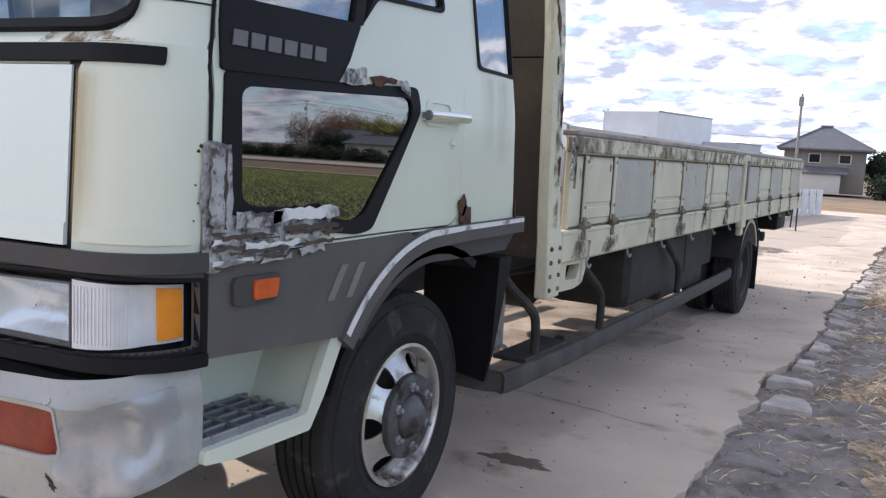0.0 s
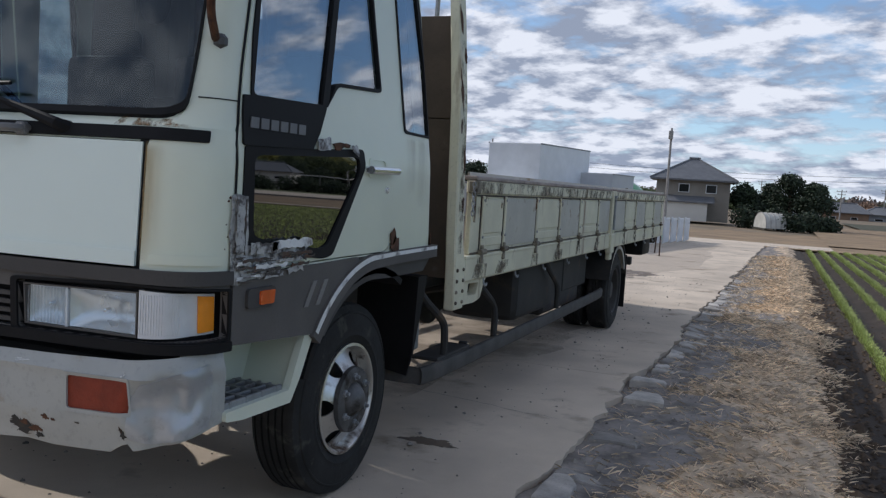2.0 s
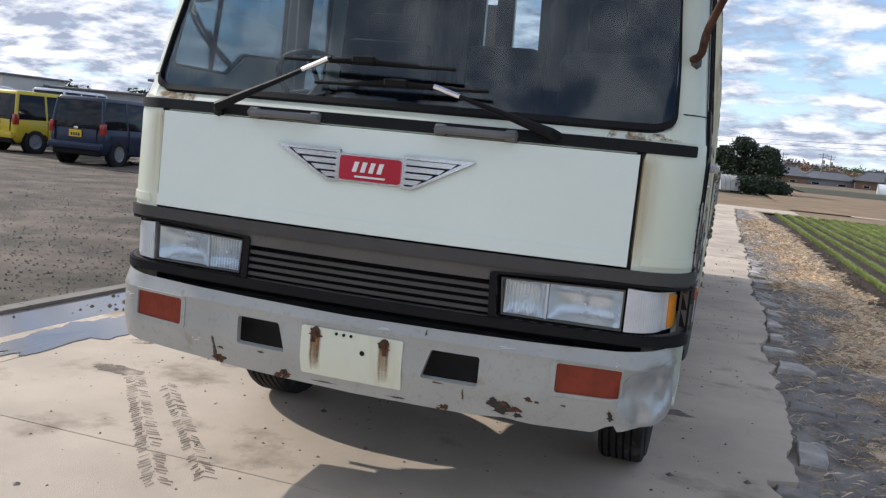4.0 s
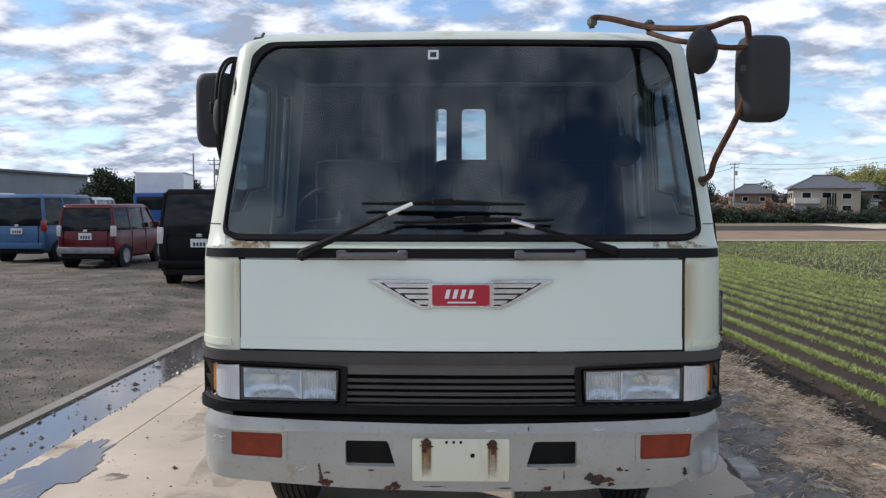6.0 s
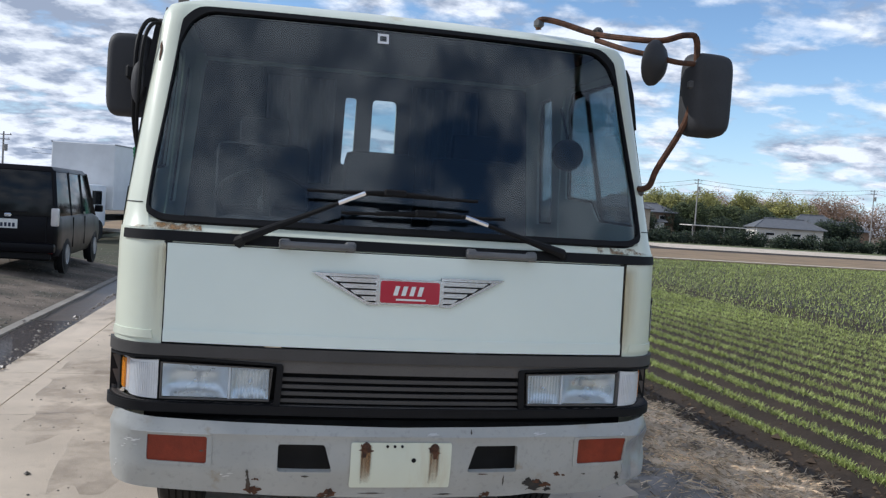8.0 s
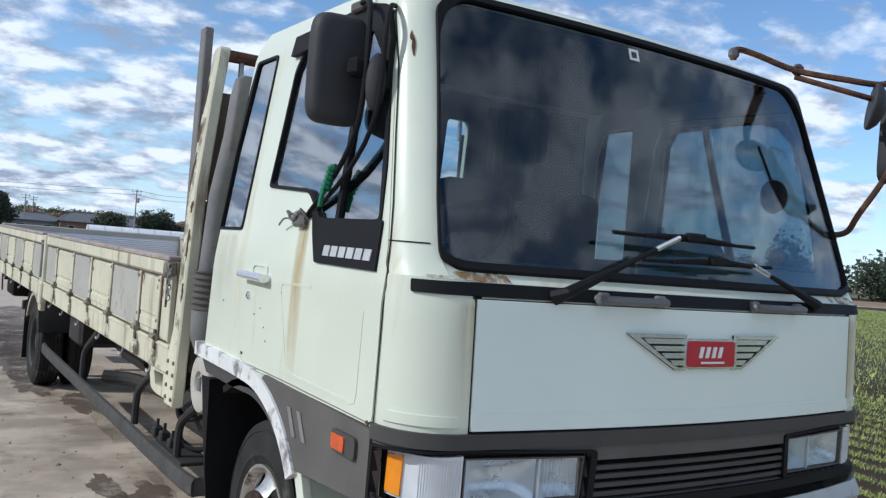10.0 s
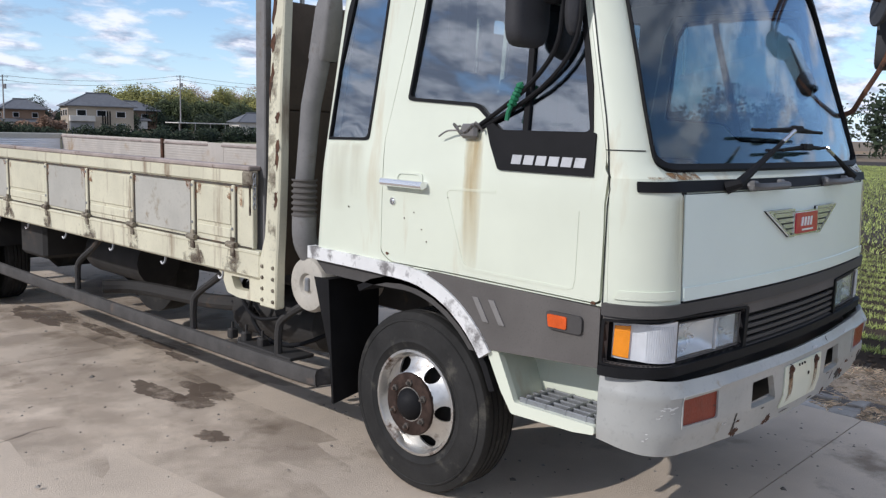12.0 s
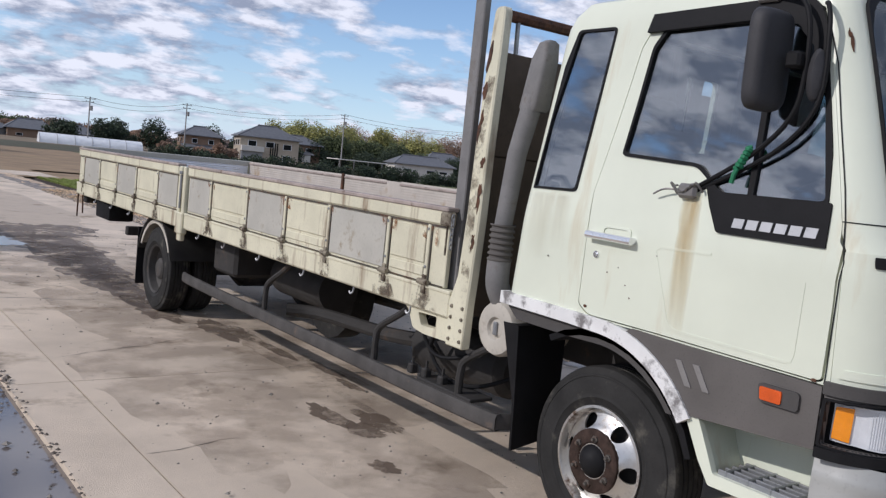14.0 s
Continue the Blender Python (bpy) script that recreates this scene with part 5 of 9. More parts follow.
# load bed
Y_F, Y_R = 2.36, 10.42
ZB, ZT = 1.03, 1.462
stations = (2.56, 2.98, 3.72, 4.38, 5.07, 5.84, 7.27, 7.98, 8.70, 9.42, 10.15)
bm = bmesh.new()
box(bm, (0, (Y_F + Y_R) / 2, 0.985), (2.30, Y_R - Y_F, 0.07), 0.0)
part("deck", bm, "deck", truck)
for s in (1, -1):
    bm = bmesh.new()
    box(bm, (s * 1.165, (Y_F + Y_R) / 2, 0.955), (0.06, Y_R - Y_F + 0.1, 0.15), 0.012)
    box(bm, (s * 1.175, (Y_F + Y_R) / 2, 1.022), (0.05, Y_R - Y_F + 0.1, 0.02), 0.004)
    part("side_sill", bm, "worn_paint", truck)
    for ya, yb in ((Y_F + 0.03, 6.40), (6.66, Y_R - 0.02)):
        bm = bmesh.new()
        box(bm, (s * 1.168, (ya + yb) / 2, (ZB + ZT) / 2 - 0.02), (0.030, yb - ya, ZT - ZB - 0.05), 0.004)
        gate = part("side_gate", bm, "worn_paint", truck, "cream drop side with patch plates and rust")
        bm = bmesh.new()
        box(bm, (s * 1.172, (ya + yb) / 2, ZT - 0.043), (0.062, yb - ya, 0.086), 0.012)
        part("top_rail", bm, "worn_paint", gate)
        bm = bmesh.new()
        box(bm, (s * 1.168, (ya + yb) / 2, ZT + 0.006), (0.080, yb - ya, 0.026), 0.006)
        part("rail_cap", bm, "cap", gate, "weathered brown-grey rail cap")
        if s > 0:
            part("grime_film", patch(flat(s, 1.2035), mir(s, [(ya + 0.01, ZT - 0.08), (yb - 0.01, ZT - 0.08), (yb - 0.01, ZT - 0.012), (ya + 0.01, ZT - 0.012)]), [], 0.2, 0.001, 0.001), "grime_film", gate)
        bm = bmesh.new()
        high = 0.44 if s > 0 else 0.36
        box(bm, (s * 1.145, (ya + yb) / 2, 1.06 + high / 2), (0.012, yb - ya - 0.04, high), 0.0)
        part("lining_board", bm, "ribbed", gate)
        bm = bmesh.new()
        prev = None
        for k in range(65 if s > 0 else 53):
            v = [bm.verts.new((s * (1.137 if k % 4 in (1, 2) else 1.1385), y, 1.07 + k * 0.00675)) for y in (ya + 0.025, yb - 0.025)]
            if prev:
                bm.faces.new((prev[0], prev[1], v[1], v[0]))
            prev = v
        part("ribbed_lining", bm, "ribbed", gate, "ribbed aluminium inner lining")
        for zz, hh, lab in ((ZT - 0.092, 0.010, "rail_gap"), (1.041, 0.005, "sill_gap")):
            bm = bmesh.new()
            box(bm, (s * 1.186, (ya + yb) / 2, zz), (0.010, yb - ya - 0.02, hh), 0.0)
            part(lab, bm, "grime", gate)
        sts = [y for y in stations if ya < y < yb]
        edges_ = [ya] + sts + [yb]
        for k, (a, b) in enumerate(zip(edges_, edges_[1:])):
            if b - a < 0.2:
                continue
            c, wd = (a + b) / 2, b - a - 0.07
            grey = (k % 2 == 0 and k > 0) if ya < 6 else (k % 2 == 0)
            bm = bmesh.new()
            if grey:
                box(bm, (s * 1.188, c, 1.21), (0.008, wd, 0.30), 0.002)
                part("patch_plate", bm, "patched", gate, "grey riveted patch plate")
            else:
                box(bm, (s * 1.186, c, 1.25), (0.010, wd, 0.205), 0.004)
                box(bm, (s * 1.186, c, 1.10), (0.010, wd, 0.055), 0.004)
                part("pressed_panel", bm, "worn_paint", gate)
        for y in sts:
            bm = bmesh.new()
            box(bm, (s * 1.191, y, 1.21), (0.016, 0.030, 0.32), 0.004)
            part("strap", bm, "worn_paint", gate)
            bm = bmesh.new()
            box(bm, (s * 1.184, y + 0.021, 1.21), (0.013, 0.010, 0.32), 0.0)
            box(bm, (s * 1.184, y - 0.020, 1.21), (0.013, 0.006, 0.32), 0.0)
            part("strap_gap", bm, "grime", gate)
            bm = bmesh.new()
            tube(bm, [(s * 1.205, y - 0.045, 1.045), (s * 1.205, y + 0.045, 1.045)], 0.017, 8)
            box(bm, (s * 1.197, y, 1.015), (0.016, 0.042, 0.075), 0.004)
            box(bm, (s * 1.200, y, 1.06), (0.014, 0.034, 0.05), 0.004)
            part("hinge", bm, "hinge", gate, "dirty rusted hinge")
            part("grime_film", patch(flat(s, 1.196), mir(s, [(y - 0.09, 0.89), (y + 0.07, 0.89), (y + 0.05, 1.02), (y - 0.05, 1.02)]), [], 0.05, 0.002, 0.002), "grime_film", gate)
            rw = 0.05 + 0.05 * ((y * 7.3) % 1.0)
            rz = 0.05 + 0.06 * ((y * 3.1) % 1.0)
            part("rust_film", patch(flat(s, 1.192), mir(s, [(y - rw, 1.36 - rz), (y + rw * 0.7, 1.36 - rz * 0.6), (y + rw, 1.362), (y - rw, 1.362)]), [], 0.05, 0.001, 0.002), "rust_film", gate)
            part("rust_film", patch(flat(s, 1.196), mir(s, [(y - rw * 1.6, 0.90), (y + rw * 1.2, 0.89), (y + rw * 1.4, 0.97), (y - rw, 0.975)]), [], 0.05, 0.001, 0.003), "grime_film", gate)
            bm = bmesh.new()
            lathe(bm, [(0.0, 0.006), (0.008, 0.005), (0.009, 0.0)], Matrix.Translation((s * 1.199, y, 1.345)) @ Matrix.Diagonal((s, 1, 1, 1)), 8)
            part("rivet", bm, "steel", gate)
            bm = bmesh.new()
            lathe(bm, [(0.0, 0.006), (0.008, 0.005), (0.009, 0.0)], Matrix.Translation((s * 1.199, y, 1.13)) @ Matrix.Diagonal((s, 1, 1, 1)), 8)
            part("rivet", bm, "steel", gate)
    # middle pillar with its foot
    bm = bmesh.new()
    for dy in (-0.055, 0.055):
        box(bm, (s * 1.185, 6.53 + dy, 1.24), (0.05, 0.06, 0.44), 0.008)
    box(bm, (s * 1.165, 6.53, 1.24), (0.03, 0.17, 0.42), 0.0)
    box(bm, (s * 1.19, 6.53, 0.93), (0.06, 0.17, 0.20), 0.01)
    box(bm, (s * 1.18, 6.55, 0.82), (0.05, 0.10, 0.12), 0.01)
    part("middle_pillar", bm, "worn_paint", truck, "rusty gate pillar")
    bm = bmesh.new()
    tube(bm, [(s * 1.215, 6.53, 1.07), (s * 1.215, 6.53, 1.38)], 0.012, 8)
    box(bm, (s * 1.215, 6.53, 1.40), (0.03, 0.05, 0.03), 0.004)
    part("gate_latch", bm, "steel", truck)
    bm = bmesh.new()
    tube(bm, [(s * 1.207, Y_F + 0.02, 1.22), (s * 1.207, Y_F + 0.02, 1.40)], 0.006, 8)
    box(bm, (s * 1.195, Y_F + 0.035, ZT - 0.045), (0.05, 0.09, 0.075), 0.008)
    part("gate_latch", bm, "hinge", truck)
    bm = bmesh.new()
    for k in range(7):
        link = Matrix.Translation((s * 1.212, Y_F - 0.03, 1.43 - k * 0.026)) @ Matrix.Rotation(radians(90 * (k % 2)), 4, "Z")
        tube(bm, [link @ Vector((0.009 * math.cos(j * math.pi / 4), 0, 0.018 * math.sin(j * math.pi / 4))) for j in range(9)], 0.0035, 5)
    part("latch_chain", bm, "steel", truck, "short hanging chain")
    # front post: folded channel that leans in above the gate
    bm = bmesh.new()
    prev = None
    for y, z, x, wd in ((2.24, 0.74, 1.165, 0.15), (2.24, 0.98, 1.165, 0.16), (2.215, 1.12, 1.16, 0.12), (2.20, 1.45, 1.155, 0.11), (2.21, 1.85, 1.14, 0.105), (2.25, 2.30, 1.09, 0.10), (2.28, 2.55, 1.055, 0.085), (2.285, 2.575, 1.045, 0.05)):
        ring = [bm.verts.new((s * (x + dx), y + dy * wd, z)) for dx, dy in ((0.03, -0.5), (0.03, 0.5), (-0.03, 0.5), (-0.03, -0.5))]
        if prev:
            for k in range(4):
                bm.faces.new((prev[k], prev[(k + 1) % 4], ring[(k + 1) % 4], ring[k]))
        else:
            bm.faces.new(ring[::-1])
        prev = ring
    bm.faces.new(prev)
    bmesh.ops.bevel(bm, geom=bm.edges[:], offset=0.008, segments=1, affect="EDGES")
    post = part("guard_post", bm, "worn_paint", truck, "cream steel guard post with dark rust scars")
    random.seed(11 + s)
    skin = lambda a_, zz, s=s: (s * (lerp(zz, [(1.0, 1.16), (1.45, 1.155), (1.85, 1.14), (2.3, 1.09), (2.55, 1.055)]) + 0.031), s * a_, zz)
    for z, ln in ((1.32, 0.05), (1.56, 0.09), (1.74, 0.04), (1.93, 0.11), (2.12, 0.05), (2.3, 0.09)):
        yb = lerp(z, [(1.12, 2.215), (1.45, 2.20), (1.85, 2.21), (2.3, 2.25)]) + random.choice((-0.03, 0.03))
        pts = []
        for k in range(14):
            a_ = k * 2 * math.pi / 14
            pts.append((s * (yb + 0.022 * random.uniform(0.3, 1.1) * math.cos(a_)), z + ln * random.uniform(0.5, 1.1) * math.sin(a_)))
        part("rust_scar", patch(skin, pts, [], 0.04, 0.002, 0.0012), "rust", post)
    part("grime_film", patch(skin, mir(s, [(2.17, 1.05), (2.24, 1.05), (2.25, 2.2), (2.20, 2.2)]), [], 0.08, 0.001, 0.0022), "grime_film", post)
    for z in (0.78, 0.84, 0.90, 0.96):
        for y in (2.19, 2.285):
            bm = bmesh.new()
            lathe(bm, [(0.0, 0.010), (0.009, 0.008), (0.011, 0.0)], Matrix.Translation((s * 1.195, y, z)) @ Matrix.Diagonal((s, 1, 1, 1)), 8)
            part("bolt", bm, "hinge", post)
    # drop bracket under the post with its slot
    br = [(2.32, 0.90), (2.80, 0.90), (2.72, 0.86), (2.66, 0.76), (2.55, 0.745), (2.32, 0.75)]
    slot = [(2.44, 0.795), (2.58, 0.79), (2.62, 0.86), (2.44, 0.865)]
    part("corner_bracket", patch(flat(s, 1.16), mir(s, rounded(br, 0.02)), [rounded(mir(s, slot), 0.015)], 0.05, 0.05, 0.012), "worn_paint", truck)
    for y in (2.7, 3.35, 4.05, 4.8, 5.5, 6.1, 8.2, 8.9, 9.6):
        bm = bmesh.new()
        tube(bm, curve_pts([(s * 1.17, y, 0.89), (s * 1.175, y, 0.85), (s * 1.185, y + 0.012, 0.832), (s * 1.185, y + 0.03, 0.845)], 3), 0.007, 6)
        part("rope_hook", bm, "steel", truck)
# rear mudguards and the boxes under the tail
for s in (1, -1):
    bm = bmesh.new()
    prev = None
    for k in range(13):
        a = radians(28 + k * 10.5)
        ring = [bm.verts.new((s * x, 7.42 - r_ * math.cos(a), 0.358 + r_ * math.sin(a))) for x, r_ in ((0.84, 0.505), (1.13, 0.505), (1.13, 0.47), (1.118, 0.47), (1.118, 0.494), (0.84, 0.494))]
        if prev:
            for j in range(6):
                bm.faces.new((prev[j], prev[(j + 1) % 6], ring[(j + 1) % 6], ring[j]))
        else:
            bm.faces.new(ring[::-1])
        prev = ring
    bm.faces.new(prev)
    bmesh.ops.recalc_face_normals(bm, faces=bm.faces[:])
    part("rear_mudguard", bm, "dusty", truck, "dusty beige rear mudguard", smooth=30)
    bm = bmesh.new()
    box(bm, (s * 0.98, 9.45, 0.79), (0.30, 0.60, 0.27), 0.04, None, 2)
    part("tail_box", bm, "black", truck, "black box under the tail")
    bm = bmesh.new()
    box(bm, (s * 0.86, 8.55, 0.62), (0.46, 0.09, 0.10), 0.01)
    part("underrun_bar", bm, "frame", truck)
# dark boxes hung under the bed on the kerb side
bm = bmesh.new()
box(bm, (0.74, 5.45, 0.60), (0.50, 1.30, 0.46), 0.03)
box(bm, (0.76, 6.35, 0.66), (0.40, 0.40, 0.34), 0.02)
part("battery_box", bm, "frame", truck, "black box under the load bed")
# headboard
bm = bmesh.new()
tube(bm, [(-1.055, 2.28, 2.535), (1.055, 2.28, 2.535)], 0.032, 8)
part("headboard_rail", bm, "rust", truck, "rusty headboard top rail")
for y, z0, z1, xa, xb in ((2.262, 0.9, 1.78, -1.10, 1.10), (2.262, 1.78, 2.34, -1.08, -0.16), (2.262, 1.78, 2.34, 0.44, 1.08)):
    bm = bmesh.new()
    box(bm, ((xa + xb) / 2, y, (z0 + z1) / 2), (xb - xa, 0.02, z1 - z0 - 0.006), 0.003)
    part("headboard_panel", bm, "brown_panel", truck, "dark brown weathered headboard panel")
bm = bmesh.new()
box(bm, (0, 2.278, 1.78), (2.14, 0.012, 0.05), 0.0)
part("headboard_rib", bm, "brown_panel", truck)
for x in (-0.95, -0.16, 0.44, 0.95):
    bm = bmesh.new()
    tube(bm, [(x, 2.272, 2.30), (x, 2.28, 2.52)], 0.014, 6)
    part("headboard_bar", bm, "steel", truck)
bm = bmesh.new()
box(bm, (-1.105, 2.40, 1.85), (0.045, 0.085, 1.66), 0.006, None)
part("stake", bm, "grey_pipe", truck, "grey weathered stake at the headboard")
# tailgate, inner boards
bm = bmesh.new()
box(bm, (0, Y_R + 0.0, 1.235), (2.34, 0.035, 0.42), 0.006)
tg = part("tail_gate", bm, "worn_paint", truck)
bm = bmesh.new()
box(bm, (0, Y_R, ZT + 0.005), (2.34, 0.06, 0.075), 0.01)
part("tail_rail", bm, "patched", tg)
bm = bmesh.new()
prev = None
for k in range(62):
    v = [bm.verts.new((x, Y_R - (0.026 if k % 4 in (1, 2) else 0.020), 1.07 + k * 0.00675)) for x in (-1.12, 1.12)]
    if prev:
        bm.faces.new((prev[0], prev[1], v[1], v[0]))
    prev = v
part("tail_lining", bm, "alu", tg, "white aluminium lining of the tail gate")
# the kerb-side lining runs on past the pillar; a rusty post holds its joint
bm = bmesh.new()
box(bm, (1.140, 6.53, 1.28), (0.008, 0.34, 0.43), 0.0)
part("lining_board", bm, "ribbed", truck)
bm = bmesh.new()
box(bm, (1.125, 7.62, 1.29), (0.022, 0.045, 0.44), 0.003)
part("lining_post", bm, "rust", truck, "narrow rusty post on the lining")
for s in (1, -1):
    bm = bmesh.new()
    tube(bm, [(s * 1.17, Y_R + 0.03, 1.05), (s * 1.17, Y_R + 0.05, 0.58)], 0.010, 6)
    tube(bm, [(s * 1.12, Y_R + 0.03, 1.0), (s * 1.10, Y_R + 0.06, 0.62)], 0.010, 6)
    part("tail_stay", bm, "rust", truck)
    bm = bmesh.new()
    box(bm, (s * 0.86, Y_R - 0.05, 0.84), (0.5, 0.12, 0.14), 0.015)
    part("tail_lamp_box", bm, "frame", truck)

# chassis and running gear
bm = bmesh.new()
for s in (1, -1):
    box(bm, (s * 0.40, 5.6, 0.78), (0.08, 9.6, 0.24), 0.008)
for y in (0.6, 2.2, 3.4, 4.8, 6.2, 8.4, 10.0):
    box(bm, (0, y, 0.80), (0.8, 0.10, 0.18), 0.0)
part("chassis_frame", bm, "frame", truck)
for k, y in enumerate((2.55, 3.2, 3.9, 4.6, 5.3, 6.0, 6.7, 8.1, 8.8, 9.5, 10.2)):
    bm = bmesh.new()
    box(bm, (0, y, 0.925), (2.26, 0.07, 0.08), 0.0)
    part("cross_beam", bm, "frame", truck)
bm = bmesh.new()
tube(bm, [(-0.9, 7.42, 0.375), (-0.3, 7.42, 0.375), (-0.18, 7.42, 0.375), (0.18, 7.42, 0.375), (0.3, 7.42, 0.375), (0.9, 7.42, 0.375)], [0.08, 0.08, 0.2, 0.2, 0.08, 0.08], 16)
part("rear_axle", bm, "frame", truck)
bm = bmesh.new()
tube(bm, [(-0.9, 1.26, 0.42), (0.9, 1.26, 0.42)], 0.06, 10)
part("front_axle", bm, "frame", truck)
bm = bmesh.new()
tube(bm, [(0, 2.0, 0.62), (0, 7.3, 0.42)], 0.05, 10)
part("drive_shaft", bm, "frame", truck)
bm = bmesh.new()
box(bm, (0, 1.1, 0.78), (0.75, 1.4, 0.5), 0.08)
part("engine", bm, "frame", truck)
for s in (1, -1):
    bm = bmesh.new()
    for y0 in (6.75,):
        for k in range(6):
            tube(bm, curve_pts([(s * 0.47, 6.7 + k * 0.03, 0.56 - k * 0.012), (s * 0.47, 7.42, 0.47 - k * 0.014), (s * 0.47, 8.14 - k * 0.03, 0.56 - k * 0.012)], 5), 0.012, 6)
    part("leaf_spring", bm, "frame", truck)
    # rear guards
    bm = bmesh.new()
    prev = None
    for k in range(13):
        a = radians(15 + k * 12.5)
        p = [bm.verts.new((s * x, 7.42 - r_ * math.cos(a), 0.375 + r_ * math.sin(a))) for x, r_ in ((0.58, 0.52), (1.14, 0.52), (1.14, 0.535), (0.58, 0.535))]
        if prev:
            for j in range(4):
                bm.faces.new((prev[j], prev[(j + 1) % 4], p[(j + 1) % 4], p[j]))
        prev = p
    part("rear_guard", bm, "frame", truck)
    bm = bmesh.new()
    box(bm, (s * 0.86, 7.98, 0.42), (0.54, 0.015, 0.62), 0.0)
    part("rear_mud_flap", bm, "black", truck)
    # side underrun rail on bent hangers
    bm = bmesh.new()
    pts = curve_pts([(s * 0.95, 1.83, 0.44), (s * 1.10, 1.88, 0.43), (s * 1.15, 2.05, 0.425), (s * 1.15, 3.5, 0.42), (s * 1.15, 5.0, 0.42), (s * 1.15, 6.2, 0.425), (s * 1.14, 6.47, 0.43)], 4)
    prev = None
    for p in pts:
        ring = [bm.verts.new((p.x + s * dx, p.y, p.z + dz)) for dx, dz in ((0.012, -0.046), (0.022, -0.034), (0.024, 0.02), (0.014, 0.042), (-0.006, 0.045), (-0.02, 0.03), (-0.02, -0.04))]
        if prev:
            for k in range(7):
                bm.faces.new((prev[k], prev[(k + 1) % 7], ring[(k + 1) % 7], ring[k]))
        else:
            bm.faces.new(ring)
        prev = ring
    bm.faces.new(prev[::-1])
    rail = part("underrun_rail", bm, "rail", truck, "long grey side guard rail, slightly bent")
    for y in (2.23, 3.10, 4.72):
        bm = bmesh.new()
        tube(bm, curve_pts([(s * 1.08, y - 0.30, 0.88), (s * 1.10, y - 0.22, 0.80), (s * 1.12, y - 0.03, 0.68), (s * 1.13, y, 0.6), (s * 1.13, y, 0.46)], 4), 0.022, 8)
        part("rail_hanger", bm, "frame", rail)
    bm = bmesh.new()
    box(bm, (s * 1.07, 2.35, 0.475), (0.16, 0.5, 0.02), 0.004)
    box(bm, (s * 1.10, 2.62, 0.46), (0.05, 0.03, 0.07), 0.004)
    part("rail_bracket", bm, "frame", rail)
# hoses and a loose bracket behind the front wheel on the driver's side
for pts in ([(-0.80, 2.15, 0.82), (-0.95, 2.35, 0.66), (-1.02, 2.6, 0.60), (-0.92, 2.9, 0.70), (-0.7, 3.1, 0.80)], [(-0.75, 2.0, 0.66), (-0.98, 2.2, 0.52), (-1.04, 2.45, 0.50), (-0.95, 2.75, 0.58), (-0.75, 2.95, 0.62)],
            [(-0.9, 2.62, 0.86), (-1.0, 2.66, 0.72), (-0.98, 2.72, 0.60), (-0.85, 2.8, 0.56)]):
    bm = bmesh.new()
    tube(bm, curve_pts(pts, 5), 0.013, 8)
    part("hose", bm, "black", truck)
for y, z in ((2.42, 0.50), (2.58, 0.505), (2.72, 0.50)):
    bm = bmesh.new()
    box(bm, (-1.10, y, z), (0.05, 0.05, 0.06), 0.008)
    tube(bm, [(-1.10, y, z), (-1.10, y, z + 0.07)], 0.009, 6)
    part("rail_clamp", bm, "frame", truck)
# fuel tank, toolbox and battery on one side, silencer and air filter on the other
bm = bmesh.new()
box(bm, (0.78, 4.35, 0.66), (0.55, 1.05, 0.44), 0.10, None, 3)
part("fuel_tank", bm, "frame", truck, "black steel fuel tank")
bm = bmesh.new()
box(bm, (0.75, 5.75, 0.68), (0.5, 0.7, 0.36), 0.03)
part("tool_box", bm, "frame", truck)
bm = bmesh.new()
box(bm, (0.86, 2.10, 0.62), (0.22, 0.3, 0.26), 0.01)
part("battery_box", bm, "steel", truck, "grey battery box")
bm = bmesh.new()
tube(bm, [(-0.72, 2.2, 0.58), (-0.72, 2.25, 0.58), (-0.72, 3.05, 0.56), (-0.72, 3.1, 0.56)], [0.12, 0.17, 0.17, 0.12], 18)
tube(bm, curve_pts([(-0.72, 3.1, 0.56), (-0.72, 3.6, 0.5), (-0.80, 4.4, 0.48), (-1.0, 4.6, 0.48)], 4), 0.05, 10)
part("silencer", bm, "frame", truck)
bm = bmesh.new()
tube(bm, [(-0.55, 4.6, 0.62), (-0.55, 5.5, 0.62)], 0.18, 16)
box(bm, (-0.75, 5.9, 0.70), (0.5, 0.5, 0.3), 0.03)
part("air_tank", bm, "frame", truck)
bm = bmesh.new()
tube(bm, [(-0.35, 5.1, 0.55), (-0.15, 5.1, 0.55)], 0.42, 24)
part("spare_wheel", bm, "rubber", truck)
# air filter drum and intake stack
bm = bmesh.new()
mm = Matrix.Translation((-1.10, 1.99, 0.895)) @ Matrix.Diagonal((-1, 1, 1, 1))
lathe(bm, [(0.0, 0.02), (0.03, 0.02), (0.05, 0.012), (0.06, 0.03), (0.10, 0.035), (0.135, 0.025), (0.148, 0.0), (0.148, -0.10), (0.13, -0.12), (0.13, -0.4), (0.0, -0.4)], mm, 32)
part("air_filter", bm, "dusty", truck, "cream air filter drum")
bm = bmesh.new()
box(bm, (-1.125, 1.99, 0.895), (0.02, 0.03, 0.07), 0.006)
part("filter_latch", bm, "steel", truck)
bm = bmesh.new()
pts = curve_pts([(-1.06, 2.02, 1.02), (-1.11, 2.03, 1.12), (-1.115, 2.03, 1.25)], 4)
tube(bm, pts, 0.062, 14)
tube(bm, [(-1.115, 2.03, 1.42), (-1.10, 2.0, 1.8), (-1.06, 1.96, 2.10)], [0.047, 0.05, 0.054], 14)
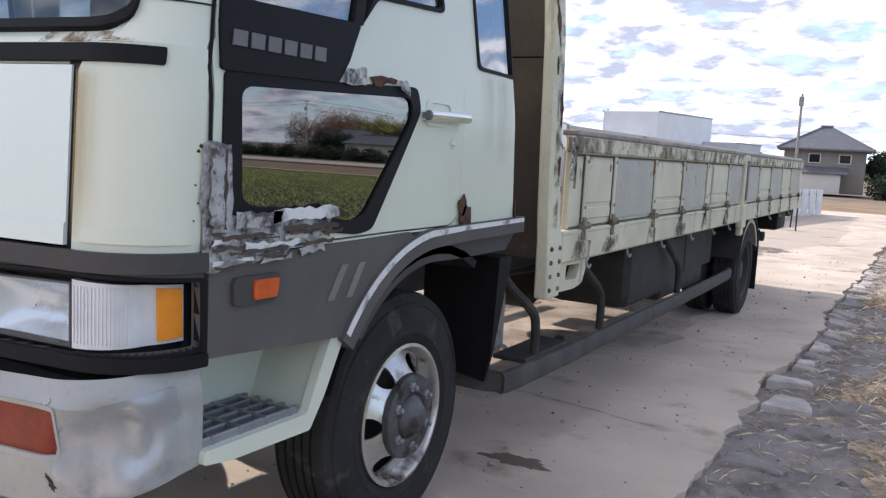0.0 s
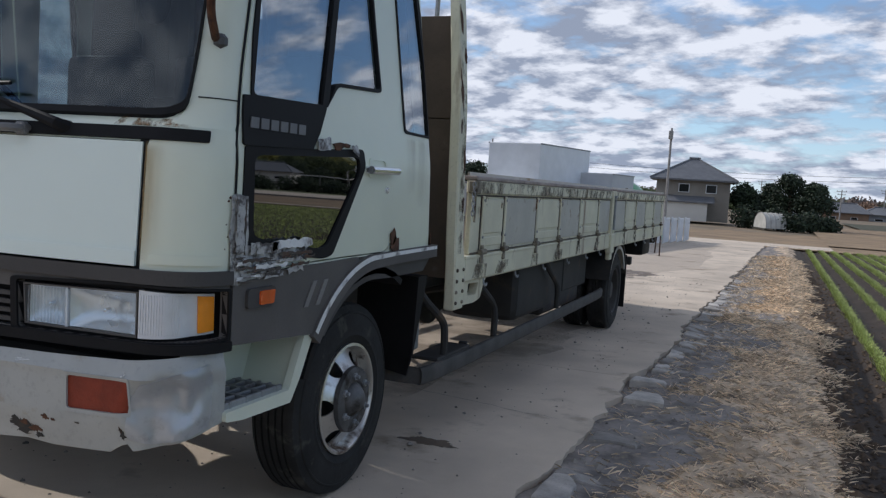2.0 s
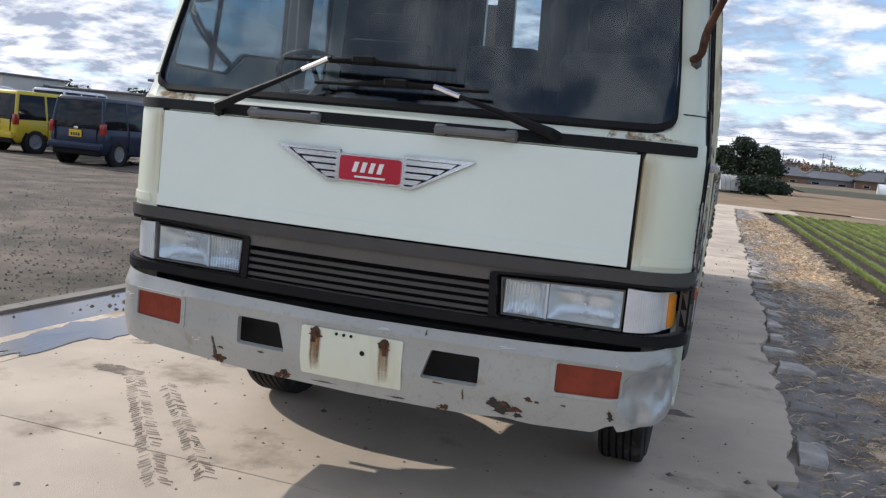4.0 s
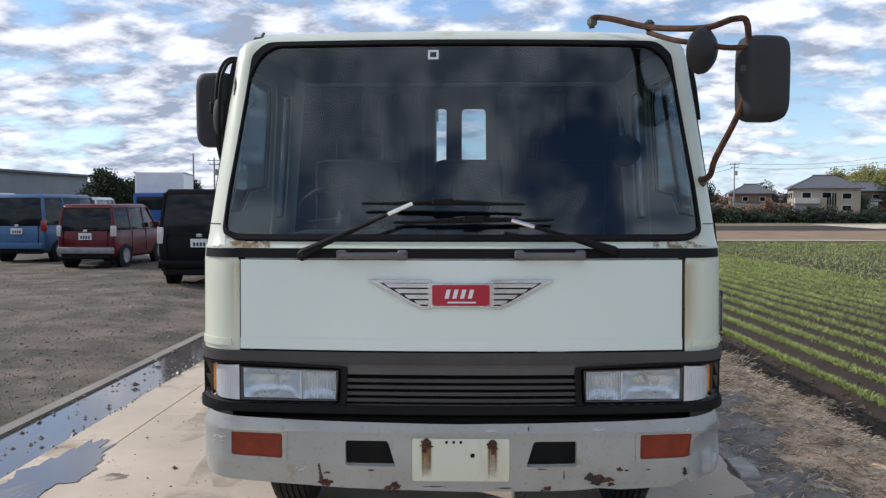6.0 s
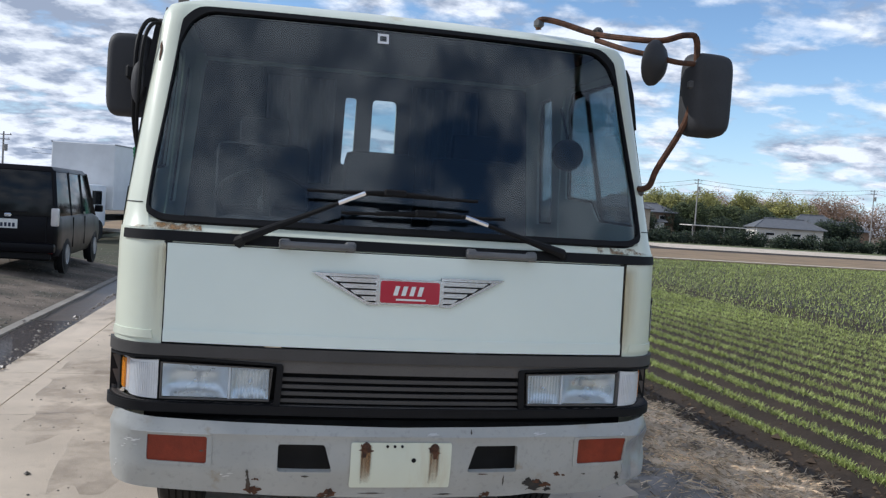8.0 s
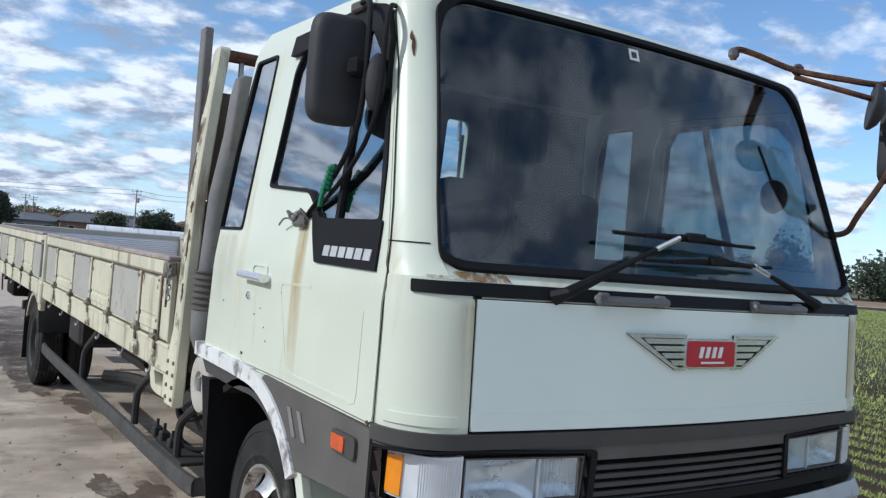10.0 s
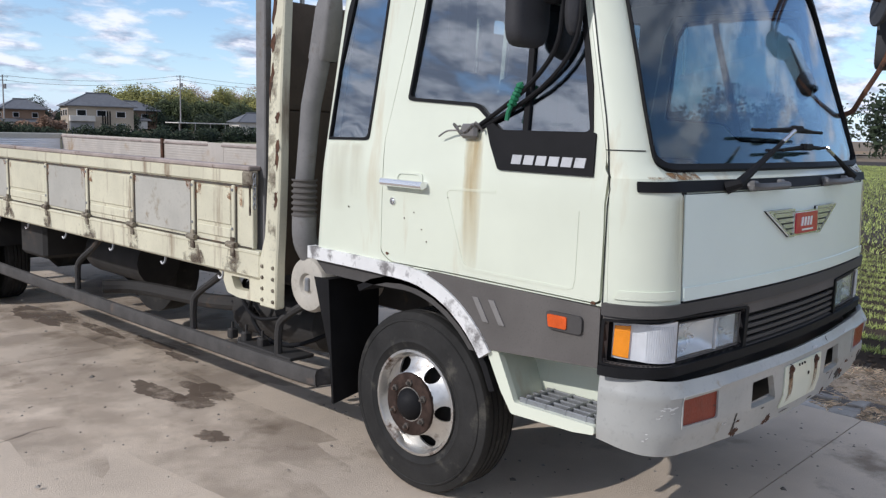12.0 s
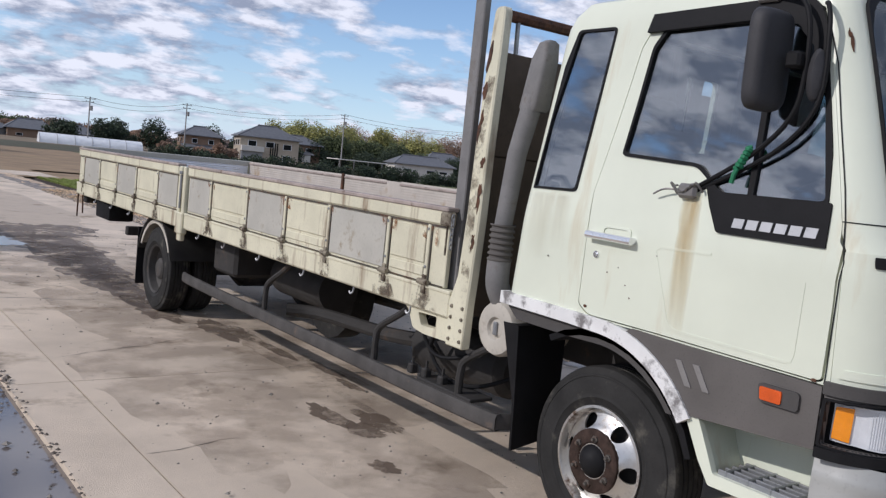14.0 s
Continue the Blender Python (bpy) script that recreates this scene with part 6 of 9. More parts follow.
st = part("air_intake", bm, "grey_pipe", truck, "grey plastic air intake stack")
bm = bmesh.new()
prof = []
for k in range(27):
    prof.append((0.066 if k % 4 in (1, 2) else 0.056, 1.24 + k * 0.0075))
lathe(bm, prof, Matrix.Translation((-1.115, 2.03, 0)) @ Matrix.Rotation(radians(-90), 4, "Y"), 16)
part("bellows", bm, "trim", st)
bm = bmesh.new()
prev = None
for z, y, hx, hy in ((2.02, 1.97, 0.052, 0.056), (2.04, 1.965, 0.058, 0.068), (2.28, 1.925, 0.052, 0.058), (2.36, 1.905, 0.045, 0.034), (2.375, 1.90, 0.02, 0.02)):
    sq = lambda v: math.copysign(abs(v) ** 0.4, v)
    ring = [bm.verts.new((-1.05 + hx * sq(math.cos(k * math.pi / 10)), y + hy * sq(math.sin(k * math.pi / 10)), z)) for k in range(20)]
    if prev:
        for k in range(20):
            bm.faces.new((prev[k], prev[(k + 1) % 20], ring[(k + 1) % 20], ring[k]))
    prev = ring
bm.faces.new(prev)
part("intake_hood", bm, "grey_pipe", st)

# mirrors


def mirror_head(c, sx, sy, sz, yaw, parent):
    m = Matrix.Translation(c) @ Matrix.Rotation(radians(yaw), 4, "Z")
    bm = bmesh.new()
    prev = None
    n = 32
    for fy, sc in ((-0.5, 0.62), (-0.46, 0.76), (-0.36, 0.87), (-0.15, 0.95), (0.2, 0.99), (0.42, 1.0), (0.5, 0.975)):
        ring = []
        for k in range(n):
            a = 2 * math.pi * k / n
            ca, sa = math.cos(a), math.sin(a)
            ring.append(bm.verts.new(m @ Vector((0.5 * sx * sc * math.copysign(abs(ca) ** 0.42, ca), sy * fy, 0.5 * (sz - sx * (1 - sc)) * math.copysign(abs(sa) ** 0.36, sa)))))
        if prev:
            for k in range(n):
                bm.faces.new((prev[k], prev[(k + 1) % n], ring[(k + 1) % n], ring[k]))
        else:
            bm.faces.new(ring)
        prev = ring
    bm.faces.new(prev[::-1])
    ob = part("mirror_housing", bm, "mirror_plastic", parent, "black mirror housing", 70)
    bm = bmesh.new()
    box(bm, (0, sy / 2 + 0.001, 0), (sx * 0.84, 0.006, sz * 0.86), 0.002, m)
    part("mirror_glass", bm, "bright", ob)
    return ob


bm = bmesh.new()
tube(bm, curve_pts([(-1.09, 0.66, 2.44), (-1.115, 0.61, 2.46), (-1.145, 0.50, 2.43), (-1.17, 0.44, 2.33), (-1.175, 0.43, 2.15), (-1.175, 0.46, 2.0), (-1.168, 0.60, 1.86), (-1.15, 0.84, 1.72)], 4), 0.0095, 8)
tube(bm, curve_pts([(-1.08, 0.44, 2.42), (-1.115, 0.41, 2.40), (-1.14, 0.38, 2.30), (-1.15, 0.38, 2.05), (-1.16, 0.52, 1.87), (-1.145, 0.85, 1.70)], 4), 0.0085, 8)
arm_l = part("mirror_arm", bm, "black", truck, "black mirror arm tied with green cord")
mirror_head((-1.215, 0.55, 2.20), 0.200, 0.060, 0.37, -6, arm_l)
bm = bmesh.new()
lathe(bm, [(0.0, -0.028), (0.016, -0.026), (0.03, -0.016), (0.034, 0.0), (0.032, 0.012), (0.0, 0.014)], Matrix.Translation((-1.15, 0.40, 2.15)) @ Matrix.Rotation(radians(62), 4, "Z") @ Matrix.Diagonal((1, 1, 2.8, 1)), 20)
part("second_mirror", bm, "mirror_plastic", arm_l)
bm = bmesh.new()
box(bm, (-1.185, 0.465, 2.2), (0.06, 0.06, 0.06), 0.01)
part("mirror_clamp", bm, "black", arm_l)
bm = bmesh.new()
coil = [(-1.177 + 0.010 * math.cos(k * 0.9), 0.605 + k * 0.0012 + 0.010 * math.sin(k * 0.9), 1.885 - k * 0.0022) for k in range(40)]
tube(bm, coil + [(-1.188, 0.655, 1.78), (-1.190, 0.66, 1.745)], 0.0095, 6)
part("cord_wrap", bm, "green_cord", arm_l, "green cord wrapped round the arm")
for k in range(7):
    a = k * 0.9
    bm = bmesh.new()
    tube(bm, curve_pts([(-1.165, 0.80 + 0.02 * k, 1.70 + 0.02 * math.sin(a)), (-1.19, 0.82 + 0.02 * k, 1.715 + 0.02 * math.cos(a)), (-1.165, 0.85 + 0.015 * k, 1.70 - 0.02 * math.sin(a))], 4), 0.005, 5)
    part("wire_loop", bm, "wire", arm_l)
bm = bmesh.new()
tube(bm, curve_pts([(-1.17, 0.9, 1.70), (-1.185, 0.97, 1.70), (-1.18, 1.03, 1.675)], 4), 0.004, 5)
box(bm, (-1.168, 0.87, 1.70), (0.03, 0.09, 0.06), 0.012)
part("wire_lashing", bm, "wire", arm_l, "steel wire lashing")
bm = bmesh.new()
box(bm, (-1.09, 0.66, 2.455), (0.05, 0.09, 0.035), 0.006)
tube(bm, [(-1.09, 0.62, 2.46), (-1.07, 0.60, 2.52)], 0.008, 6)
part("arm_bracket", bm, "trim", arm_l)
bm = bmesh.new()
box(bm, (-1.0, 0.60, 2.545), (0.05, 0.07, 0.03), 0.006)
tube(bm, [(-1.0, 0.60, 2.55), (-0.99, 0.64, 2.59)], 0.008, 6)
part("arm_bracket", bm, "trim", arm_l)
# kerb-side mirrors on a rusty stay in front of the cab
bm = bmesh.new()
tube(bm, curve_pts([(0.625, 0.44, 2.57), (0.625, 0.43, 2.615), (0.70, 0.39, 2.605), (0.845, 0.28, 2.545), (0.95, 0.10, 2.50), (1.06, 0.02, 2.49), (1.16, 0.0, 2.52), (1.215, 0.0, 2.49), (1.215, 0.01, 2.25), (1.19, 0.03, 2.12), (1.12, 0.10, 1.94), (1.105, 0.14, 1.86), (1.07, 0.20, 1.84)], 5), 0.014, 8)
tube(bm, curve_pts([(0.86, 0.29, 2.52), (0.93, 0.10, 2.45), (1.03, 0.02, 2.42), (1.12, 0.0, 2.40), (1.215, 0.0, 2.40)], 4), 0.012, 8)
arm_r = part("mirror_stay", bm, "rust", truck, "rusty tubular mirror stay")
for c in ((0.625, 0.44, 2.60), (0.86, 0.28, 2.55), (1.085, 0.20, 1.835), (1.215, 0.01, 2.31)):
    bm = bmesh.new()
    box(bm, c, (0.046, 0.046, 0.05), 0.014)
    part("stay_bracket", bm, "hub_steel", arm_r)
mirror_head((1.30, 0.03, 2.275), 0.215, 0.12, 0.37, 6, arm_r)
bm = bmesh.new()
mm = Matrix.Translation((1.03, 0.02, 2.39)) @ Matrix.Rotation(radians(34), 4, "Y") @ Matrix.Rotation(radians(128), 4, "Z") @ Matrix.Rotation(radians(14), 4, "Y")
lathe(bm, [(0.0, -0.05), (0.03, -0.046), (0.075, -0.028), (0.098, -0.004), (0.10, 0.008), (0.095, 0.014), (0.0, 0.016)], mm, 24)
part("round_mirror", bm, "mirror_plastic", arm_r, "round black convex mirror")

# inside the cab
bm = bmesh.new()
box(bm, (0, 1.0, 1.13), (2.2, 1.6, 0.06), 0.0)
box(bm, (0, 0.35, 1.40), (2.05, 0.42, 0.30), 0.06, None, 2)
box(bm, (-0.55, 0.42, 1.55), (0.5, 0.30, 0.12), 0.05, None, 2)
part("dashboard", bm, "inner", truck)
for cx, wd in ((-0.62, 0.52), (0.05, 0.42), (0.62, 0.52)):
    bm = bmesh.new()
    box(bm, (cx, 1.22, 1.37), (wd, 0.52, 0.16), 0.05, None, 2)
    box(bm, (cx, 1.52, 1.70), (wd, 0.14, 0.60), 0.06, Matrix.Translation((0, 0, 0)), 2)
    if wd > 0.5:
        box(bm, (cx, 1.56, 2.06), (0.28, 0.10, 0.18), 0.04, None, 2)
    part("seat", bm, "seat", truck)
bm = bmesh.new()
mw = Matrix.Translation((-0.60, 0.70, 1.68)) @ Matrix.Rotation(radians(-38), 4, "X")
ring = [mw @ Vector((0.22 * math.cos(k * math.pi / 16), 0.22 * math.sin(k * math.pi / 16), 0)) for k in range(33)]
tube(bm, ring, 0.014, 8)
for a in (0.3, 2.8, 4.7):
    tube(bm, [mw @ Vector((0, 0, -0.03)), mw @ Vector((0.21 * math.cos(a), 0.21 * math.sin(a), 0))], 0.012, 6)
tube(bm, [mw @ Vector((0, 0, 0)), mw @ Vector((0, -0.1, -0.4))], 0.035, 8)
part("steering_wheel", bm, "black", truck)
bm = bmesh.new()
box(bm, (0, 1.1, 2.50), (1.95, 1.2, 0.02), 0.0)
part("headlining", bm, "inner", truck)
for xa, xb in ((-0.62, -0.22), (0.24, 0.66)):
    bm = bmesh.new()
    rows_ = [[bm.verts.new((xa + (xb - xa) * k / 60, 1.69 + 0.018 * math.sin(k * 0.95 + 0.6 * math.sin(k * 0.37)), z)) for k in range(61)] for z in (1.80, 2.12, 2.42)]
    for a, b in zip(rows_, rows_[1:]):
        for k in range(60):
            bm.faces.new((a[k], a[k + 1], b[k + 1], b[k]))
    part("curtain", bm, "curtain", truck, "grey pleated curtain beside the rear window")
bm = bmesh.new()
lathe(bm, [(0.0, -0.03), (0.04, -0.025), (0.07, -0.008), (0.074, 0.006), (0.0, 0.012)], Matrix.Translation((0.755, 0.27, 1.98)) @ Matrix.Rotation(radians(80), 4, "Z"), 20)
tube(bm, [(0.76, 0.29, 2.04), (0.74, 0.36, 2.20)], 0.006, 6)
part("inside_round_mirror", bm, "black", truck)

# rust and tape on the kerb-side door
random.seed(3)


def rust_spot(u_y, z, r, mat_="rust", stretch_=1.0, n=9, lift=0.012):
    pts = [(u_y + r * random.uniform(0.5, 1.15) * math.cos(k * 2 * math.pi / n), z + r * stretch_ * random.uniform(0.5, 1.15) * math.sin(k * 2 * math.pi / n)) for k in range(n)]
    return part("rust_patch" if mat_ == "rust" else "tape_strip", patch(cab, SY(1, pts), [], 0.03, 0.004, lift), mat_, truck)


for y, z, r, st_ in ((1.43, 1.135, 0.05, 1.0), (1.40, 1.175, 0.03, 1.4), (1.86, 1.13, 0.03, 1.8), (0.86, 1.545, 0.05, 0.35), (0.93, 1.55, 0.03, 0.5)):
    rust_spot(y, z, r, "rust", st_)
strips = ([(0.178, 1.345), (0.262, 1.343), (0.268, 1.17), (0.23, 1.12), (0.178, 1.10)], [(0.19, 1.19), (0.30, 1.175), (0.45, 1.165), (0.64, 1.165), (0.645, 1.12), (0.50, 1.115), (0.34, 1.105), (0.2, 1.115)],
          [(0.178, 1.125), (0.30, 1.10), (0.48, 1.092), (0.46, 1.075), (0.30, 1.062), (0.18, 1.05)], [(0.69, 1.565), (0.79, 1.57), (0.785, 1.525), (0.69, 1.52)], [(0.95, 1.55), (1.0, 1.555), (1.01, 1.51), (0.985, 1.515)],
          [(0.50, 1.09), (0.60, 1.10), (0.61, 1.075), (0.52, 1.07)])
for k, st_ in enumerate(strips):
    rough_edge = []
    for a, b in zip(st_, st_[1:] + st_[:1]):
        for j in range(4):
            rough_edge.append((a[0] + (b[0] - a[0]) * j / 4 + random.uniform(-0.006, 0.006), a[1] + (b[1] - a[1]) * j / 4 + random.uniform(-0.006, 0.006)))
    part("tape_strip", patch(lambda u, z: (Vector(cab(u, z)) + Vector((0.0012 * noise.noise(Vector((u * 30, z * 40, 1))), 0, 0))), SY(1, rough_edge), [], 0.02, 0.003, 0.0125 + 0.002 * k), "tape", truck, "peeling silver repair tape")


def ragged(y0, y1, z0, z1, j=0.006):
    """A torn rectangle of tape."""
    base = [(y0, z0), (y1, z0), (y1, z1), (y0, z1)]
    out = []
    for a, b in zip(base, base[1:] + base[:1]):
        n = max(2, int(math.dist(a, b) / 0.02))
        out += [(a[0] + (b[0] - a[0]) * k / n + random.uniform(-j, j), a[1] + (b[1] - a[1]) * k / n + random.uniform(-j, j)) for k in range(n)]
    return out


for y0, y1, z0, z1, mt in ((0.27, 0.43, 1.150, 1.185, "tape"), (0.40, 0.66, 1.160, 1.192, "peeled"), (0.19, 0.225, 1.16, 1.34, "tape"), (0.30, 0.50, 1.100, 1.112, "peeled"), (0.44, 0.62, 1.114, 1.124, "tape"), (0.20, 0.33, 1.072, 1.082, "peeled"),
                           (0.20, 0.27, 1.118, 1.132, "peeled"), (0.36, 0.47, 1.066, 1.075, "tape")):
    part("tape_strip", patch(cab, SY(1, ragged(y0, y1, z0, z1)), [], 0.02, 0.002, 0.026), mt, truck, "torn silver-white tape", smooth=0)
for y0, y1, z0, z1 in ((0.44, 0.66, 1.136, 1.148), (0.22, 0.40, 1.126, 1.134), (0.25, 0.45, 1.090, 1.096), (0.228, 0.234, 1.15, 1.33), (0.52, 0.64, 1.096, 1.106), (0.20, 0.28, 1.056, 1.064), (0.60, 0.68, 1.12, 1.13), (0.20, 0.30, 1.102, 1.110), (0.30, 0.42, 1.078, 1.085), (0.46, 0.56, 1.128, 1.134), (0.19, 0.25, 1.138, 1.144), (0.34, 0.42, 1.118, 1.123)):
    part("tape_tear", patch(cab, SY(1, ragged(y0, y1, z0, z1, 0.004)), [], 0.02, 0.002, 0.0285), "grime", truck, smooth=0)

# ---- ground ----
M["earth"] = mat("dry_earth", (0.20, 0.15, 0.095), 0.95, var=0.3, scale=0.25, fine=6, bump=0.4, dirt=(0.13, 0.11, 0.06), dirt_at=0.55, dirt_scale=0.12)
M["concrete"] = mat("concrete_slab", (0.61, 0.51, 0.40), 0.9, var=0.20, scale=0.9, fine=150, bump=0.5, dirt=(0.30, 0.235, 0.17), dirt_at=0.56, dirt_scale=1.5, per_object=0.05)
M["lip"] = mat("gutter_concrete", (0.26, 0.235, 0.20), 0.85, var=0.18, scale=1.5, fine=40, bump=0.3, dirt=(0.16, 0.14, 0.12), dirt_at=0.58, dirt_scale=2.0)
M["chunk"] = mat("broken_concrete", (0.42, 0.385, 0.345), 0.95, var=0.3, scale=8, fine=60, bump=1.0, per_object=0.35)
M["damp"] = mat("wet_silt", (0.10, 0.078, 0.06), 0.4, var=0.3, scale=5, fine=40, bump=0.2)
M["stain"] = stain("damp_concrete_stain", (0.165, 0.122, 0.09), 3.4, 0.34, 0.55, 1.0, 0.20, 0.72)
M["shoulder"] = mat("crumbled_shoulder", (0.23, 0.205, 0.185), 0.95, var=0.5, scale=5, fine=35, bump=0.9, dirt=(0.40, 0.33, 0.24), dirt_at=0.57, dirt_scale=3.0)
M["thatch"] = mat("matted_straw", (0.56, 0.43, 0.30), 0.95, var=0.45, scale=4.0, fine=60, bump=1.0, dirt=(0.13, 0.10, 0.075), dirt_at=0.53, dirt_scale=2.6)
M["straw"] = mat("dry_straw", (0.70, 0.55, 0.385), 0.85, var=0.3, scale=3, fine=30, bump=0.0, island=0.6)
M["soil"] = mat("dark_soil", (0.032, 0.021, 0.013), 0.95, var=0.35, scale=1.2, fine=18, bump=0.9, dirt=(0.048, 0.033, 0.022), dirt_at=0.55, dirt_scale=3)
M["clod"] = mat("crumbled_soil", (0.085, 0.058, 0.037), 0.95, var=0.3, scale=3, fine=30, bump=0.5, island=0.5)
M["crop"] = mat("young_crop", (0.36, 0.42, 0.12), 0.6, var=0.2, scale=0.35, fine=4, bump=0.0, island=0.5)
M["gravel"] = mat("yard_gravel", (0.155, 0.122, 0.092), 0.95, var=0.5, scale=1.3, fine=24, bump=1.0, dirt=(0.075, 0.066, 0.045), dirt_at=0.48, dirt_scale=1.1)
M["gravel_stone"] = mat("yard_pebble", (0.24, 0.215, 0.18), 0.9, var=0.3, bump=0.2, island=0.55)
M["stone"] = mat("pebble", (0.21, 0.19, 0.165), 0.9, var=0.3, bump=0.2, island=0.5)
water = bpy.data.materials.new("standing_water")
water.use_nodes = True
wb = water.node_tree.nodes["Principled BSDF"]
wb.inputs["Base Color"].default_value, wb.inputs["Roughness"].default_value = (0.13, 0.115, 0.11, 1), 0.1
wb.inputs["Specular IOR Level"].default_value = 1.0
M["water"] = water


def gz(y):
    return -0.012 * min(max(y - 1.25, 0.0), 42.0)


def sheet(x0, x1, y0, y1, dz, nx=1, ny=None, f=None):
    """A sheet that follows the fall of the ground."""
    bm = bmesh.new()
    ny = ny or max(1, int((y1 - y0) / 4))
    g = [[bm.verts.new((x0 + (x1 - x0) * i / nx, y0 + (y1 - y0) * j / ny, 0)) for i in range(nx + 1)] for j in range(ny + 1)]
    for row in g:
        for v in row:
            v.co.z = gz(v.co.y) + dz + (f(v.co.x, v.co.y) if f else 0)
    for a, b in zip(g, g[1:]):
        for k in range(nx):
            bm.faces.new((a[k], a[k + 1], b[k + 1], b[k]))
    return bm


bm = bmesh.new()
ys = [-900, -100, -20, 1.25, 12, 22, 32, 43.25, 100, 300, 2500]
rows_ = [[bm.verts.new((x, y, gz(y) - 0.22)) for x in (-2500, -60, 60, 2500)] for y in ys]
for a, b in zip(rows_, rows_[1:]):
    for k in range(3):
        bm.faces.new((a[k], a[k + 1], b[k + 1], b[k]))
tagged(part("ground", bm, "earth", smooth=0), "dry brown farmland reaching the horizon", "ground", kind="structure")

# road of concrete slabs with a broken edge
road = thing("road", (0, 10, -0.1), "pale worn concrete road with a crumbling edge", "road", kind="structure")


def edge_x(y):
    return 1.80 + 0.0035 * max(0, y - 4) ** 1.2 + 0.09 * noise.noise(Vector((y * 0.9, 0.7, 0))) + 0.075 * noise.noise(Vector((y * 3.1, 2.7, 0))) + 0.03 * noise.noise(Vector((y * 9.0, 1.7, 0))) - (0.12 if y < 1.35 else 0)


cuts = [-14, -9, -4.5, 0.1, 4.8, 9.6, 14.4, 19.2, 24, 29, 34, 39.5]
for ya, yb in zip(cuts, cuts[1:]):
    for xa, xb in ((-2.90, -2.505), (-2.495, None)):
        bm = bmesh.new()
        n = int((yb - ya) / 0.06)
        left, right = [], []
        for k in range(n + 1):
            y = ya + 0.004 + (yb - ya - 0.008) * k / n
            left.append((xa, y, gz(y)))
            right.append((xb if xb else edge_x(y), y, gz(y)))
        tl, tr = [bm.verts.new(p) for p in left], [bm.verts.new(p) for p in right]
        bl, brr = [bm.verts.new((x, y, z - 0.10)) for x, y, z in left], [bm.verts.new((x - 0.02, y, z - 0.10)) for x, y, z in right]
        for k in range(n):
            bm.faces.new((tl[k], tr[k], tr[k + 1], tl[k + 1]))
            bm.faces.new((tr[k], brr[k], brr[k + 1], tr[k + 1]))
            bm.faces.new((bl[k], tl[k], tl[k + 1], bl[k + 1]))
        bm.faces.new((tl[0], bl[0], brr[0], tr[0]))
        bm.faces.new((tl[n], tr[n], brr[n], bl[n]))
        part("slab", bm, "concrete", road, smooth=30)
# the road beyond, widening into the yard, and the cross road
bm = sheet(-7.5, -2.91, 17.5, 39.5, -0.012, 4)
M["weeds"] = mat("weedy_earth", (0.065, 0.06, 0.032), 0.95, var=0.4, scale=1.5, fine=15, bump=0.8, dirt=(0.05, 0.06, 0.025), dirt_at=0.52, dirt_scale=1.2)
tagged(part("apron", bm, "weeds"), "dark weedy earth beside the yard", "verge", kind="structure")
bm = sheet(-60, 5.0, 39.6, 44.0, -0.02, 8)
tagged(part("cross_road", bm, "concrete"), "pale farm road crossing at the end", "road", kind="structure")

# chunks broken off the edge
edge = thing("broken_kerb", (1.95, 5, -0.05), "row of cracked grey concrete chunks along the road edge", "kerb", kind="structure")
random.seed(21)


def broken_slab(y, d, x0, w, drop):
    """A flat, angular piece with worn edges, tilted a little outwards."""
    bm = bmesh.new()
    corner = [(x0, y), (x0 + w * random.uniform(0.7, 1.1), y + random.uniform(-0.05, 0.05)), (x0 + w * random.uniform(0.75, 1.15), y + d * random.uniform(0.55, 0.8)),
              (x0 + w * random.uniform(0.4, 0.8), y + d * random.uniform(0.9, 1.08)), (x0 + random.uniform(-0.01, 0.03), y + d)]
    top = []
    for (xa, ya), (xb, yb) in zip(corner, corner[1:] + corner[:1]):
        for k in range(2):
            j = 0.014 if k else 0.0
            top.append((xa + (xb - xa) * k / 2 + random.uniform(-j, j), ya + (yb - ya) * k / 2 + random.uniform(-j, j)))
    cx, cy = sum(p[0] for p in top) / len(top), sum(p[1] for p in top) / len(top)
    tx, ty = random.uniform(-0.16, 0.02), random.uniform(-0.06, 0.06)
    lev = lambda a, b: gz(b) - drop + (a - x0) * tx + (b - cy) * ty
    rings = []
    for sc, dz in ((0.55, 0.002), (0.93, 0.0), (1.0, -0.010), (1.01, -0.12)):
        rings.append([bm.verts.new((cx + (a - cx) * sc, cy + (b - cy) * sc, lev(a, b) + dz + 0.004 * noise.noise(Vector((a * 20, b * 20, 1))))) for a, b in top])
    n = len(top)
    bm.faces.new(rings[0])
    for p, q in zip(rings, rings[1:]):
        for k in range(n):
            bm.faces.new((p[k], q[k], q[(k + 1) % n], p[(k + 1) % n]))
    part("chunk", bm, "chunk", edge, smooth=0)


y = -2.6
while y < 17:
    d = random.choice((random.uniform(0.10, 0.2), random.uniform(0.2, 0.42)))
    gap_ = random.uniform(0.008, 0.03)
    if random.random() < 0.72:
        w = random.uniform(0.13, 0.36)
        x = max(edge_x(y), edge_x(y + d / 2), edge_x(y + d)) + random.uniform(0.006, 0.02)
        broken_slab(y, d, x, w, random.uniform(0.004, 0.016))
        if random.random() < 0.35:
            broken_slab(y + random.uniform(-0.05, 0.08), d * random.uniform(0.6, 1.0), x + w + random.uniform(0.02, 0.08), random.uniform(0.10, 0.24), random.uniform(0.012, 0.03))
    y += d + gap_


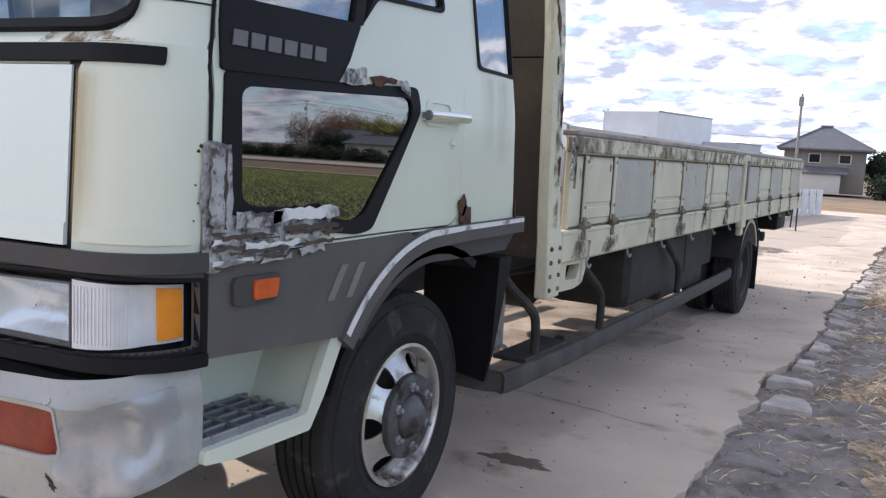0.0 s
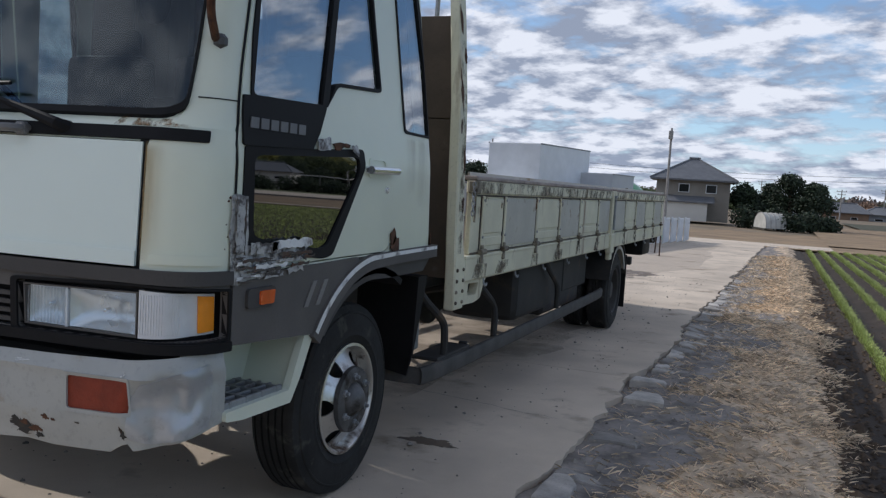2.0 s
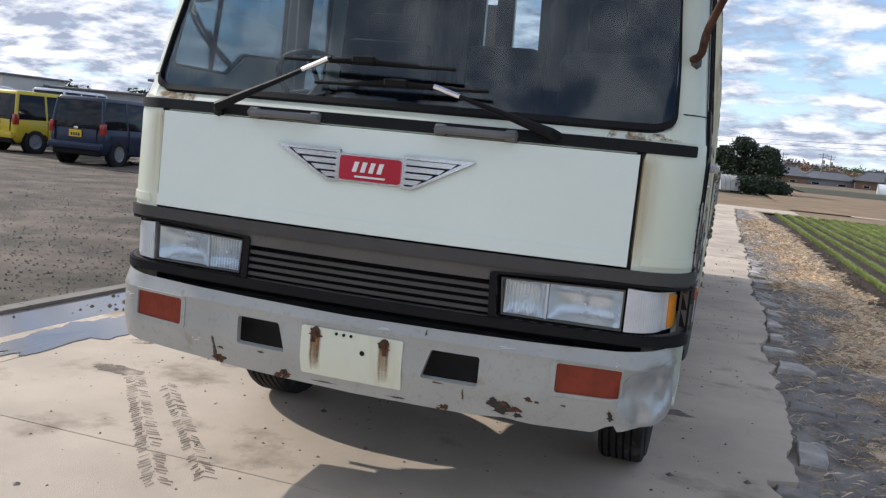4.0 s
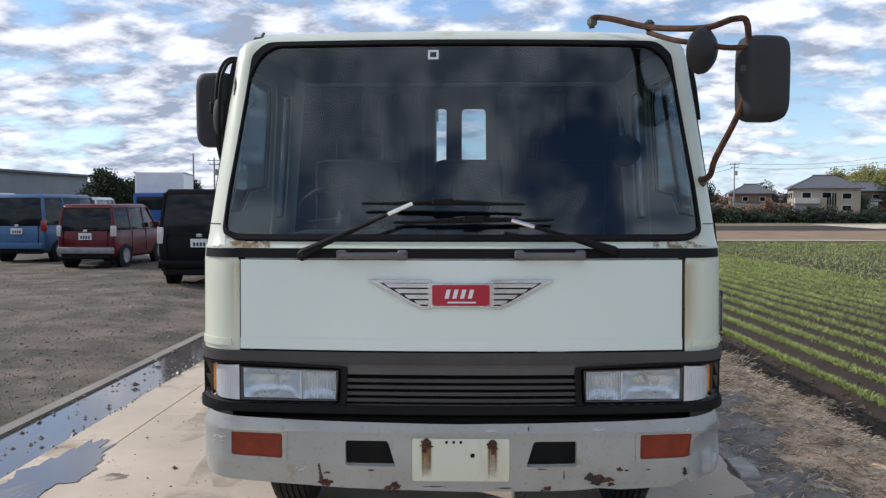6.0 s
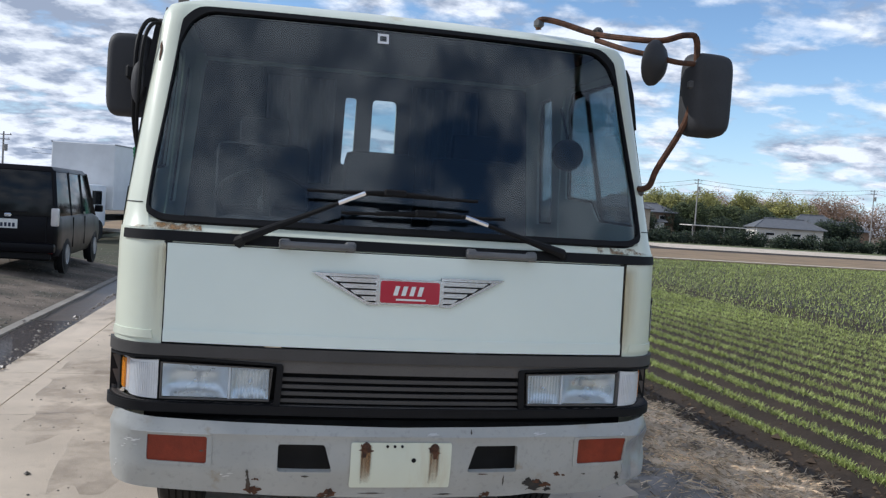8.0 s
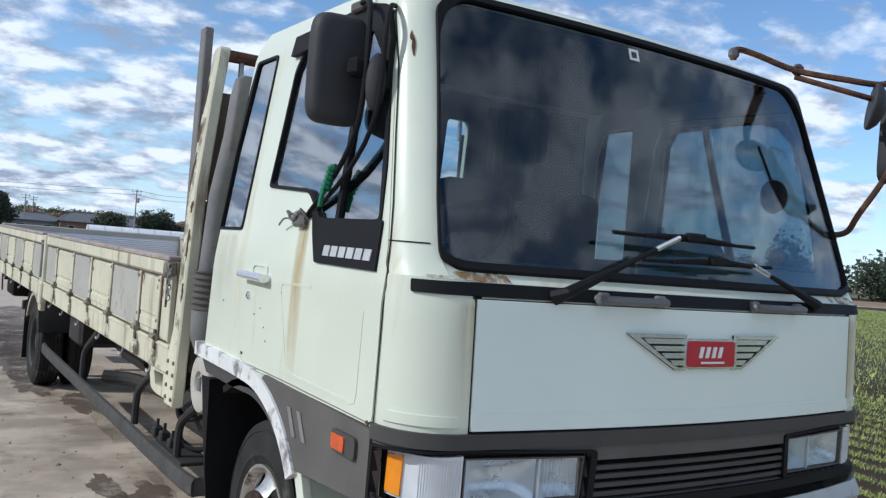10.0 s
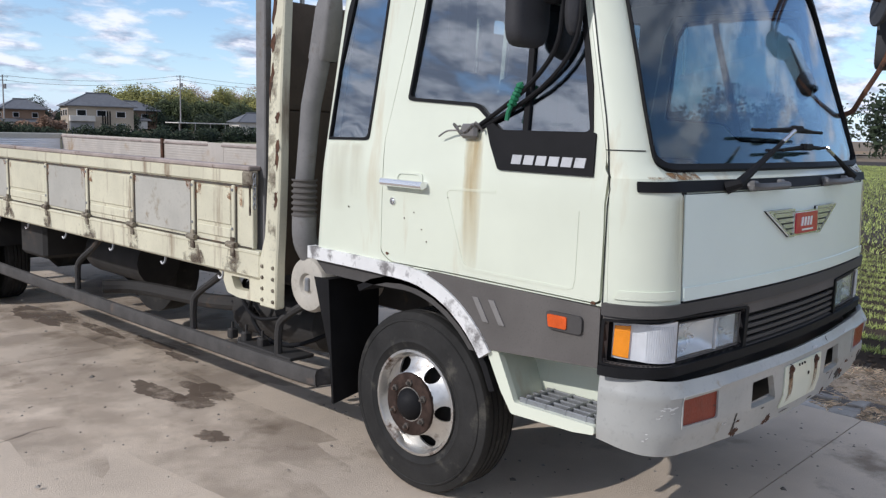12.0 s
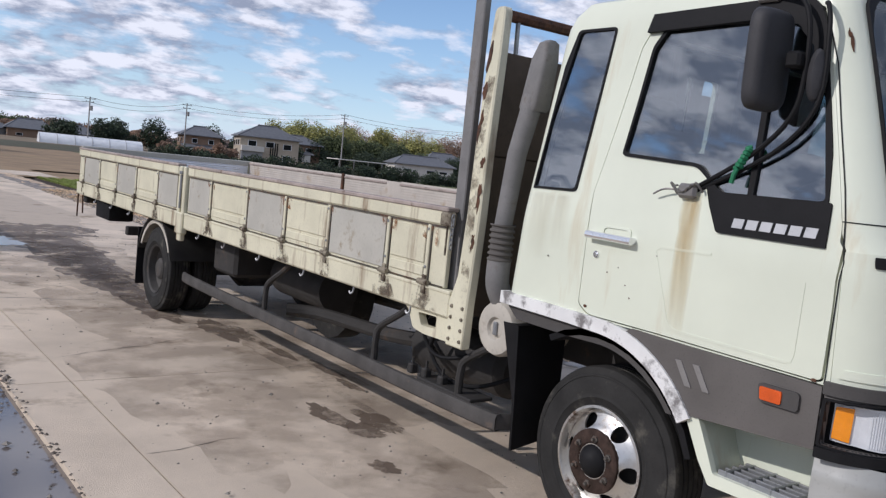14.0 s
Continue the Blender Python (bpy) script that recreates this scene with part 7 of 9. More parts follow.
def shoulder_h(x, y):
    r = 0.022 * noise.noise(Vector((x * 5, y * 5, 0))) + 0.007 * noise.noise(Vector((x * 9, y * 9, 3))) + 0.03 * noise.noise(Vector((x * 1.5, y * 0.8, 7)))
    return r - 0.02 * (x < 2.2) + 0.015 * max(0, 1 - abs(x - 2.8) / 0.5)


bm = sheet(1.55, 3.06, -9, 40, -0.026, 30, 820, shoulder_h)
tagged(part("shoulder", bm, "shoulder", smooth=60), "crumbled dark asphalt beside the road", "verge", kind="structure")


def thatch_h(x, y):
    k = noise.noise(Vector((x * 1.6, y * 1.1, 4.0))) + 0.6 * noise.noise(Vector((x * 5.0, y * 4.0, 2.0))) + 1.7 * (x - 2.42 - 0.2 * max(0.0, min(1.0, (y - 3) / 4))) + 0.9 * max(0.0, min(1.0, 0.9 - y))
    return shoulder_h(x, y) + max(-0.05, min(0.014, 0.05 * k)) - 0.08 * max(0, x - 3.04 - 0.10 * noise.noise(Vector((y * 1.3, 3.0, 0)))) / 0.24


bm = sheet(1.7, 3.40, -9, 40, -0.026, 56, 1100, thatch_h)
tagged(part("dry_verge", bm, "thatch", smooth=60), "matted dry straw on the verge", "verge", kind="structure")


def blades(n, spot, size, width, lay, seed):
    """Many thin blades; spot(r) gives a root, lay how flat they lie."""
    r = random.Random(seed)
    vs, fs = [], []
    for k in range(n):
        x, y, z, sc = spot(r)
        a, ln = r.uniform(0, 6.283), size * sc * r.uniform(0.5, 1.2)
        e = r.uniform(*lay)
        d = Vector((math.cos(a) * math.cos(e), math.sin(a) * math.cos(e), math.sin(e))) * ln
        p = Vector((-math.sin(a), math.cos(a), r.uniform(-0.3, 0.3))) * width * sc * 0.5
        o = Vector((x, y, z))
        i = len(vs)
        vs += [o - p, o + p, o + d * 0.6 + p * 0.8 + Vector((0, 0, 0.1 * ln)), o + d]
        fs += [(i, i + 1, i + 2), (i, i + 2, i + 3)]
    me = bpy.data.meshes.new("blades")
    me.from_pydata(vs, [], fs)
    return me


def straw_spot(r):
    while True:
        y = -7 + 36 * r.random() ** 1.5
        x = r.uniform(1.78, 3.62)
        k = noise.noise(Vector((x * 1.6, y * 1.1, 4.0))) + 1.1 * (x - 2.55 - 0.2 * max(0.0, min(1.0, (y - 3) / 4))) + 0.7 * max(0.0, min(1.0, 0.9 - y))
        if x > edge_x(y) + 0.02 and r.random() < (0.04 + max(0, min(1, k + 0.35))) * max(0.0, min(1.0, (3.42 + 0.34 * noise.noise(Vector((x, y * 1.7, 8.0))) - x) / 0.55)):
            return x, y, gz(y) - 0.028 + shoulder_h(x, y) - min(0.055, 0.33 * max(0.0, x - 3.04)), 1.0 + 0.03 * max(0, y)


me = blades(118000, straw_spot, 0.085, 0.0024, (-0.05, 0.45), 4)
me.materials.append(M["straw"])
tagged(new("dry_grass", me), "dry straw-coloured grass on the verge", "grass", kind="stuff")


def pebbles(n, spot, seed, lo, hi):
    r = random.Random(seed)
    bm = bmesh.new()
    for k in range(n):
        x, y, z = spot(r)
        s = r.uniform(lo, hi) * (2.2 if r.random() < 0.06 else 1)
        o = [bm.verts.new((x + s * dx * r.uniform(0.7, 1.2), y + s * dy * r.uniform(0.7, 1.2), z + s * dz * r.uniform(0.5, 0.8))) for dx, dy, dz in ((1, 0, 0), (0, 1, 0), (-1, 0, 0), (0, -1, 0), (0, 0, 1), (0, 0, -0.6))]
        for a, b in ((0, 1), (1, 2), (2, 3), (3, 0)):
            bm.faces.new((o[a], o[b], o[4]))
            bm.faces.new((o[b], o[a], o[5]))
    return bm


def sp(r):
    y = -4 + 22 * r.random() ** 1.4
    x = edge_x(y) + abs(r.gauss(0.25, 0.35))
    return x, y, gz(y) - 0.036 + shoulder_h(x, y)


tagged(part("rubble", pebbles(5200, sp, 2, 0.006, 0.024), "stone", smooth=0), "small grey rubble at the road edge", "rubble", kind="stuff")
tagged(part("loose_stone", pebbles(1600, lambda r: (r.uniform(-2.5, 1.6), r.uniform(-3, 14), 0), 3, 0.003, 0.011), "stone", smooth=0), "tiny loose stones on the concrete", "stones", kind="stuff")

# field of young crop in drills
ROW = 0.50


def furrow(x, y):
    k = (x - 3.85) / ROW
    return (0.035 * math.cos(k * 2 * math.pi) if x > 3.6 else 0.0) + 0.012 * noise.noise(Vector((x * 6, y * 4, 1)))


bm = sheet(2.96, 12.4, -14, 38.5, -0.09, 116, 176, furrow)
add(bm, sheet(12.4, 90, -60, 44.6, -0.085, 10, 14))
tagged(part("field", bm, "soil", smooth=60), "dark ploughed field with drilled rows of young crop", "field", kind="structure")


def clod_spot(r):
    y = -5 + 30 * r.random() ** 1.4
    x = 3.0 + abs(r.gauss(0.0, 0.4))
    return x, y, gz(y) - 0.086 + furrow(x, y)


tagged(part("clods", pebbles(9000, clod_spot, 12, 0.008, 0.03), "clod", smooth=0), "crumbled brown clods at the edge of the field", "soil", kind="stuff")


def crop_near(r):
    k = int(14 * r.random() ** 1.3)
    y = -6 + 44.3 * r.random() ** 1.15
    x = 3.85 + k * ROW + r.gauss(0, 0.03 + 0.006 * k)
    while noise.noise(Vector((x * 0.8, y * 0.5, 9.0))) < -0.75:
        y = -6 + 44.3 * r.random()
    return x, y, gz(y) - 0.06, 0.8 + 0.022 * max(0, y)


def crop_far(r):
    k = int(14 + 120 * r.random())
    y = -40 + 84.3 * r.random()
    x = 3.85 + k * ROW + r.gauss(0, 0.05)
    return x, y, gz(y) - 0.07, 1.3


for nm, n, sp_, sz, wd, sd in (("crop", 200000, crop_near, 0.075, 0.007, 5), ("crop", 420000, crop_far, 0.075, 0.013, 6)):
    me = blades(n, sp_, sz, wd, (0.5, 1.4), sd)
    me.materials.append(M["crop"])
    tagged(new(nm, me), "rows of short green seedlings", "crop", kind="stuff")

# verges and fields beyond
M["verge_far"] = mat("tan_verge", (0.27, 0.185, 0.105), 0.95, var=0.25, scale=0.5, fine=6, bump=0.4, dirt=(0.20, 0.17, 0.07), dirt_at=0.6, dirt_scale=0.3)
M["grass_strip"] = mat("short_winter_grass", (0.13, 0.15, 0.06), 0.95, var=0.3, scale=0.6, fine=6, bump=0.4, dirt=(0.22, 0.17, 0.09), dirt_at=0.55, dirt_scale=0.4)
for nm, x0, x1, y0, y1, dz, mt, lab in (("far_verge", -1.9, 12.4, 38.6, 63.5, -0.12, "verge_far", "tan dry ground under the grass verge"), ("far_verge", 1.6, 12.3, 38.6, 45.0, -0.03, "verge_far", "tan dry grass verge past the field"),
                                        ("far_verge", 12.5, 200, 44.7, 45.2, -0.05, "verge_far", "tan strip at the end of the field"), ("far_track", 8, 200, 45.3, 46.4, -0.02, "concrete", "thin pale farm track past the field"), ("far_verge", 5.0, 200, 46.5, 62, -0.03, "verge_far", "tan dry grass verge past the track"),
                                        ("far_verge", 5.0, 17.9, 62, 94, -0.035, "verge_far", "tan dry grass field"), ("far_field", 18.0, 200, 62.1, 75, -0.03, "soil", "bare dark ploughed field"), ("far_verge", 18.0, 200, 75.1, 80, -0.03, "verge_far", "pale dry strip beyond the bare field"), ("far_verge", 18.0, 200, 80.1, 94, -0.02, "grass_strip", "short green grass below the houses"),
                                        ("far_verge", 10, 200, 94.1, 130, -0.02, "weeds", "dark weedy verge"), ("far_lot", 34, 90, 66, 79, 0.0, "concrete", "pale paved lot by the houses"),
                                        ("far_verge", -60, 5.0, 44.1, 58, -0.03, "verge_far", "tan dry grass verge")):
    tagged(part(nm, sheet(x0, x1, y0, y1, dz, 6), mt), lab, "field", kind="structure")

# gutter and yard
gut = thing("gutter", (-3.05, 5, -0.1), "shallow concrete roadside gutter with standing water", "gutter", kind="structure")
for k, ya in enumerate(range(-12, 20, 2)):
    bm = bmesh.new()
    yb = ya + 2 - 0.008
    for xa, xb, zt in ((-3.62, -3.50, -0.014),):
        o = [bm.verts.new((x, y, gz(y) + z)) for y in (ya, yb) for x, z in ((xa, -0.12), (xa, zt), (xb, zt), (xb, -0.12))]
        for a in range(4):
            b = (a + 1) % 4
            bm.faces.new((o[a], o[b], o[4 + b], o[4 + a]))
        bm.faces.new(o[:4][::-1])
        bm.faces.new(o[4:])
    part("kerb_stone", bm, "lip", gut, smooth=0)
part("channel_bed", sheet(-3.52, -2.89, -12, 20, -0.055, 2, 60, lambda x, y: 0.03 * noise.noise(Vector((x, y * 0.6, 2)))), "damp", gut)
part("gutter_water", sheet(-3.51, -2.895, -12, 8.5, -0.036, 1, 20), "water", gut, "thin sheet of standing water")


def yard_h(x, y):
    k = min(1, max(0, (-3.6 - x) / 1.7))
    return k * (0.10 - gz(y)) * min(1, max(0, (y - 0) / 8)) + 0.02 * noise.noise(Vector((x * 0.7, y * 0.7, 0)))


bm = sheet(-24, -3.6, -14, 17.4, -0.02, 60, 90, yard_h)
add(bm, sheet(-24, -7.6, 17.4, 44, -0.02, 30, 40, yard_h))
add(bm, sheet(-110, -24, -40, 44, 0.07, 6, 6, lambda x, y: -gz(y)))
tagged(part("yard", bm, "gravel", smooth=60), "rough gravel yard with tyre marks", "yard", kind="structure")


def sp2(r):
    y = -3 + 24 * r.random() ** 1.2
    x = -3.62 - abs(r.gauss(0, 1.2 + 0.22 * max(0.0, y)))
    return x, y, gz(y) - 0.015 + yard_h(x, y)


tagged(part("gravel", pebbles(9000, sp2, 12, 0.005, 0.016), "gravel_stone", smooth=0), "loose grey gravel by the gutter", "gravel", kind="stuff")
tagged(part("gutter_stone", pebbles(90, lambda r: (r.uniform(-3.48, -2.95), r.uniform(0, 8), gz(3) - 0.03), 13, 0.010, 0.03), "stone", smooth=0), "dark stones lying in the gutter", "stones", kind="stuff")


tagged(part("mud_clod", pebbles(420, lambda r: (-2.9 + r.gauss(0, 0.022), -3 + 14 * r.random(), gz(3) - 0.004), 15, 0.006, 0.018), "damp", smooth=0), "wet mud clods along the gutter edge", "mud", kind="stuff")


def blot(name, cx, cy, rx, ry, mt, seed, lift, label, cat, k=1.0):
    r = random.Random(seed)
    n = 120
    bm = bmesh.new()
    pts = []
    for i in range(n):
        a = 2 * math.pi * i / n
        w = 1 + 0.45 * k * noise.noise(Vector((math.cos(a) * 1.6, math.sin(a) * 1.6, seed))) + 0.25 * k * noise.noise(Vector((math.cos(a) * 5, math.sin(a) * 5, seed + 9))) + 0.10 * k * noise.noise(Vector((math.cos(a) * 14, math.sin(a) * 14, seed + 5)))
        x, y = cx + rx * w * math.cos(a), cy + ry * w * math.sin(a)
        pts.append(bm.verts.new((x, y, gz(y) + lift)))
    c = bm.verts.new((cx, cy, gz(cy) + lift))
    for i in range(n):
        bm.faces.new((pts[i], pts[(i + 1) % n], c))
    return tagged(part(name, bm, mt, smooth=0), label, cat, kind="structure")


# thin brown film: part damp, part shade put into the ground colour
M["damp_shade_faint"] = stain("faint_damp_and_shade_film", (0.20, 0.15, 0.11), 1.6, 0.40, 0.6, 1.0, 0.16, 0.26)
M["road_film"] = stain("grey_road_dust", (0.20, 0.175, 0.16), 0.9, 0.36, 0.75, 1.0, 0.34, 0.30)
blot("dust_film", -0.6, 24.0, 1.3, 10.5, "road_film", 88, 0.0015, "grey-brown dirt worn into the far concrete", "stain", 0.5)
# two along the damp driver's side, one painting the shade under the bed
for k, (x, y, a, b) in enumerate(((-1.4, 5.2, 0.9, 3.2), (-1.2, 11.5, 1.1, 3.6), (0.0, 5.5, 0.9, 3.2))):
    blot("damp_film", x, y, a, b, "damp_shade_faint", 70 + k, 0.0018, "faint film of damp and painted shade on the concrete", "stain")
for k, (x, y, a, b) in enumerate(((-1.16, 3.52, 0.08, 0.20), (-1.10, 3.16, 0.09, 0.13), (-0.92, 3.3, 0.08, 0.20), (-1.35, 2.55, 0.06, 0.08), (-0.80, 6.3, 0.14, 0.45), (-1.08, 7.5, 0.17, 0.6), (-1.05, 9.0, 0.24, 0.9),
                                  (-1.0, 10.8, 0.35, 1.2), (-0.98, 9.9, 0.26, 0.9), (-0.95, 11.9, 0.34, 1.3), (-0.9, 13.0, 0.55, 1.3), (-0.75, 15.3, 0.8, 1.2), (-0.66, 5.4, 0.05, 0.28), (-0.56, 4.7, 0.05, 0.25), (-0.62, 4.2, 0.04, 0.16), (-2.2, 1.6, 0.07, 0.05), (-1.9, 1.0, 0.13, 0.06), (1.1, 2.2, 0.12, 0.05))):
    blot("damp_stain", x, y, a * 1.25, b * 1.25, "stain", k, 0.0025, "dark damp stain on the concrete", "stain")
def crack(x0, y0, x1, y1, wd, seed):
    """A thin jagged crack in the slabs, filled with dirt."""
    r = random.Random(seed)
    n = int(math.hypot(x1 - x0, y1 - y0) / 0.06)
    dx, dy = (x1 - x0) / n, (y1 - y0) / n
    k_ = 1 / math.hypot(dx, dy)
    bm = bmesh.new()
    prev = None
    for i in range(n + 1):
        off = 0.10 * noise.noise(Vector((i * 0.11, seed, 0))) + 0.03 * noise.noise(Vector((i * 0.5, seed, 4)))
        w = wd * r.uniform(0.2, 1.0) * min(1.0, 0.3 + i / 6, 0.3 + (n - i) / 6)
        c = (x0 + dx * i - dy * k_ * off, y0 + dy * i + dx * k_ * off)
        v = [bm.verts.new((c[0] + e * w * -dy * k_, c[1] + e * w * dx * k_, gz(c[1]) + 0.0022)) for e in (-1, 1)]
        if prev:
            bm.faces.new((prev[0], prev[1], v[1], v[0]))
        prev = v
    tagged(part("crack", bm, "damp", smooth=0), "thin dark crack across the concrete", "crack", kind="structure")


for k, q in enumerate(((-2.45, 5.5, -1.3, 6.0, 0.007), (-1.2, 5.0, -0.3, 5.3, 0.005), (-2.5, 8.2, -1.3, 8.0, 0.010), (0.2, 3.4, 1.6, 3.1, 0.005), (-0.4, -1.2, 1.3, -0.8, 0.004), (-2.48, 3.2, -1.9, 3.3, 0.006))):
    crack(*q, k + 3)


def tread_print(x0, y0, x1, y1, wd, seed):
    """A dirty tyre print: rows of slanted dabs, broken and uneven."""
    r = random.Random(seed)
    along = Vector((x1 - x0, y1 - y0, 0))
    n = int(along.length / 0.028)
    d = along.normalized()
    side = Vector((-d.y, d.x, 0))
    bm = bmesh.new()
    for i in range(n):
        c = Vector((x0, y0, 0)) + along * (i / n)
        for lane in (-1, 1):
            if r.random() < 0.15:
                continue
            w, h = wd * r.uniform(0.25, 0.5), r.uniform(0.005, 0.010)
            mid = c + side * (lane * wd * 0.5 + r.uniform(-0.006, 0.006))
            slant = d * (lane * 0.018)
            vs = []
            for e, g in ((-1, -1), (1, -1), (1, 1), (-1, 1)):
                q = mid + side * (e * w) + d * (g * h) + slant * e
                vs.append(bm.verts.new((q.x, q.y, gz(q.y) + 0.0022)))
            bm.faces.new(vs)
    tagged(part("tyre_print", bm, "stain", smooth=0), "broken dark tyre print on the concrete", "stain", kind="structure")


for k, q in enumerate(((-1.76, 0.95, -0.75, -0.2, 0.06), (-1.52, 0.92, -0.62, -0.05, 0.05))):
    tread_print(*q, k + 31)
for k, (x, y, a, b) in enumerate(((-1.72, 13.4, 0.46, 0.8), (-2.62, 1.6, 0.2, 0.8), (-4.9, 6.9, 0.35, 0.5))):
    blot("puddle", x, y, a, b, "water", 40 + k, 0.005 if x > -3 else 0.03, "shallow bright puddle", "puddle")

# ---- parked vehicles ----
M["glassdark"] = mat("dark_car_glass", (0.010, 0.012, 0.014), 0.08, var=0.1, bump=0.0, spec=0.3)
M["tail"] = mat("red_tail_lens", (0.35, 0.02, 0.015), 0.15, var=0.1, bump=0.0, coat=0.5)
M["tail_clear"] = mat("clear_tail_lens", (0.65, 0.62, 0.6), 0.15, var=0.1, bump=0.0, coat=0.5)
M["plate"] = mat("white_plate", (0.75, 0.76, 0.74), 0.5, var=0.05, bump=0.0)
M["plate_y"] = mat("yellow_plate", (0.75, 0.5, 0.03), 0.5, var=0.05, bump=0.0)
for nm, c in (("black_car", (0.006, 0.006, 0.008)), ("red_car", (0.13, 0.010, 0.018)), ("blue_car", (0.07, 0.16, 0.30)), ("navy_car", (0.02, 0.03, 0.06)), ("yellow_car", (0.62, 0.46, 0.04)),
              ("white_car", (0.72, 0.73, 0.74)), ("silver_car", (0.45, 0.46, 0.48)), ("blue_truck", (0.03, 0.10, 0.32)), ("green_tarp", (0.06, 0.30, 0.14))):
    M[nm] = mat(nm, c, 0.32, var=0.06, scale=2, fine=30, bump=0.01, coat=0.2 if nm != "black_car" else 0.0, spec=0.3 if nm != "black_car" else 0.12)


def car(name, label, x, y, yaw, L_, W_, H_, paint, belt=0.55, hood=0.0, plate="plate", tail="tail", bumper="", rake=0.10):
    """A two-box car, its tail at (x, y), its nose along +y turned by yaw, standing on the yard."""
    base = gz(y) - 0.02 + yard_h(x, y)
    t = thing(name, (x, y, base), label, "car")
    m = Matrix.Translation((x, y, base)) @ Matrix.Rotation(radians(yaw), 4, "Z")
    zb, half = H_ * belt, W_ / 2
    nose = L_ * (0.80 - hood * 1.3)
    # lower body
    bm = bmesh.new()
    prev = None
    for yy, zl, zt, k in ((0.0, 0.40, zb - 0.10, 0.90), (0.03, 0.32, zb - 0.03, 0.955), (0.10, 0.27, zb, 0.985), (0.4, 0.24, zb, 1.0), (L_ * 0.5, 0.24, zb, 1.0), (nose, 0.24, zb * 0.99, 1.0), (L_ * 0.93, 0.25, zb * 0.90, 0.98), (L_ * 0.985, 0.28, zb * 0.80, 0.93), (L_, 0.34, zb * 0.66, 0.86)):
        prof = [(0.84, zl), (0.94, zl + 0.05), (0.985, zl + 0.20), (1.0, zl + (zt - zl) * 0.6), (0.985, zt - 0.07), (0.955, zt - 0.015), (0.90, zt)]
        ring = [bm.verts.new(m @ Vector((half * k * a, yy, b))) for a, b in prof] + [bm.verts.new(m @ Vector((-half * k * a, yy, b))) for a, b in prof[::-1]]
        if prev:
            for i in range(len(ring)):
                bm.faces.new((prev[i], prev[(i + 1) % len(ring)], ring[(i + 1) % len(ring)], ring[i]))
        else:
            bm.faces.new(ring)
        prev = ring
    bm.faces.new(prev[::-1])
    body = part("body", bm, paint, t, smooth=40)
    # glasshouse, roof and pillars
    ft, fb = L_ * (0.70 - hood), L_ * (0.86 - hood * 1.2)
    wb_, wt_ = half * 0.945, half * 0.825
    zr = H_ - 0.075
    low_ = [(-wb_, 0.035, zb - 0.03), (wb_, 0.035, zb - 0.03), (wb_, fb, zb - 0.03), (-wb_, fb, zb - 0.03)]
    top_ = [(-wt_, 0.035 + rake, zr), (wt_, 0.035 + rake, zr), (wt_, ft, zr), (-wt_, ft, zr)]

    def prism(lo, hi, bevel):
        b = bmesh.new()
        v = [b.verts.new(m @ Vector(q)) for q in lo] + [b.verts.new(m @ Vector(q)) for q in hi]
        for f_ in ((0, 1, 2, 3), (4, 5, 6, 7), (0, 1, 5, 4), (1, 2, 6, 5), (2, 3, 7, 6), (3, 0, 4, 7)):
            b.faces.new([v[i] for i in f_])
        bmesh.ops.bevel(b, geom=b.edges[:], offset=bevel, segments=2, affect="EDGES", profile=0.6)
        return b
    glass_ = part("glasshouse", prism(low_, top_, 0.03), "glassdark", t, "dark tinted car windows", smooth=50)
    g = 0.022
    part("roof", prism([(-wt_ - g, 0.01 + rake, zr - 0.02), (wt_ + g, 0.01 + rake, zr - 0.02), (wt_ + g, ft + 0.05, zr - 0.02), (-wt_ - g, ft + 0.05, zr - 0.02)],
                       [(-wt_ * 0.93, 0.07 + rake, H_), (wt_ * 0.93, 0.07 + rake, H_), (wt_ * 0.93, ft - 0.1, H_), (-wt_ * 0.93, ft - 0.1, H_)], 0.025), paint, t, smooth=50)
    for sgn in (1, -1):
        for a, b, r_p in ((0.05, 0.05 + rake, 0.045), (L_ * 0.29, L_ * 0.285, 0.034), (L_ * 0.54, L_ * 0.53, 0.030), (fb - 0.02, ft, 0.036)):
            bm = bmesh.new()
            tube(bm, [m @ Vector((sgn * (wb_ - 0.012), a, zb - 0.05)), m @ Vector((sgn * (wt_ - 0.006), b, zr))], r_p, 6)
            part("pillar", bm, paint, glass_)
        bm = bmesh.new()
        box(bm, (sgn * half * 0.915, 0.06, zb * 0.98), (half * 0.15, 0.14, H_ * 0.17), 0.03, m, 2)
        part("tail_lamp", bm, tail, t, smooth=50)
        bm = bmesh.new()
        box(bm, (sgn * half * 0.86, -0.02, 0.42), (0.09, 0.03, 0.10), 0.008, m)
        part("reflector", bm, "tail", t)
        bm = bmesh.new()
        box(bm, (sgn * (half + 0.09), fb - 0.35, zb + 0.10), (0.17, 0.09, 0.15), 0.03, m, 2)
        part("door_mirror", bm, paint, t)
        for a in (L_ * 0.29, L_ * 0.54):
            bm = bmesh.new()
            box(bm, (sgn * half * 0.995, a, zb * 0.68), (0.016, 0.012, zb * 0.55), 0.0, m)
            part("door_seam", bm, "black", body)
        for yy in (L_ * 0.18, L_ * 0.80):
            mm = m @ Matrix.Translation((sgn * half * 0.99, yy, 0.31)) @ Matrix.Diagonal((sgn, 1, 1, 1))
            b = bmesh.new()
            lathe(b, [(0.0, 0.0), (0.37, 0.0), (0.375, -0.01), (0.37, -0.1)], mm, 28)
            part("wheel_arch", b, "black", body)
            b = bmesh.new()
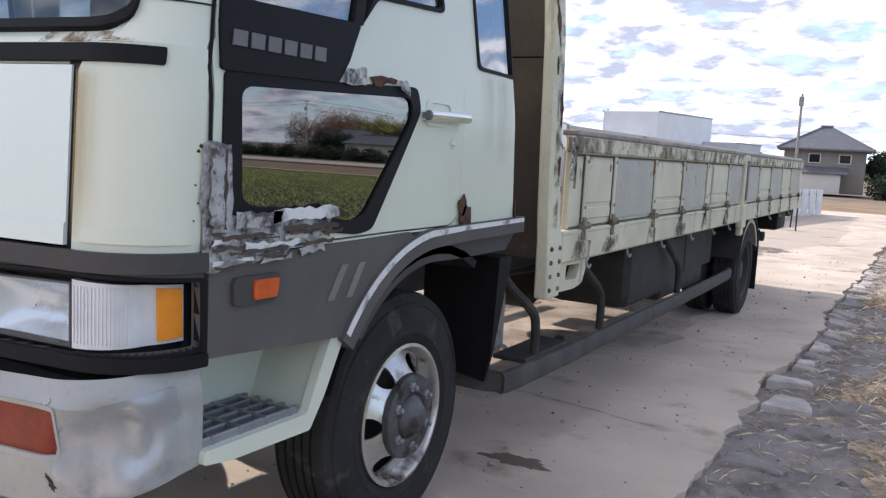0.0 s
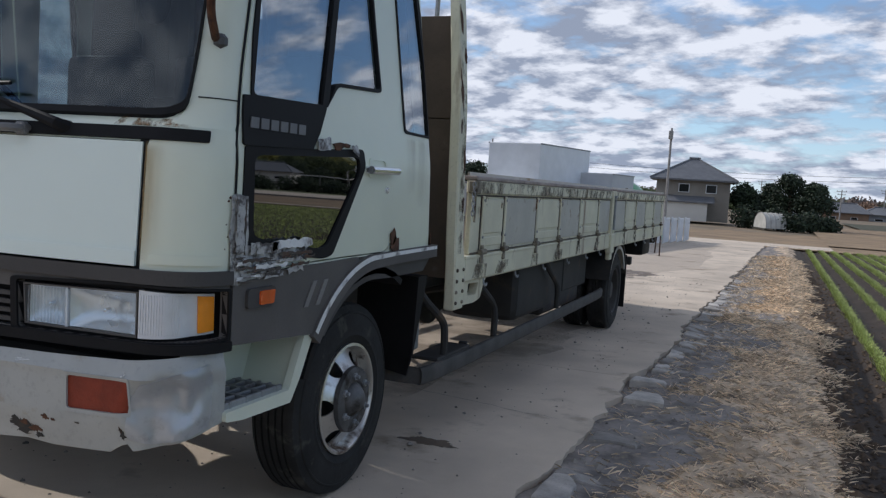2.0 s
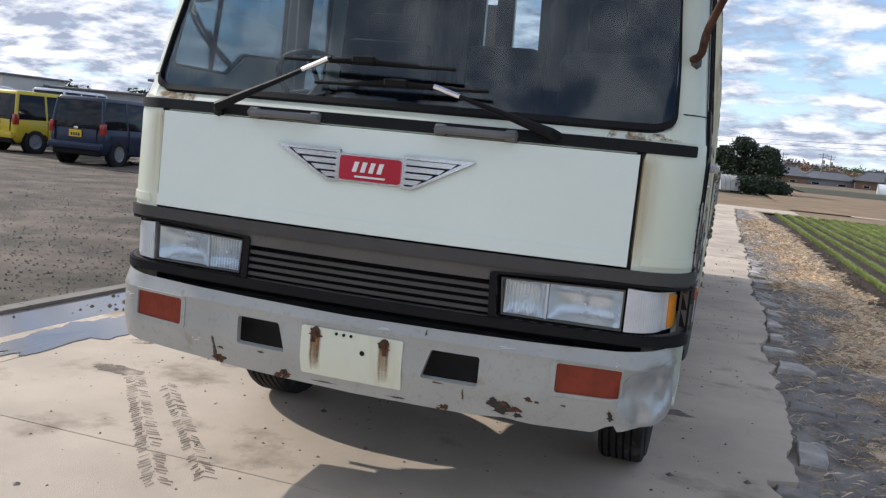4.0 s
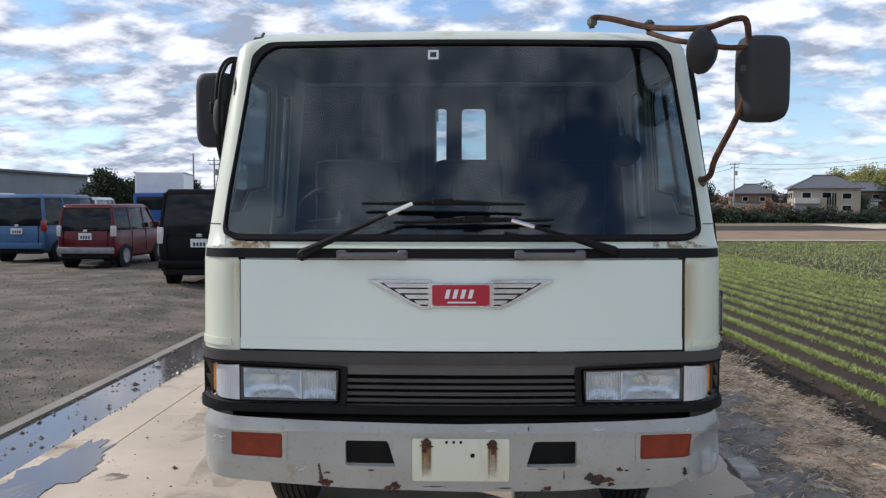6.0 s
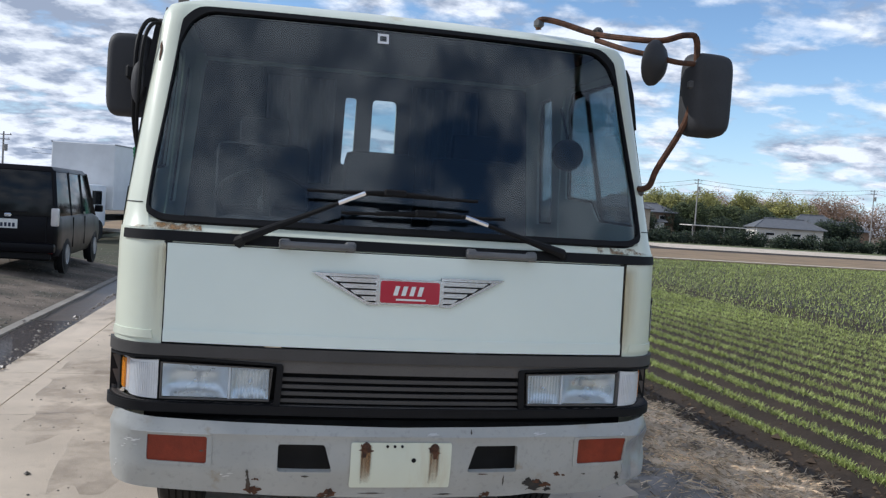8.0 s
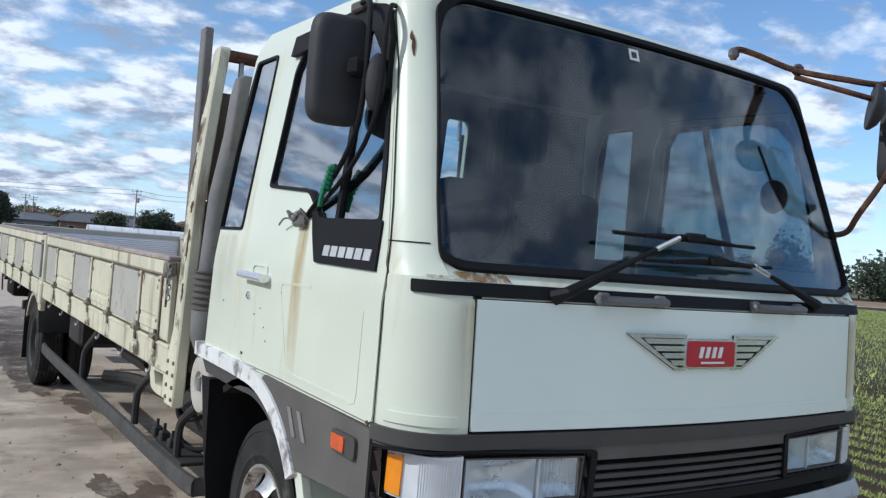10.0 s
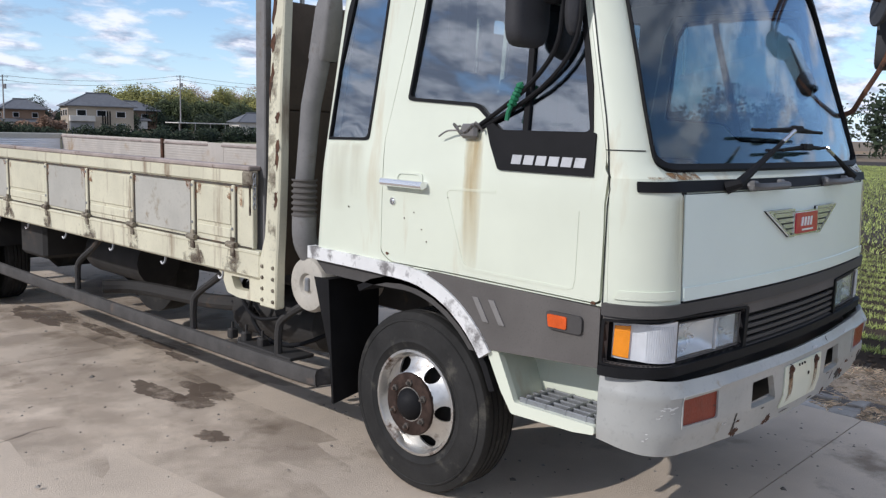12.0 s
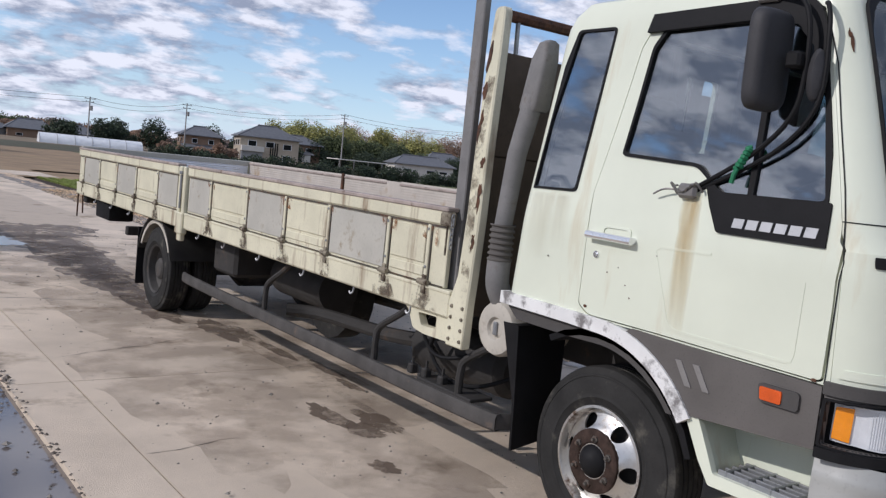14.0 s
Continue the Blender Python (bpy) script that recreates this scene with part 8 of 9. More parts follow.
            lathe(b, [(0.18, 0.008), (0.26, 0.022), (0.31, 0.0), (0.31, -0.17), (0.2, -0.19), (0.0, -0.19)], mm, 28)
            wh = part("wheel", b, "rubber", t)
            b = bmesh.new()
            lathe(b, [(0.0, 0.018), (0.06, 0.020), (0.15, 0.008), (0.185, 0.022), (0.19, 0.0)], mm, 20)
            part("rim", b, "steel", wh)
    b = bmesh.new()
    box(b, (0, -0.005, 0.46), (W_ * 0.95, 0.16, 0.17), 0.05, m, 2)
    part("rear_bumper", b, bumper or paint, t)
    b = bmesh.new()
    box(b, (0, 0.06, 0.32), (W_ * 0.86, 0.14, 0.16), 0.03, m)
    part("valance", b, "black", t)
    for q in (-1, 1):
        b = bmesh.new()
        box(b, (q * half * 0.76, -0.004, (zb + 0.55) / 2), (0.010, 0.04, zb - 0.55), 0.0, m)
        part("tailgate_seam", b, "black", body)
    b = bmesh.new()
    box(b, (0, -0.022, zb * 0.84), (0.33, 0.03, 0.165), 0.004, m)
    pt = part("number_plate", b, plate, t)
    b = bmesh.new()
    for k in range(4):
        box(b, (-0.09 + k * 0.065, -0.039, zb * 0.84 - 0.02), (0.04, 0.004, 0.07), 0.0, m)
    part("plate_bars", b, "navy_car", pt)
    b = bmesh.new()
    box(b, (0, -0.008, zb * 0.985), (0.12, 0.03, 0.06), 0.012, m)
    part("badge", b, "bright", t)
    b = bmesh.new()
    box(b, (0.1, 0.025, zb + 0.05), (0.42, 0.025, 0.02), 0.006, m)
    part("rear_wiper", b, "black", t)
    return t


car("minivan", "black minivan with tinted rear glass, parked on gravel", -5.06, 12.8, 1, 4.6, 1.68, 1.93, "black_car", 0.54, 0.02, tail="tail_clear")
car("small_suv", "dark red compact car with grey bumper, on gravel", -9.2, 17.1, -3, 3.4, 1.50, 1.60, "red_car", 0.60, 0.06, tail="tail_clear", bumper="steel")
car("blue_hatchback", "faded blue small van parked in the yard", -11.9, 19.0, -4, 3.9, 1.6, 1.85, "blue_car", 0.55, 0.0)
car("yellow_hatchback", "bright yellow small car with red tail lamps", -16.7, 14.5, -8, 3.4, 1.48, 1.60, "yellow_car", 0.55, 0.05)
car("navy_hatchback", "dark navy small car with yellow plate", -13.1, 13.3, 4, 3.4, 1.48, 1.60, "navy_car", 0.55, 0.05, plate="plate_y")
for k, (x, y, yw, pt_, h) in enumerate(((-13.5, 26, 10, "white_car", 1.8), (-17, 25, 4, "white_car", 1.95), (-20.5, 27, 0, "silver_car", 1.8), (-24, 24, 6, "white_car", 1.9), (-19.5, 17.5, 0, "silver_car", 1.6), (-23, 19, 2, "white_car", 1.7), (-27, 19, 0, "navy_car", 1.7), (-31, 26, 5, "white_car", 1.9))):
    car("yard_van", "pale parked van in the yard" if pt_ != "navy_car" else "dark parked van in the yard", x, y, yw, 4.2, 1.65, h, pt_, 0.55, 0.02)


def box_truck(label, x, y, yaw, w, l, h, top, cab_paint, box_paint, base=0.0):
    t = thing("box_truck", (x, y, base), label, "truck")
    m = Matrix.Translation((x, y, base)) @ Matrix.Rotation(radians(yaw), 4, "Z")
    b = bmesh.new()
    box(b, (0, l / 2, (h + top) / 2), (w, l, top - h), 0.03, m)
    bx = part("cargo_box", b, box_paint, t, "white box body")
    for sx in (-1, 1):
        b = bmesh.new()
        box(b, (sx * w / 2, l / 2, top - 0.02), (0.05, l, 0.05), 0.0, m)
        part("edge_rail", b, "steel", bx)
    b = bmesh.new()
    box(b, (0, -0.9, 1.25), (w * 0.85, 1.5, 1.55), 0.12, m, 2)
    cb = part("cab", b, cab_paint, t)
    b = bmesh.new()
    box(b, (0, -1.66, 1.55), (w * 0.72, 0.04, 0.6), 0.02, m)
    part("windscreen", b, "glassdark", cb)
    for sx in (-1, 1):
        b = bmesh.new()
        box(b, (sx * w * 0.425, -1.0, 1.55), (0.03, 0.8, 0.5), 0.01, m)
        part("side_window", b, "glassdark", cb)
        for yy in (-0.9, l * 0.7):
            b = bmesh.new()
            lathe(b, [(0.0, 0.0), (0.2, 0.0), (0.36, 0.01), (0.38, -0.03), (0.38, -0.2), (0.0, -0.2)], m @ Matrix.Translation((sx * w * 0.45, yy, 0.38)) @ Matrix.Diagonal((sx, 1, 1, 1)), 20)
            part("wheel", b, "rubber", t)
    b = bmesh.new()
    box(b, (0, l / 2 - 0.4, 0.75), (0.8, l + 1, 0.2), 0.0, m)
    part("chassis", b, "frame", t)
    return t


box_truck("white box truck standing in the yard", -7.37, 30.3, -13, 2.4, 4.4, 1.1, 3.55, "white_car", "white_car", -0.3)
box_truck("white-boxed blue truck parked in the yard", -14.0, 36, 12, 2.2, 4.6, 1.1, 3.0, "blue_truck", "white_car", 0.1)
box_truck("white light truck behind the load bed", -4.9, 33.5, -10, 1.9, 2.6, 1.0, 2.65, "white_car", "silver_car", -0.35)
# covered heap
bm = bmesh.new()
g = [[bm.verts.new((-6.2 + 4.0 * i / 14, 35.0 + 3.5 * j / 14, -0.45 + 2.55 * max(0, math.sin(math.pi * i / 14)) ** 0.5 * max(0, math.sin(math.pi * j / 14)) ** 0.4 + 0.08 * noise.noise(Vector((i * 0.6, j * 0.6, 0))))) for i in range(15)] for j in range(15)]
for a, b in zip(g, g[1:]):
    for k in range(14):
        bm.faces.new((a[k], a[k + 1], b[k + 1], b[k]))
tagged(part("covered_heap", bm, "green_tarp", smooth=60), "heap covered by a bright green tarpaulin", "tarpaulin")

# ---- fence, buildings ----
M["fence"] = mat("white_panel", (0.72, 0.73, 0.75), 0.5, var=0.06, scale=2, fine=20, bump=0.05, dirt=(0.5, 0.48, 0.44), dirt_at=0.62, dirt_scale=2)
M["tile_roof"] = mat("grey_roof_tile", (0.13, 0.135, 0.145), 0.6, var=0.2, scale=2, fine=12, bump=0.6)
M["render_wall"] = mat("beige_render", (0.43, 0.37, 0.29), 0.9, var=0.1, scale=0.6, fine=8, bump=0.1)
# render darkened in its colour for the house front that lies in shade
M["shaded_wall"] = mat("beige_render_with_painted_shade", (0.26, 0.235, 0.20), 0.9, var=0.15, scale=0.6, fine=8, bump=0.1)
M["pale_wall"] = mat("pale_wall", (0.62, 0.60, 0.55), 0.9, var=0.08, scale=0.6, fine=8, bump=0.1)
M["brown_wall"] = mat("brown_wall", (0.24, 0.16, 0.11), 0.9, var=0.15, scale=0.6, fine=8, bump=0.1)
M["grey_wall"] = mat("grey_wall", (0.30, 0.31, 0.32), 0.85, var=0.1, scale=0.5, fine=8, bump=0.1)
M["sheeting"] = mat("greenhouse_film", (0.72, 0.74, 0.75), 0.4, var=0.08, scale=1, fine=10, bump=0.1)
M["pole"] = mat("grey_pole", (0.30, 0.29, 0.28), 0.8, var=0.15, bump=0.1)
fence = thing("panel_fence", (-1.8, 30, -0.35), "low white panel fence by the road", "fence")
for k in range(10):
    ya = 24.0 + k * 1.4
    xa = -2.35 + 0.085 * (ya - 24)
    bm = bmesh.new()
    box(bm, (xa + 0.06, ya + 0.68, gz(ya) + 0.52), (0.05, 1.34, 1.0), 0.01)
    for j in range(5):
        box(bm, (xa + 0.09, ya + 0.15 + j * 0.27, gz(ya) + 0.52), (0.02, 0.04, 0.96), 0.0)
    part("panel", bm, "fence", fence)
    bm = bmesh.new()
    box(bm, (xa + 0.03, ya, gz(ya) + 0.5), (0.07, 0.07, 1.14), 0.01)
    part("post", bm, "fence", fence)


def hip_roof(bm, x0, x1, y0, y1, z0, z1, over, m, ridge=0.3):
    cx, cy = (x0 + x1) / 2, (y0 + y1) / 2
    a = [bm.verts.new(m @ Vector(p)) for p in ((x0 - over, y0 - over, z0), (x1 + over, y0 - over, z0), (x1 + over, y1 + over, z0), (x0 - over, y1 + over, z0))]
    u = [bm.verts.new(m @ Vector(p)) for p in ((x0 - over, y0 - over, z0 - 0.15), (x1 + over, y0 - over, z0 - 0.15), (x1 + over, y1 + over, z0 - 0.15), (x0 - over, y1 + over, z0 - 0.15))]
    rl = (x1 - x0) * ridge / 2
    r1, r2 = bm.verts.new(m @ Vector((cx - rl, cy, z1))), bm.verts.new(m @ Vector((cx + rl, cy, z1)))
    bm.faces.new((a[0], a[1], r2, r1))
    bm.faces.new((a[1], a[2], r2))
    bm.faces.new((a[2], a[3], r1, r2))
    bm.faces.new((a[3], a[0], r1))
    bm.faces.new(u[::-1])
    for k in range(4):
        bm.faces.new((a[k], u[k], u[(k + 1) % 4], a[(k + 1) % 4]))
    tube(bm, [m @ Vector((cx - rl - 0.2, cy, z1 + 0.05)), m @ Vector((cx + rl + 0.2, cy, z1 + 0.05))], 0.14, 6)
    for q in ((x0 - over, y0 - over, z0), (x1 + over, y0 - over, z0)):
        tube(bm, [m @ Vector(q), m @ Vector((cx + (rl if q[0] > cx else -rl), cy, z1))], 0.10, 6)


def house(label, x, y, yaw, w, d, e, p, wall, base=-0.5, lower=True, wins=((-0.3, 0.7), (0.25, 0.7)), name="house", ridge=0.3):
    """Storeyed house: front at -y; e eaves height, p ridge height."""
    t = thing(name, (x, y, base), label, "house")
    m = Matrix.Translation((x, y, base)) @ Matrix.Rotation(radians(yaw), 4, "Z")
    b = bmesh.new()
    box(b, (0, d / 2, e / 2), (w, d, e), 0.0, m)
    part("wall", b, wall, t)
    b = bmesh.new()
    hip_roof(b, -w / 2, w / 2, 0, d, e, p, 0.6, m, ridge)
    part("roof", b, "tile_roof", t)
    if lower:
        b = bmesh.new()
        vs_ = [(-w / 2 - 0.5, -1.9, e * 0.46), (w * 0.3, -1.9, e * 0.46), (w * 0.3, 0.02, e * 0.60), (-w / 2 - 0.5, 0.02, e * 0.60)]
        a_ = [b.verts.new(m @ Vector(q)) for q in vs_]
        c_ = [b.verts.new(m @ (Vector(q) + Vector((0, 0, -0.12)))) for q in vs_]
        b.faces.new(a_)
        b.faces.new(c_[::-1])
        for i in range(4):
            b.faces.new((a_[i], c_[i], c_[(i + 1) % 4], a_[(i + 1) % 4]))
        part("porch_roof", b, "tile_roof", t)
        b = bmesh.new()
        box(b, (-w * 0.12, -0.85, e * 0.23), (w * 0.66, 1.7, e * 0.45), 0.0, m)
        part("ground_floor_front", b, "pale_wall", t)
    for u, v in wins:
        for side in ("front", "flank"):
            b = bmesh.new()
            c = (u * w, -0.03, v * e) if side == "front" else (-w / 2 - 0.03, d * (0.5 + u), v * e)
            s_ = (w * 0.15, 0.08, e * 0.21) if side == "front" else (0.08, d * 0.2, e * 0.21)
            box(b, c, s_, 0.0, m)
            wn_ = part("window", b, "white_car", t)
            b = bmesh.new()
            k_ = (s_[0] * 0.86, 0.1, s_[2] * 0.86) if side == "front" else (0.1, s_[1] * 0.86, s_[2] * 0.86)
            box(b, c, k_, 0.0, m)
            part("pane", b, "glassdark", wn_)
    return t


house("beige two-storey house with grey tiled hip roof", -5.4, 80, 6, 6.6, 6.5, 3.85, 5.85, "shaded_wall", -0.5, wins=((-0.12, 0.78), (0.25, 0.78)), ridge=0.1)
house("cream two-storey house with grey hip roof", 66.3, 150, -14, 11.2, 8, 5.2, 7.5, "render_wall", -1.1, False, ((-0.33, 0.3), (-0.3, 0.75), (0.0, 0.75), (0.3, 0.72), (0.3, 0.3)))
far_house = bpy.data.objects["house.001"]
hm = Matrix.Translation((66.3, 150, -1.1)) @ Matrix.Rotation(radians(-14), 4, "Z")
bm = bmesh.new()
box(bm, (-3.4, -0.7, 2.9), (4.2, 1.4, 1.0), 0.03, hm)
part("balcony", bm, "pale_wall", far_house, "white balcony front")
bm = bmesh.new()
box(bm, (-3.4, -0.35, 1.2), (4.0, 0.7, 2.3), 0.0, hm)
part("dark_porch", bm, "grey_wall", far_house, "dark recessed porch under the balcony")
for k in range(4):
    bm = bmesh.new()
    box(bm, (0.2 + k * 0.42, -0.06, 3.0), (0.22, 0.1, 2.6), 0.0, hm)
    part("slit_window", bm, "glassdark", far_house)
house("brown wooden house with pale roof", 55.2, 156, -10, 6.8, 7, 4.3, 6.0, "brown_wall", -1.1, True, ((-0.2, 0.75), (0.25, 0.75)))
house("small low house with grey roof", 80.5, 165, -12, 8.5, 8, 3.8, 5.6, "brown_wall", 0.0, True, ((-0.2, 0.7), (0.2, 0.7)))
house("single-storey pale house with grey roof", 103, 150, -18, 13, 9, 2.6, 4.5, "pale_wall", -0.6, False, ((-0.3, 0.5), (0.1, 0.5), (0.33, 0.5)), ridge=0.6)
for k, (x, y, yw, w, e, p, wl_) in enumerate(((14, 190, 0, 9, 2.3, 4.2, "brown_wall"), (24, 198, 8, 12, 2.2, 3.8, "grey_wall"), (33, 195, -5, 9, 2.6, 4.6, "brown_wall"), (44, 205, 0, 10, 2.5, 4.4, "pale_wall"), (5, 215, 0, 10, 2.6, 4.5, "grey_wall"), (120, 165, -15, 10, 4, 6, "pale_wall"), (135, 175, -15, 10, 3, 5, "brown_wall"))):
    house("low farmhouse with a tiled roof", x, y, yw, w, 8, e, p, wl_, -0.6 if x > 100 else -1.5, False, ((-0.25, 0.5), (0.2, 0.5)), "farmhouse", 0.5)
for k, (x, y, w, d, h, wl_) in enumerate(((-44, 74, 12, 18, 4.6, "grey_wall"), (-88, 82, 16, 10, 4.5, "pale_wall"), (-72, 88, 14, 10, 3.6, "grey_wall"))):
    t = thing("shed", (x, y, -0.4), "plain metal-clad yard shed" if wl_ == "grey_wall" else "pale metal-clad yard shed", "shed")
    b = bmesh.new()
    box(b, (x, y, h / 2 - 0.4), (w, d, h), 0.0)
    part("wall", b, wl_, t)
    b = bmesh.new()
    box(b, (x, y, h - 0.3), (w + 0.8, d + 0.8, 0.25), 0.05)
    part("roof", b, "tile_roof", t)
# carport and garden walls near the far houses
cp = thing("carport", (86, 146, -0.6), "flat pale carport roof on thin posts", "carport")
bm = bmesh.new()
box(bm, (86, 148, 1.5), (14, 5, 0.2), 0.02)
part("roof", bm, "pale_wall", cp)
for k in range(5):
    bm = bmesh.new()
    box(bm, (79.3 + k * 3.3, 145.7, 0.4), (0.15, 0.15, 2.1), 0.0)
    part("post", bm, "pole", cp)


M["cover"] = mat("grey_cover_sheet", (0.46, 0.45, 0.41), 0.7, var=0.15, scale=2, fine=12, bump=0.3)


def greenhouse(label, x0, y0, x1, y1, w, h, base, film="sheeting"):
    t = thing("greenhouse", (x0, y0, base), label, "greenhouse")
    a, b = Vector((x0, y0, base)), Vector((x1, y1, base))
    d = (b - a).normalized()
    s_ = Vector((-d.y, d.x, 0))
    bm = bmesh.new()
    prev = None
    n = max(4, int((b - a).length / 2.5))
    for i in range(n + 1):
        o = a.lerp(b, i / n)
        ring = [bm.verts.new(o + s_ * (w / 2 * math.cos(math.pi * k / 10)) + Vector((0, 0, h * max(0.0, math.sin(math.pi * k / 10)) ** 0.8))) for k in range(11)]
        if prev:
            for k in range(10):
                bm.faces.new((prev[k], prev[k + 1], ring[k + 1], ring[k]))
        else:
            bm.faces.new(ring)
        prev = ring
    bm.faces.new(prev[::-1])
    part("film", bm, film, t)
    for i in range(n + 1):
        o = a.lerp(b, i / n)
        bm = bmesh.new()
        tube(bm, [o + s_ * (w / 2 * 1.01 * math.cos(math.pi * k / 10)) + Vector((0, 0, 1.02 * h * max(0.0, math.sin(math.pi * k / 10)) ** 0.8)) for k in range(11)], 0.03, 5)
        part("hoop", bm, "pole", t)


greenhouse("low grey covered tunnel among shrubs", 0.9, 73, 2.4, 73.6, 2.8, 1.25, -0.5, "cover")
greenhouse("long white film greenhouse", 26, 152, 42, 150, 6, 1.9, -1.0)


def utility_pole(x, y, base, top, arms=True, r=0.14):
    t = thing("utility_pole", (x, y, base), "grey concrete utility pole with crossarms" if arms else "plain grey roadside pole", "pole")
    b = bmesh.new()
    tube(b, [(x, y, base), (x, y, top)], [r, r * 0.65], 10)
    part("shaft", b, "pole", t)
    if arms:
        for dz, w in ((0.35, 1.8), (0.9, 1.4)):
            b = bmesh.new()
            box(b, (x, y, top - dz), (w, 0.1, 0.1), 0.0)
            for k in (-1, 0, 1):
                tube(b, [(x + k * w * 0.42, y, top - dz), (x + k * w * 0.42, y, top - dz + 0.22)], 0.05, 6)
            part("crossarm", b, "pole", t)
        b = bmesh.new()
        tube(b, [(x + 0.3, y - 0.1, top - 2.3), (x + 0.3, y - 0.1, top - 1.5)], 0.22, 10)
        part("transformer", b, "pole", t)
    return t


first_pole = utility_pole(-5.17, 60, -0.6, 6.4, False, 0.11)
bm = bmesh.new()
box(bm, (-5.17, 59.8, 5.9), (0.3, 0.25, 0.6), 0.03)
part("pole_box", bm, "pole", first_pole)
poles = [(33.2, 150, 7.6), (50.4, 152, 8.7), (82, 150, 10.6), (120, 148, 11)]
for x, y, z in poles:
    utility_pole(x, y, -0.6, z)
for x, y, z in ((22, 200, 6.2), (24.2, 205, 6.0), (-33.6, 104, 7.8), (-31.8, 107, 7.4), (-3, 210, 7), (12, 170, 5)):
    utility_pole(x, y, -0.6, z, x > -33)
for k, (a, b) in enumerate(zip([(-40, 152, 7.5)] + poles, poles + [(170, 148, 11)])):
    for dz in (0.1, 0.9):
        bm = bmesh.new()
        A, B = Vector(a) - Vector((0, 0, dz)), Vector(b) - Vector((0, 0, dz))
        tube(bm, [A.lerp(B, i / 10) - Vector((0, 0, 1.0 * (1 - (2 * i / 10 - 1) ** 2))) for i in range(11)], 0.035, 4)
        tagged(part("power_line", bm, "black"), "thin dark overhead power line", "cable", group="overhead lines")

# ---- trees ----
for nm, c in (("leaf_dark", (0.022, 0.036, 0.014)), ("leaf_bamboo", (0.25, 0.24, 0.07)), ("leaf_brown", (0.27, 0.17, 0.11)), ("leaf_green", (0.075, 0.095, 0.035)), ("leaf_bare", (0.14, 0.10, 0.08))):
    M[nm] = mat(nm, c, 0.8, var=0.25, scale=0.4, fine=5, bump=0.0, island=0.45)
M["bark"] = mat("bark", (0.07, 0.05, 0.035), 0.95, var=0.3, scale=6, fine=30, bump=0.6)


def leaves(cl, n, size, seed):
    """Leaf clumps inside the given ellipsoids (x, y, z, rx, ry, rz), thicker towards their outsides."""
    r = random.Random(seed)
    vs_, fs_ = [], []
    vol = [c[3] * c[5] for c in cl]
    for k in range(n):
        x, y, z, rx, ry, rz = r.choices(cl, vol)[0]
        d = Vector((r.gauss(0, 1), r.gauss(0, 1), r.gauss(0, 1))).normalized() * r.uniform(0.45, 1.06)
        d *= 1 + 0.28 * noise.noise(Vector((d.x * 2.3 + x, d.y * 2.3, d.z * 2.3 + z)))
        o = Vector((x + d.x * rx, y + d.y * ry, z + d.z * rz))
        u = Vector((r.gauss(0, 1), r.gauss(0, 1), r.gauss(0, 1))).normalized()
        v = u.orthogonal().normalized()
        s_ = size * r.uniform(0.5, 1.3)
        i = len(vs_)
        vs_ += [o - u * s_, o + v * s_ * 0.6, o + u * s_, o - v * s_ * 0.6]
        fs_.append((i, i + 1, i + 2, i + 3))
    me_ = bpy.data.meshes.new("leaves")
    me_.from_pydata(vs_, [], fs_)
    return me_


def tree(label, x, y, base, h, w, leaf, seed, n=6000, size=0.13):
    r = random.Random(seed)
    t = thing("tree", (x, y, base), label, "tree")
    b = bmesh.new()
    top = Vector((x + r.uniform(-0.3, 0.3), y, base + h * 0.75))
    root = Vector((x, y, base))
    tube(b, [root, root.lerp(top, 0.4), top], [0.045 * h, 0.03 * h, 0.008 * h], 8)
    cl = []
    for k in range(9):
        f_ = r.uniform(0.25, 0.95)
        a = r.uniform(0, 6.283)
        c = Vector((x + math.cos(a) * w * 0.32 * (1.2 - f_), y + math.sin(a) * w * 0.32 * (1.2 - f_), base + h * (0.18 + 0.7 * f_)))
        q = w * r.uniform(0.2, 0.32) * (1.25 - 0.5 * f_)
        cl.append((c.x, c.y, c.z, q, q, q * 0.85))
        tube(b, [root.lerp(top, f_ * 0.8), c], [0.014 * h, 0.004 * h], 5)
    part("trunk", b, "bark", t)
    me_ = leaves(cl, n, size, seed)
    me_.materials.append(M[leaf])
    o = new("crown", me_)
    attach(o, t)
    return t


tree("dark evergreen tree with dense crown", 3.2, 80, -0.6, 5.3, 4.2, "leaf_dark", 1)
tree("dark rounded evergreen tree", 5.2, 79, -0.6, 4.3, 3.8, "leaf_dark", 2)
tree("dark evergreen tree beside the house", -0.8, 83, -0.6, 3.9, 4.0, "leaf_dark", 3)
tree("dark evergreen tree with low crown", 1.2, 84, -0.6, 4.3, 3.6, "leaf_dark", 5)
for k, (x, y, w, h) in enumerate(((3.2, 73, 2.2, 1.3), (4.6, 74, 2.0, 1.5), (1.9, 76, 2.2, 1.6), (-0.6, 76, 2.0, 1.7), (5.8, 75, 1.8, 1.2))):
    me_ = leaves([(x, y, -0.5 + h * 0.45, w * 0.6, w * 0.5, h * 0.6), (x + 0.5, y, -0.5 + h * 0.35, w * 0.5, w * 0.5, h * 0.5)], 900, 0.16, 60 + k)
    me_.materials.append(M["leaf_dark"])
    tagged(new("shrub", me_), "low dark evergreen shrub", "shrub", "shrubs by the lane")
tree("dark pine seen over the load bed", -12.5, 58, -0.6, 4.4, 2.6, "leaf_dark", 9)
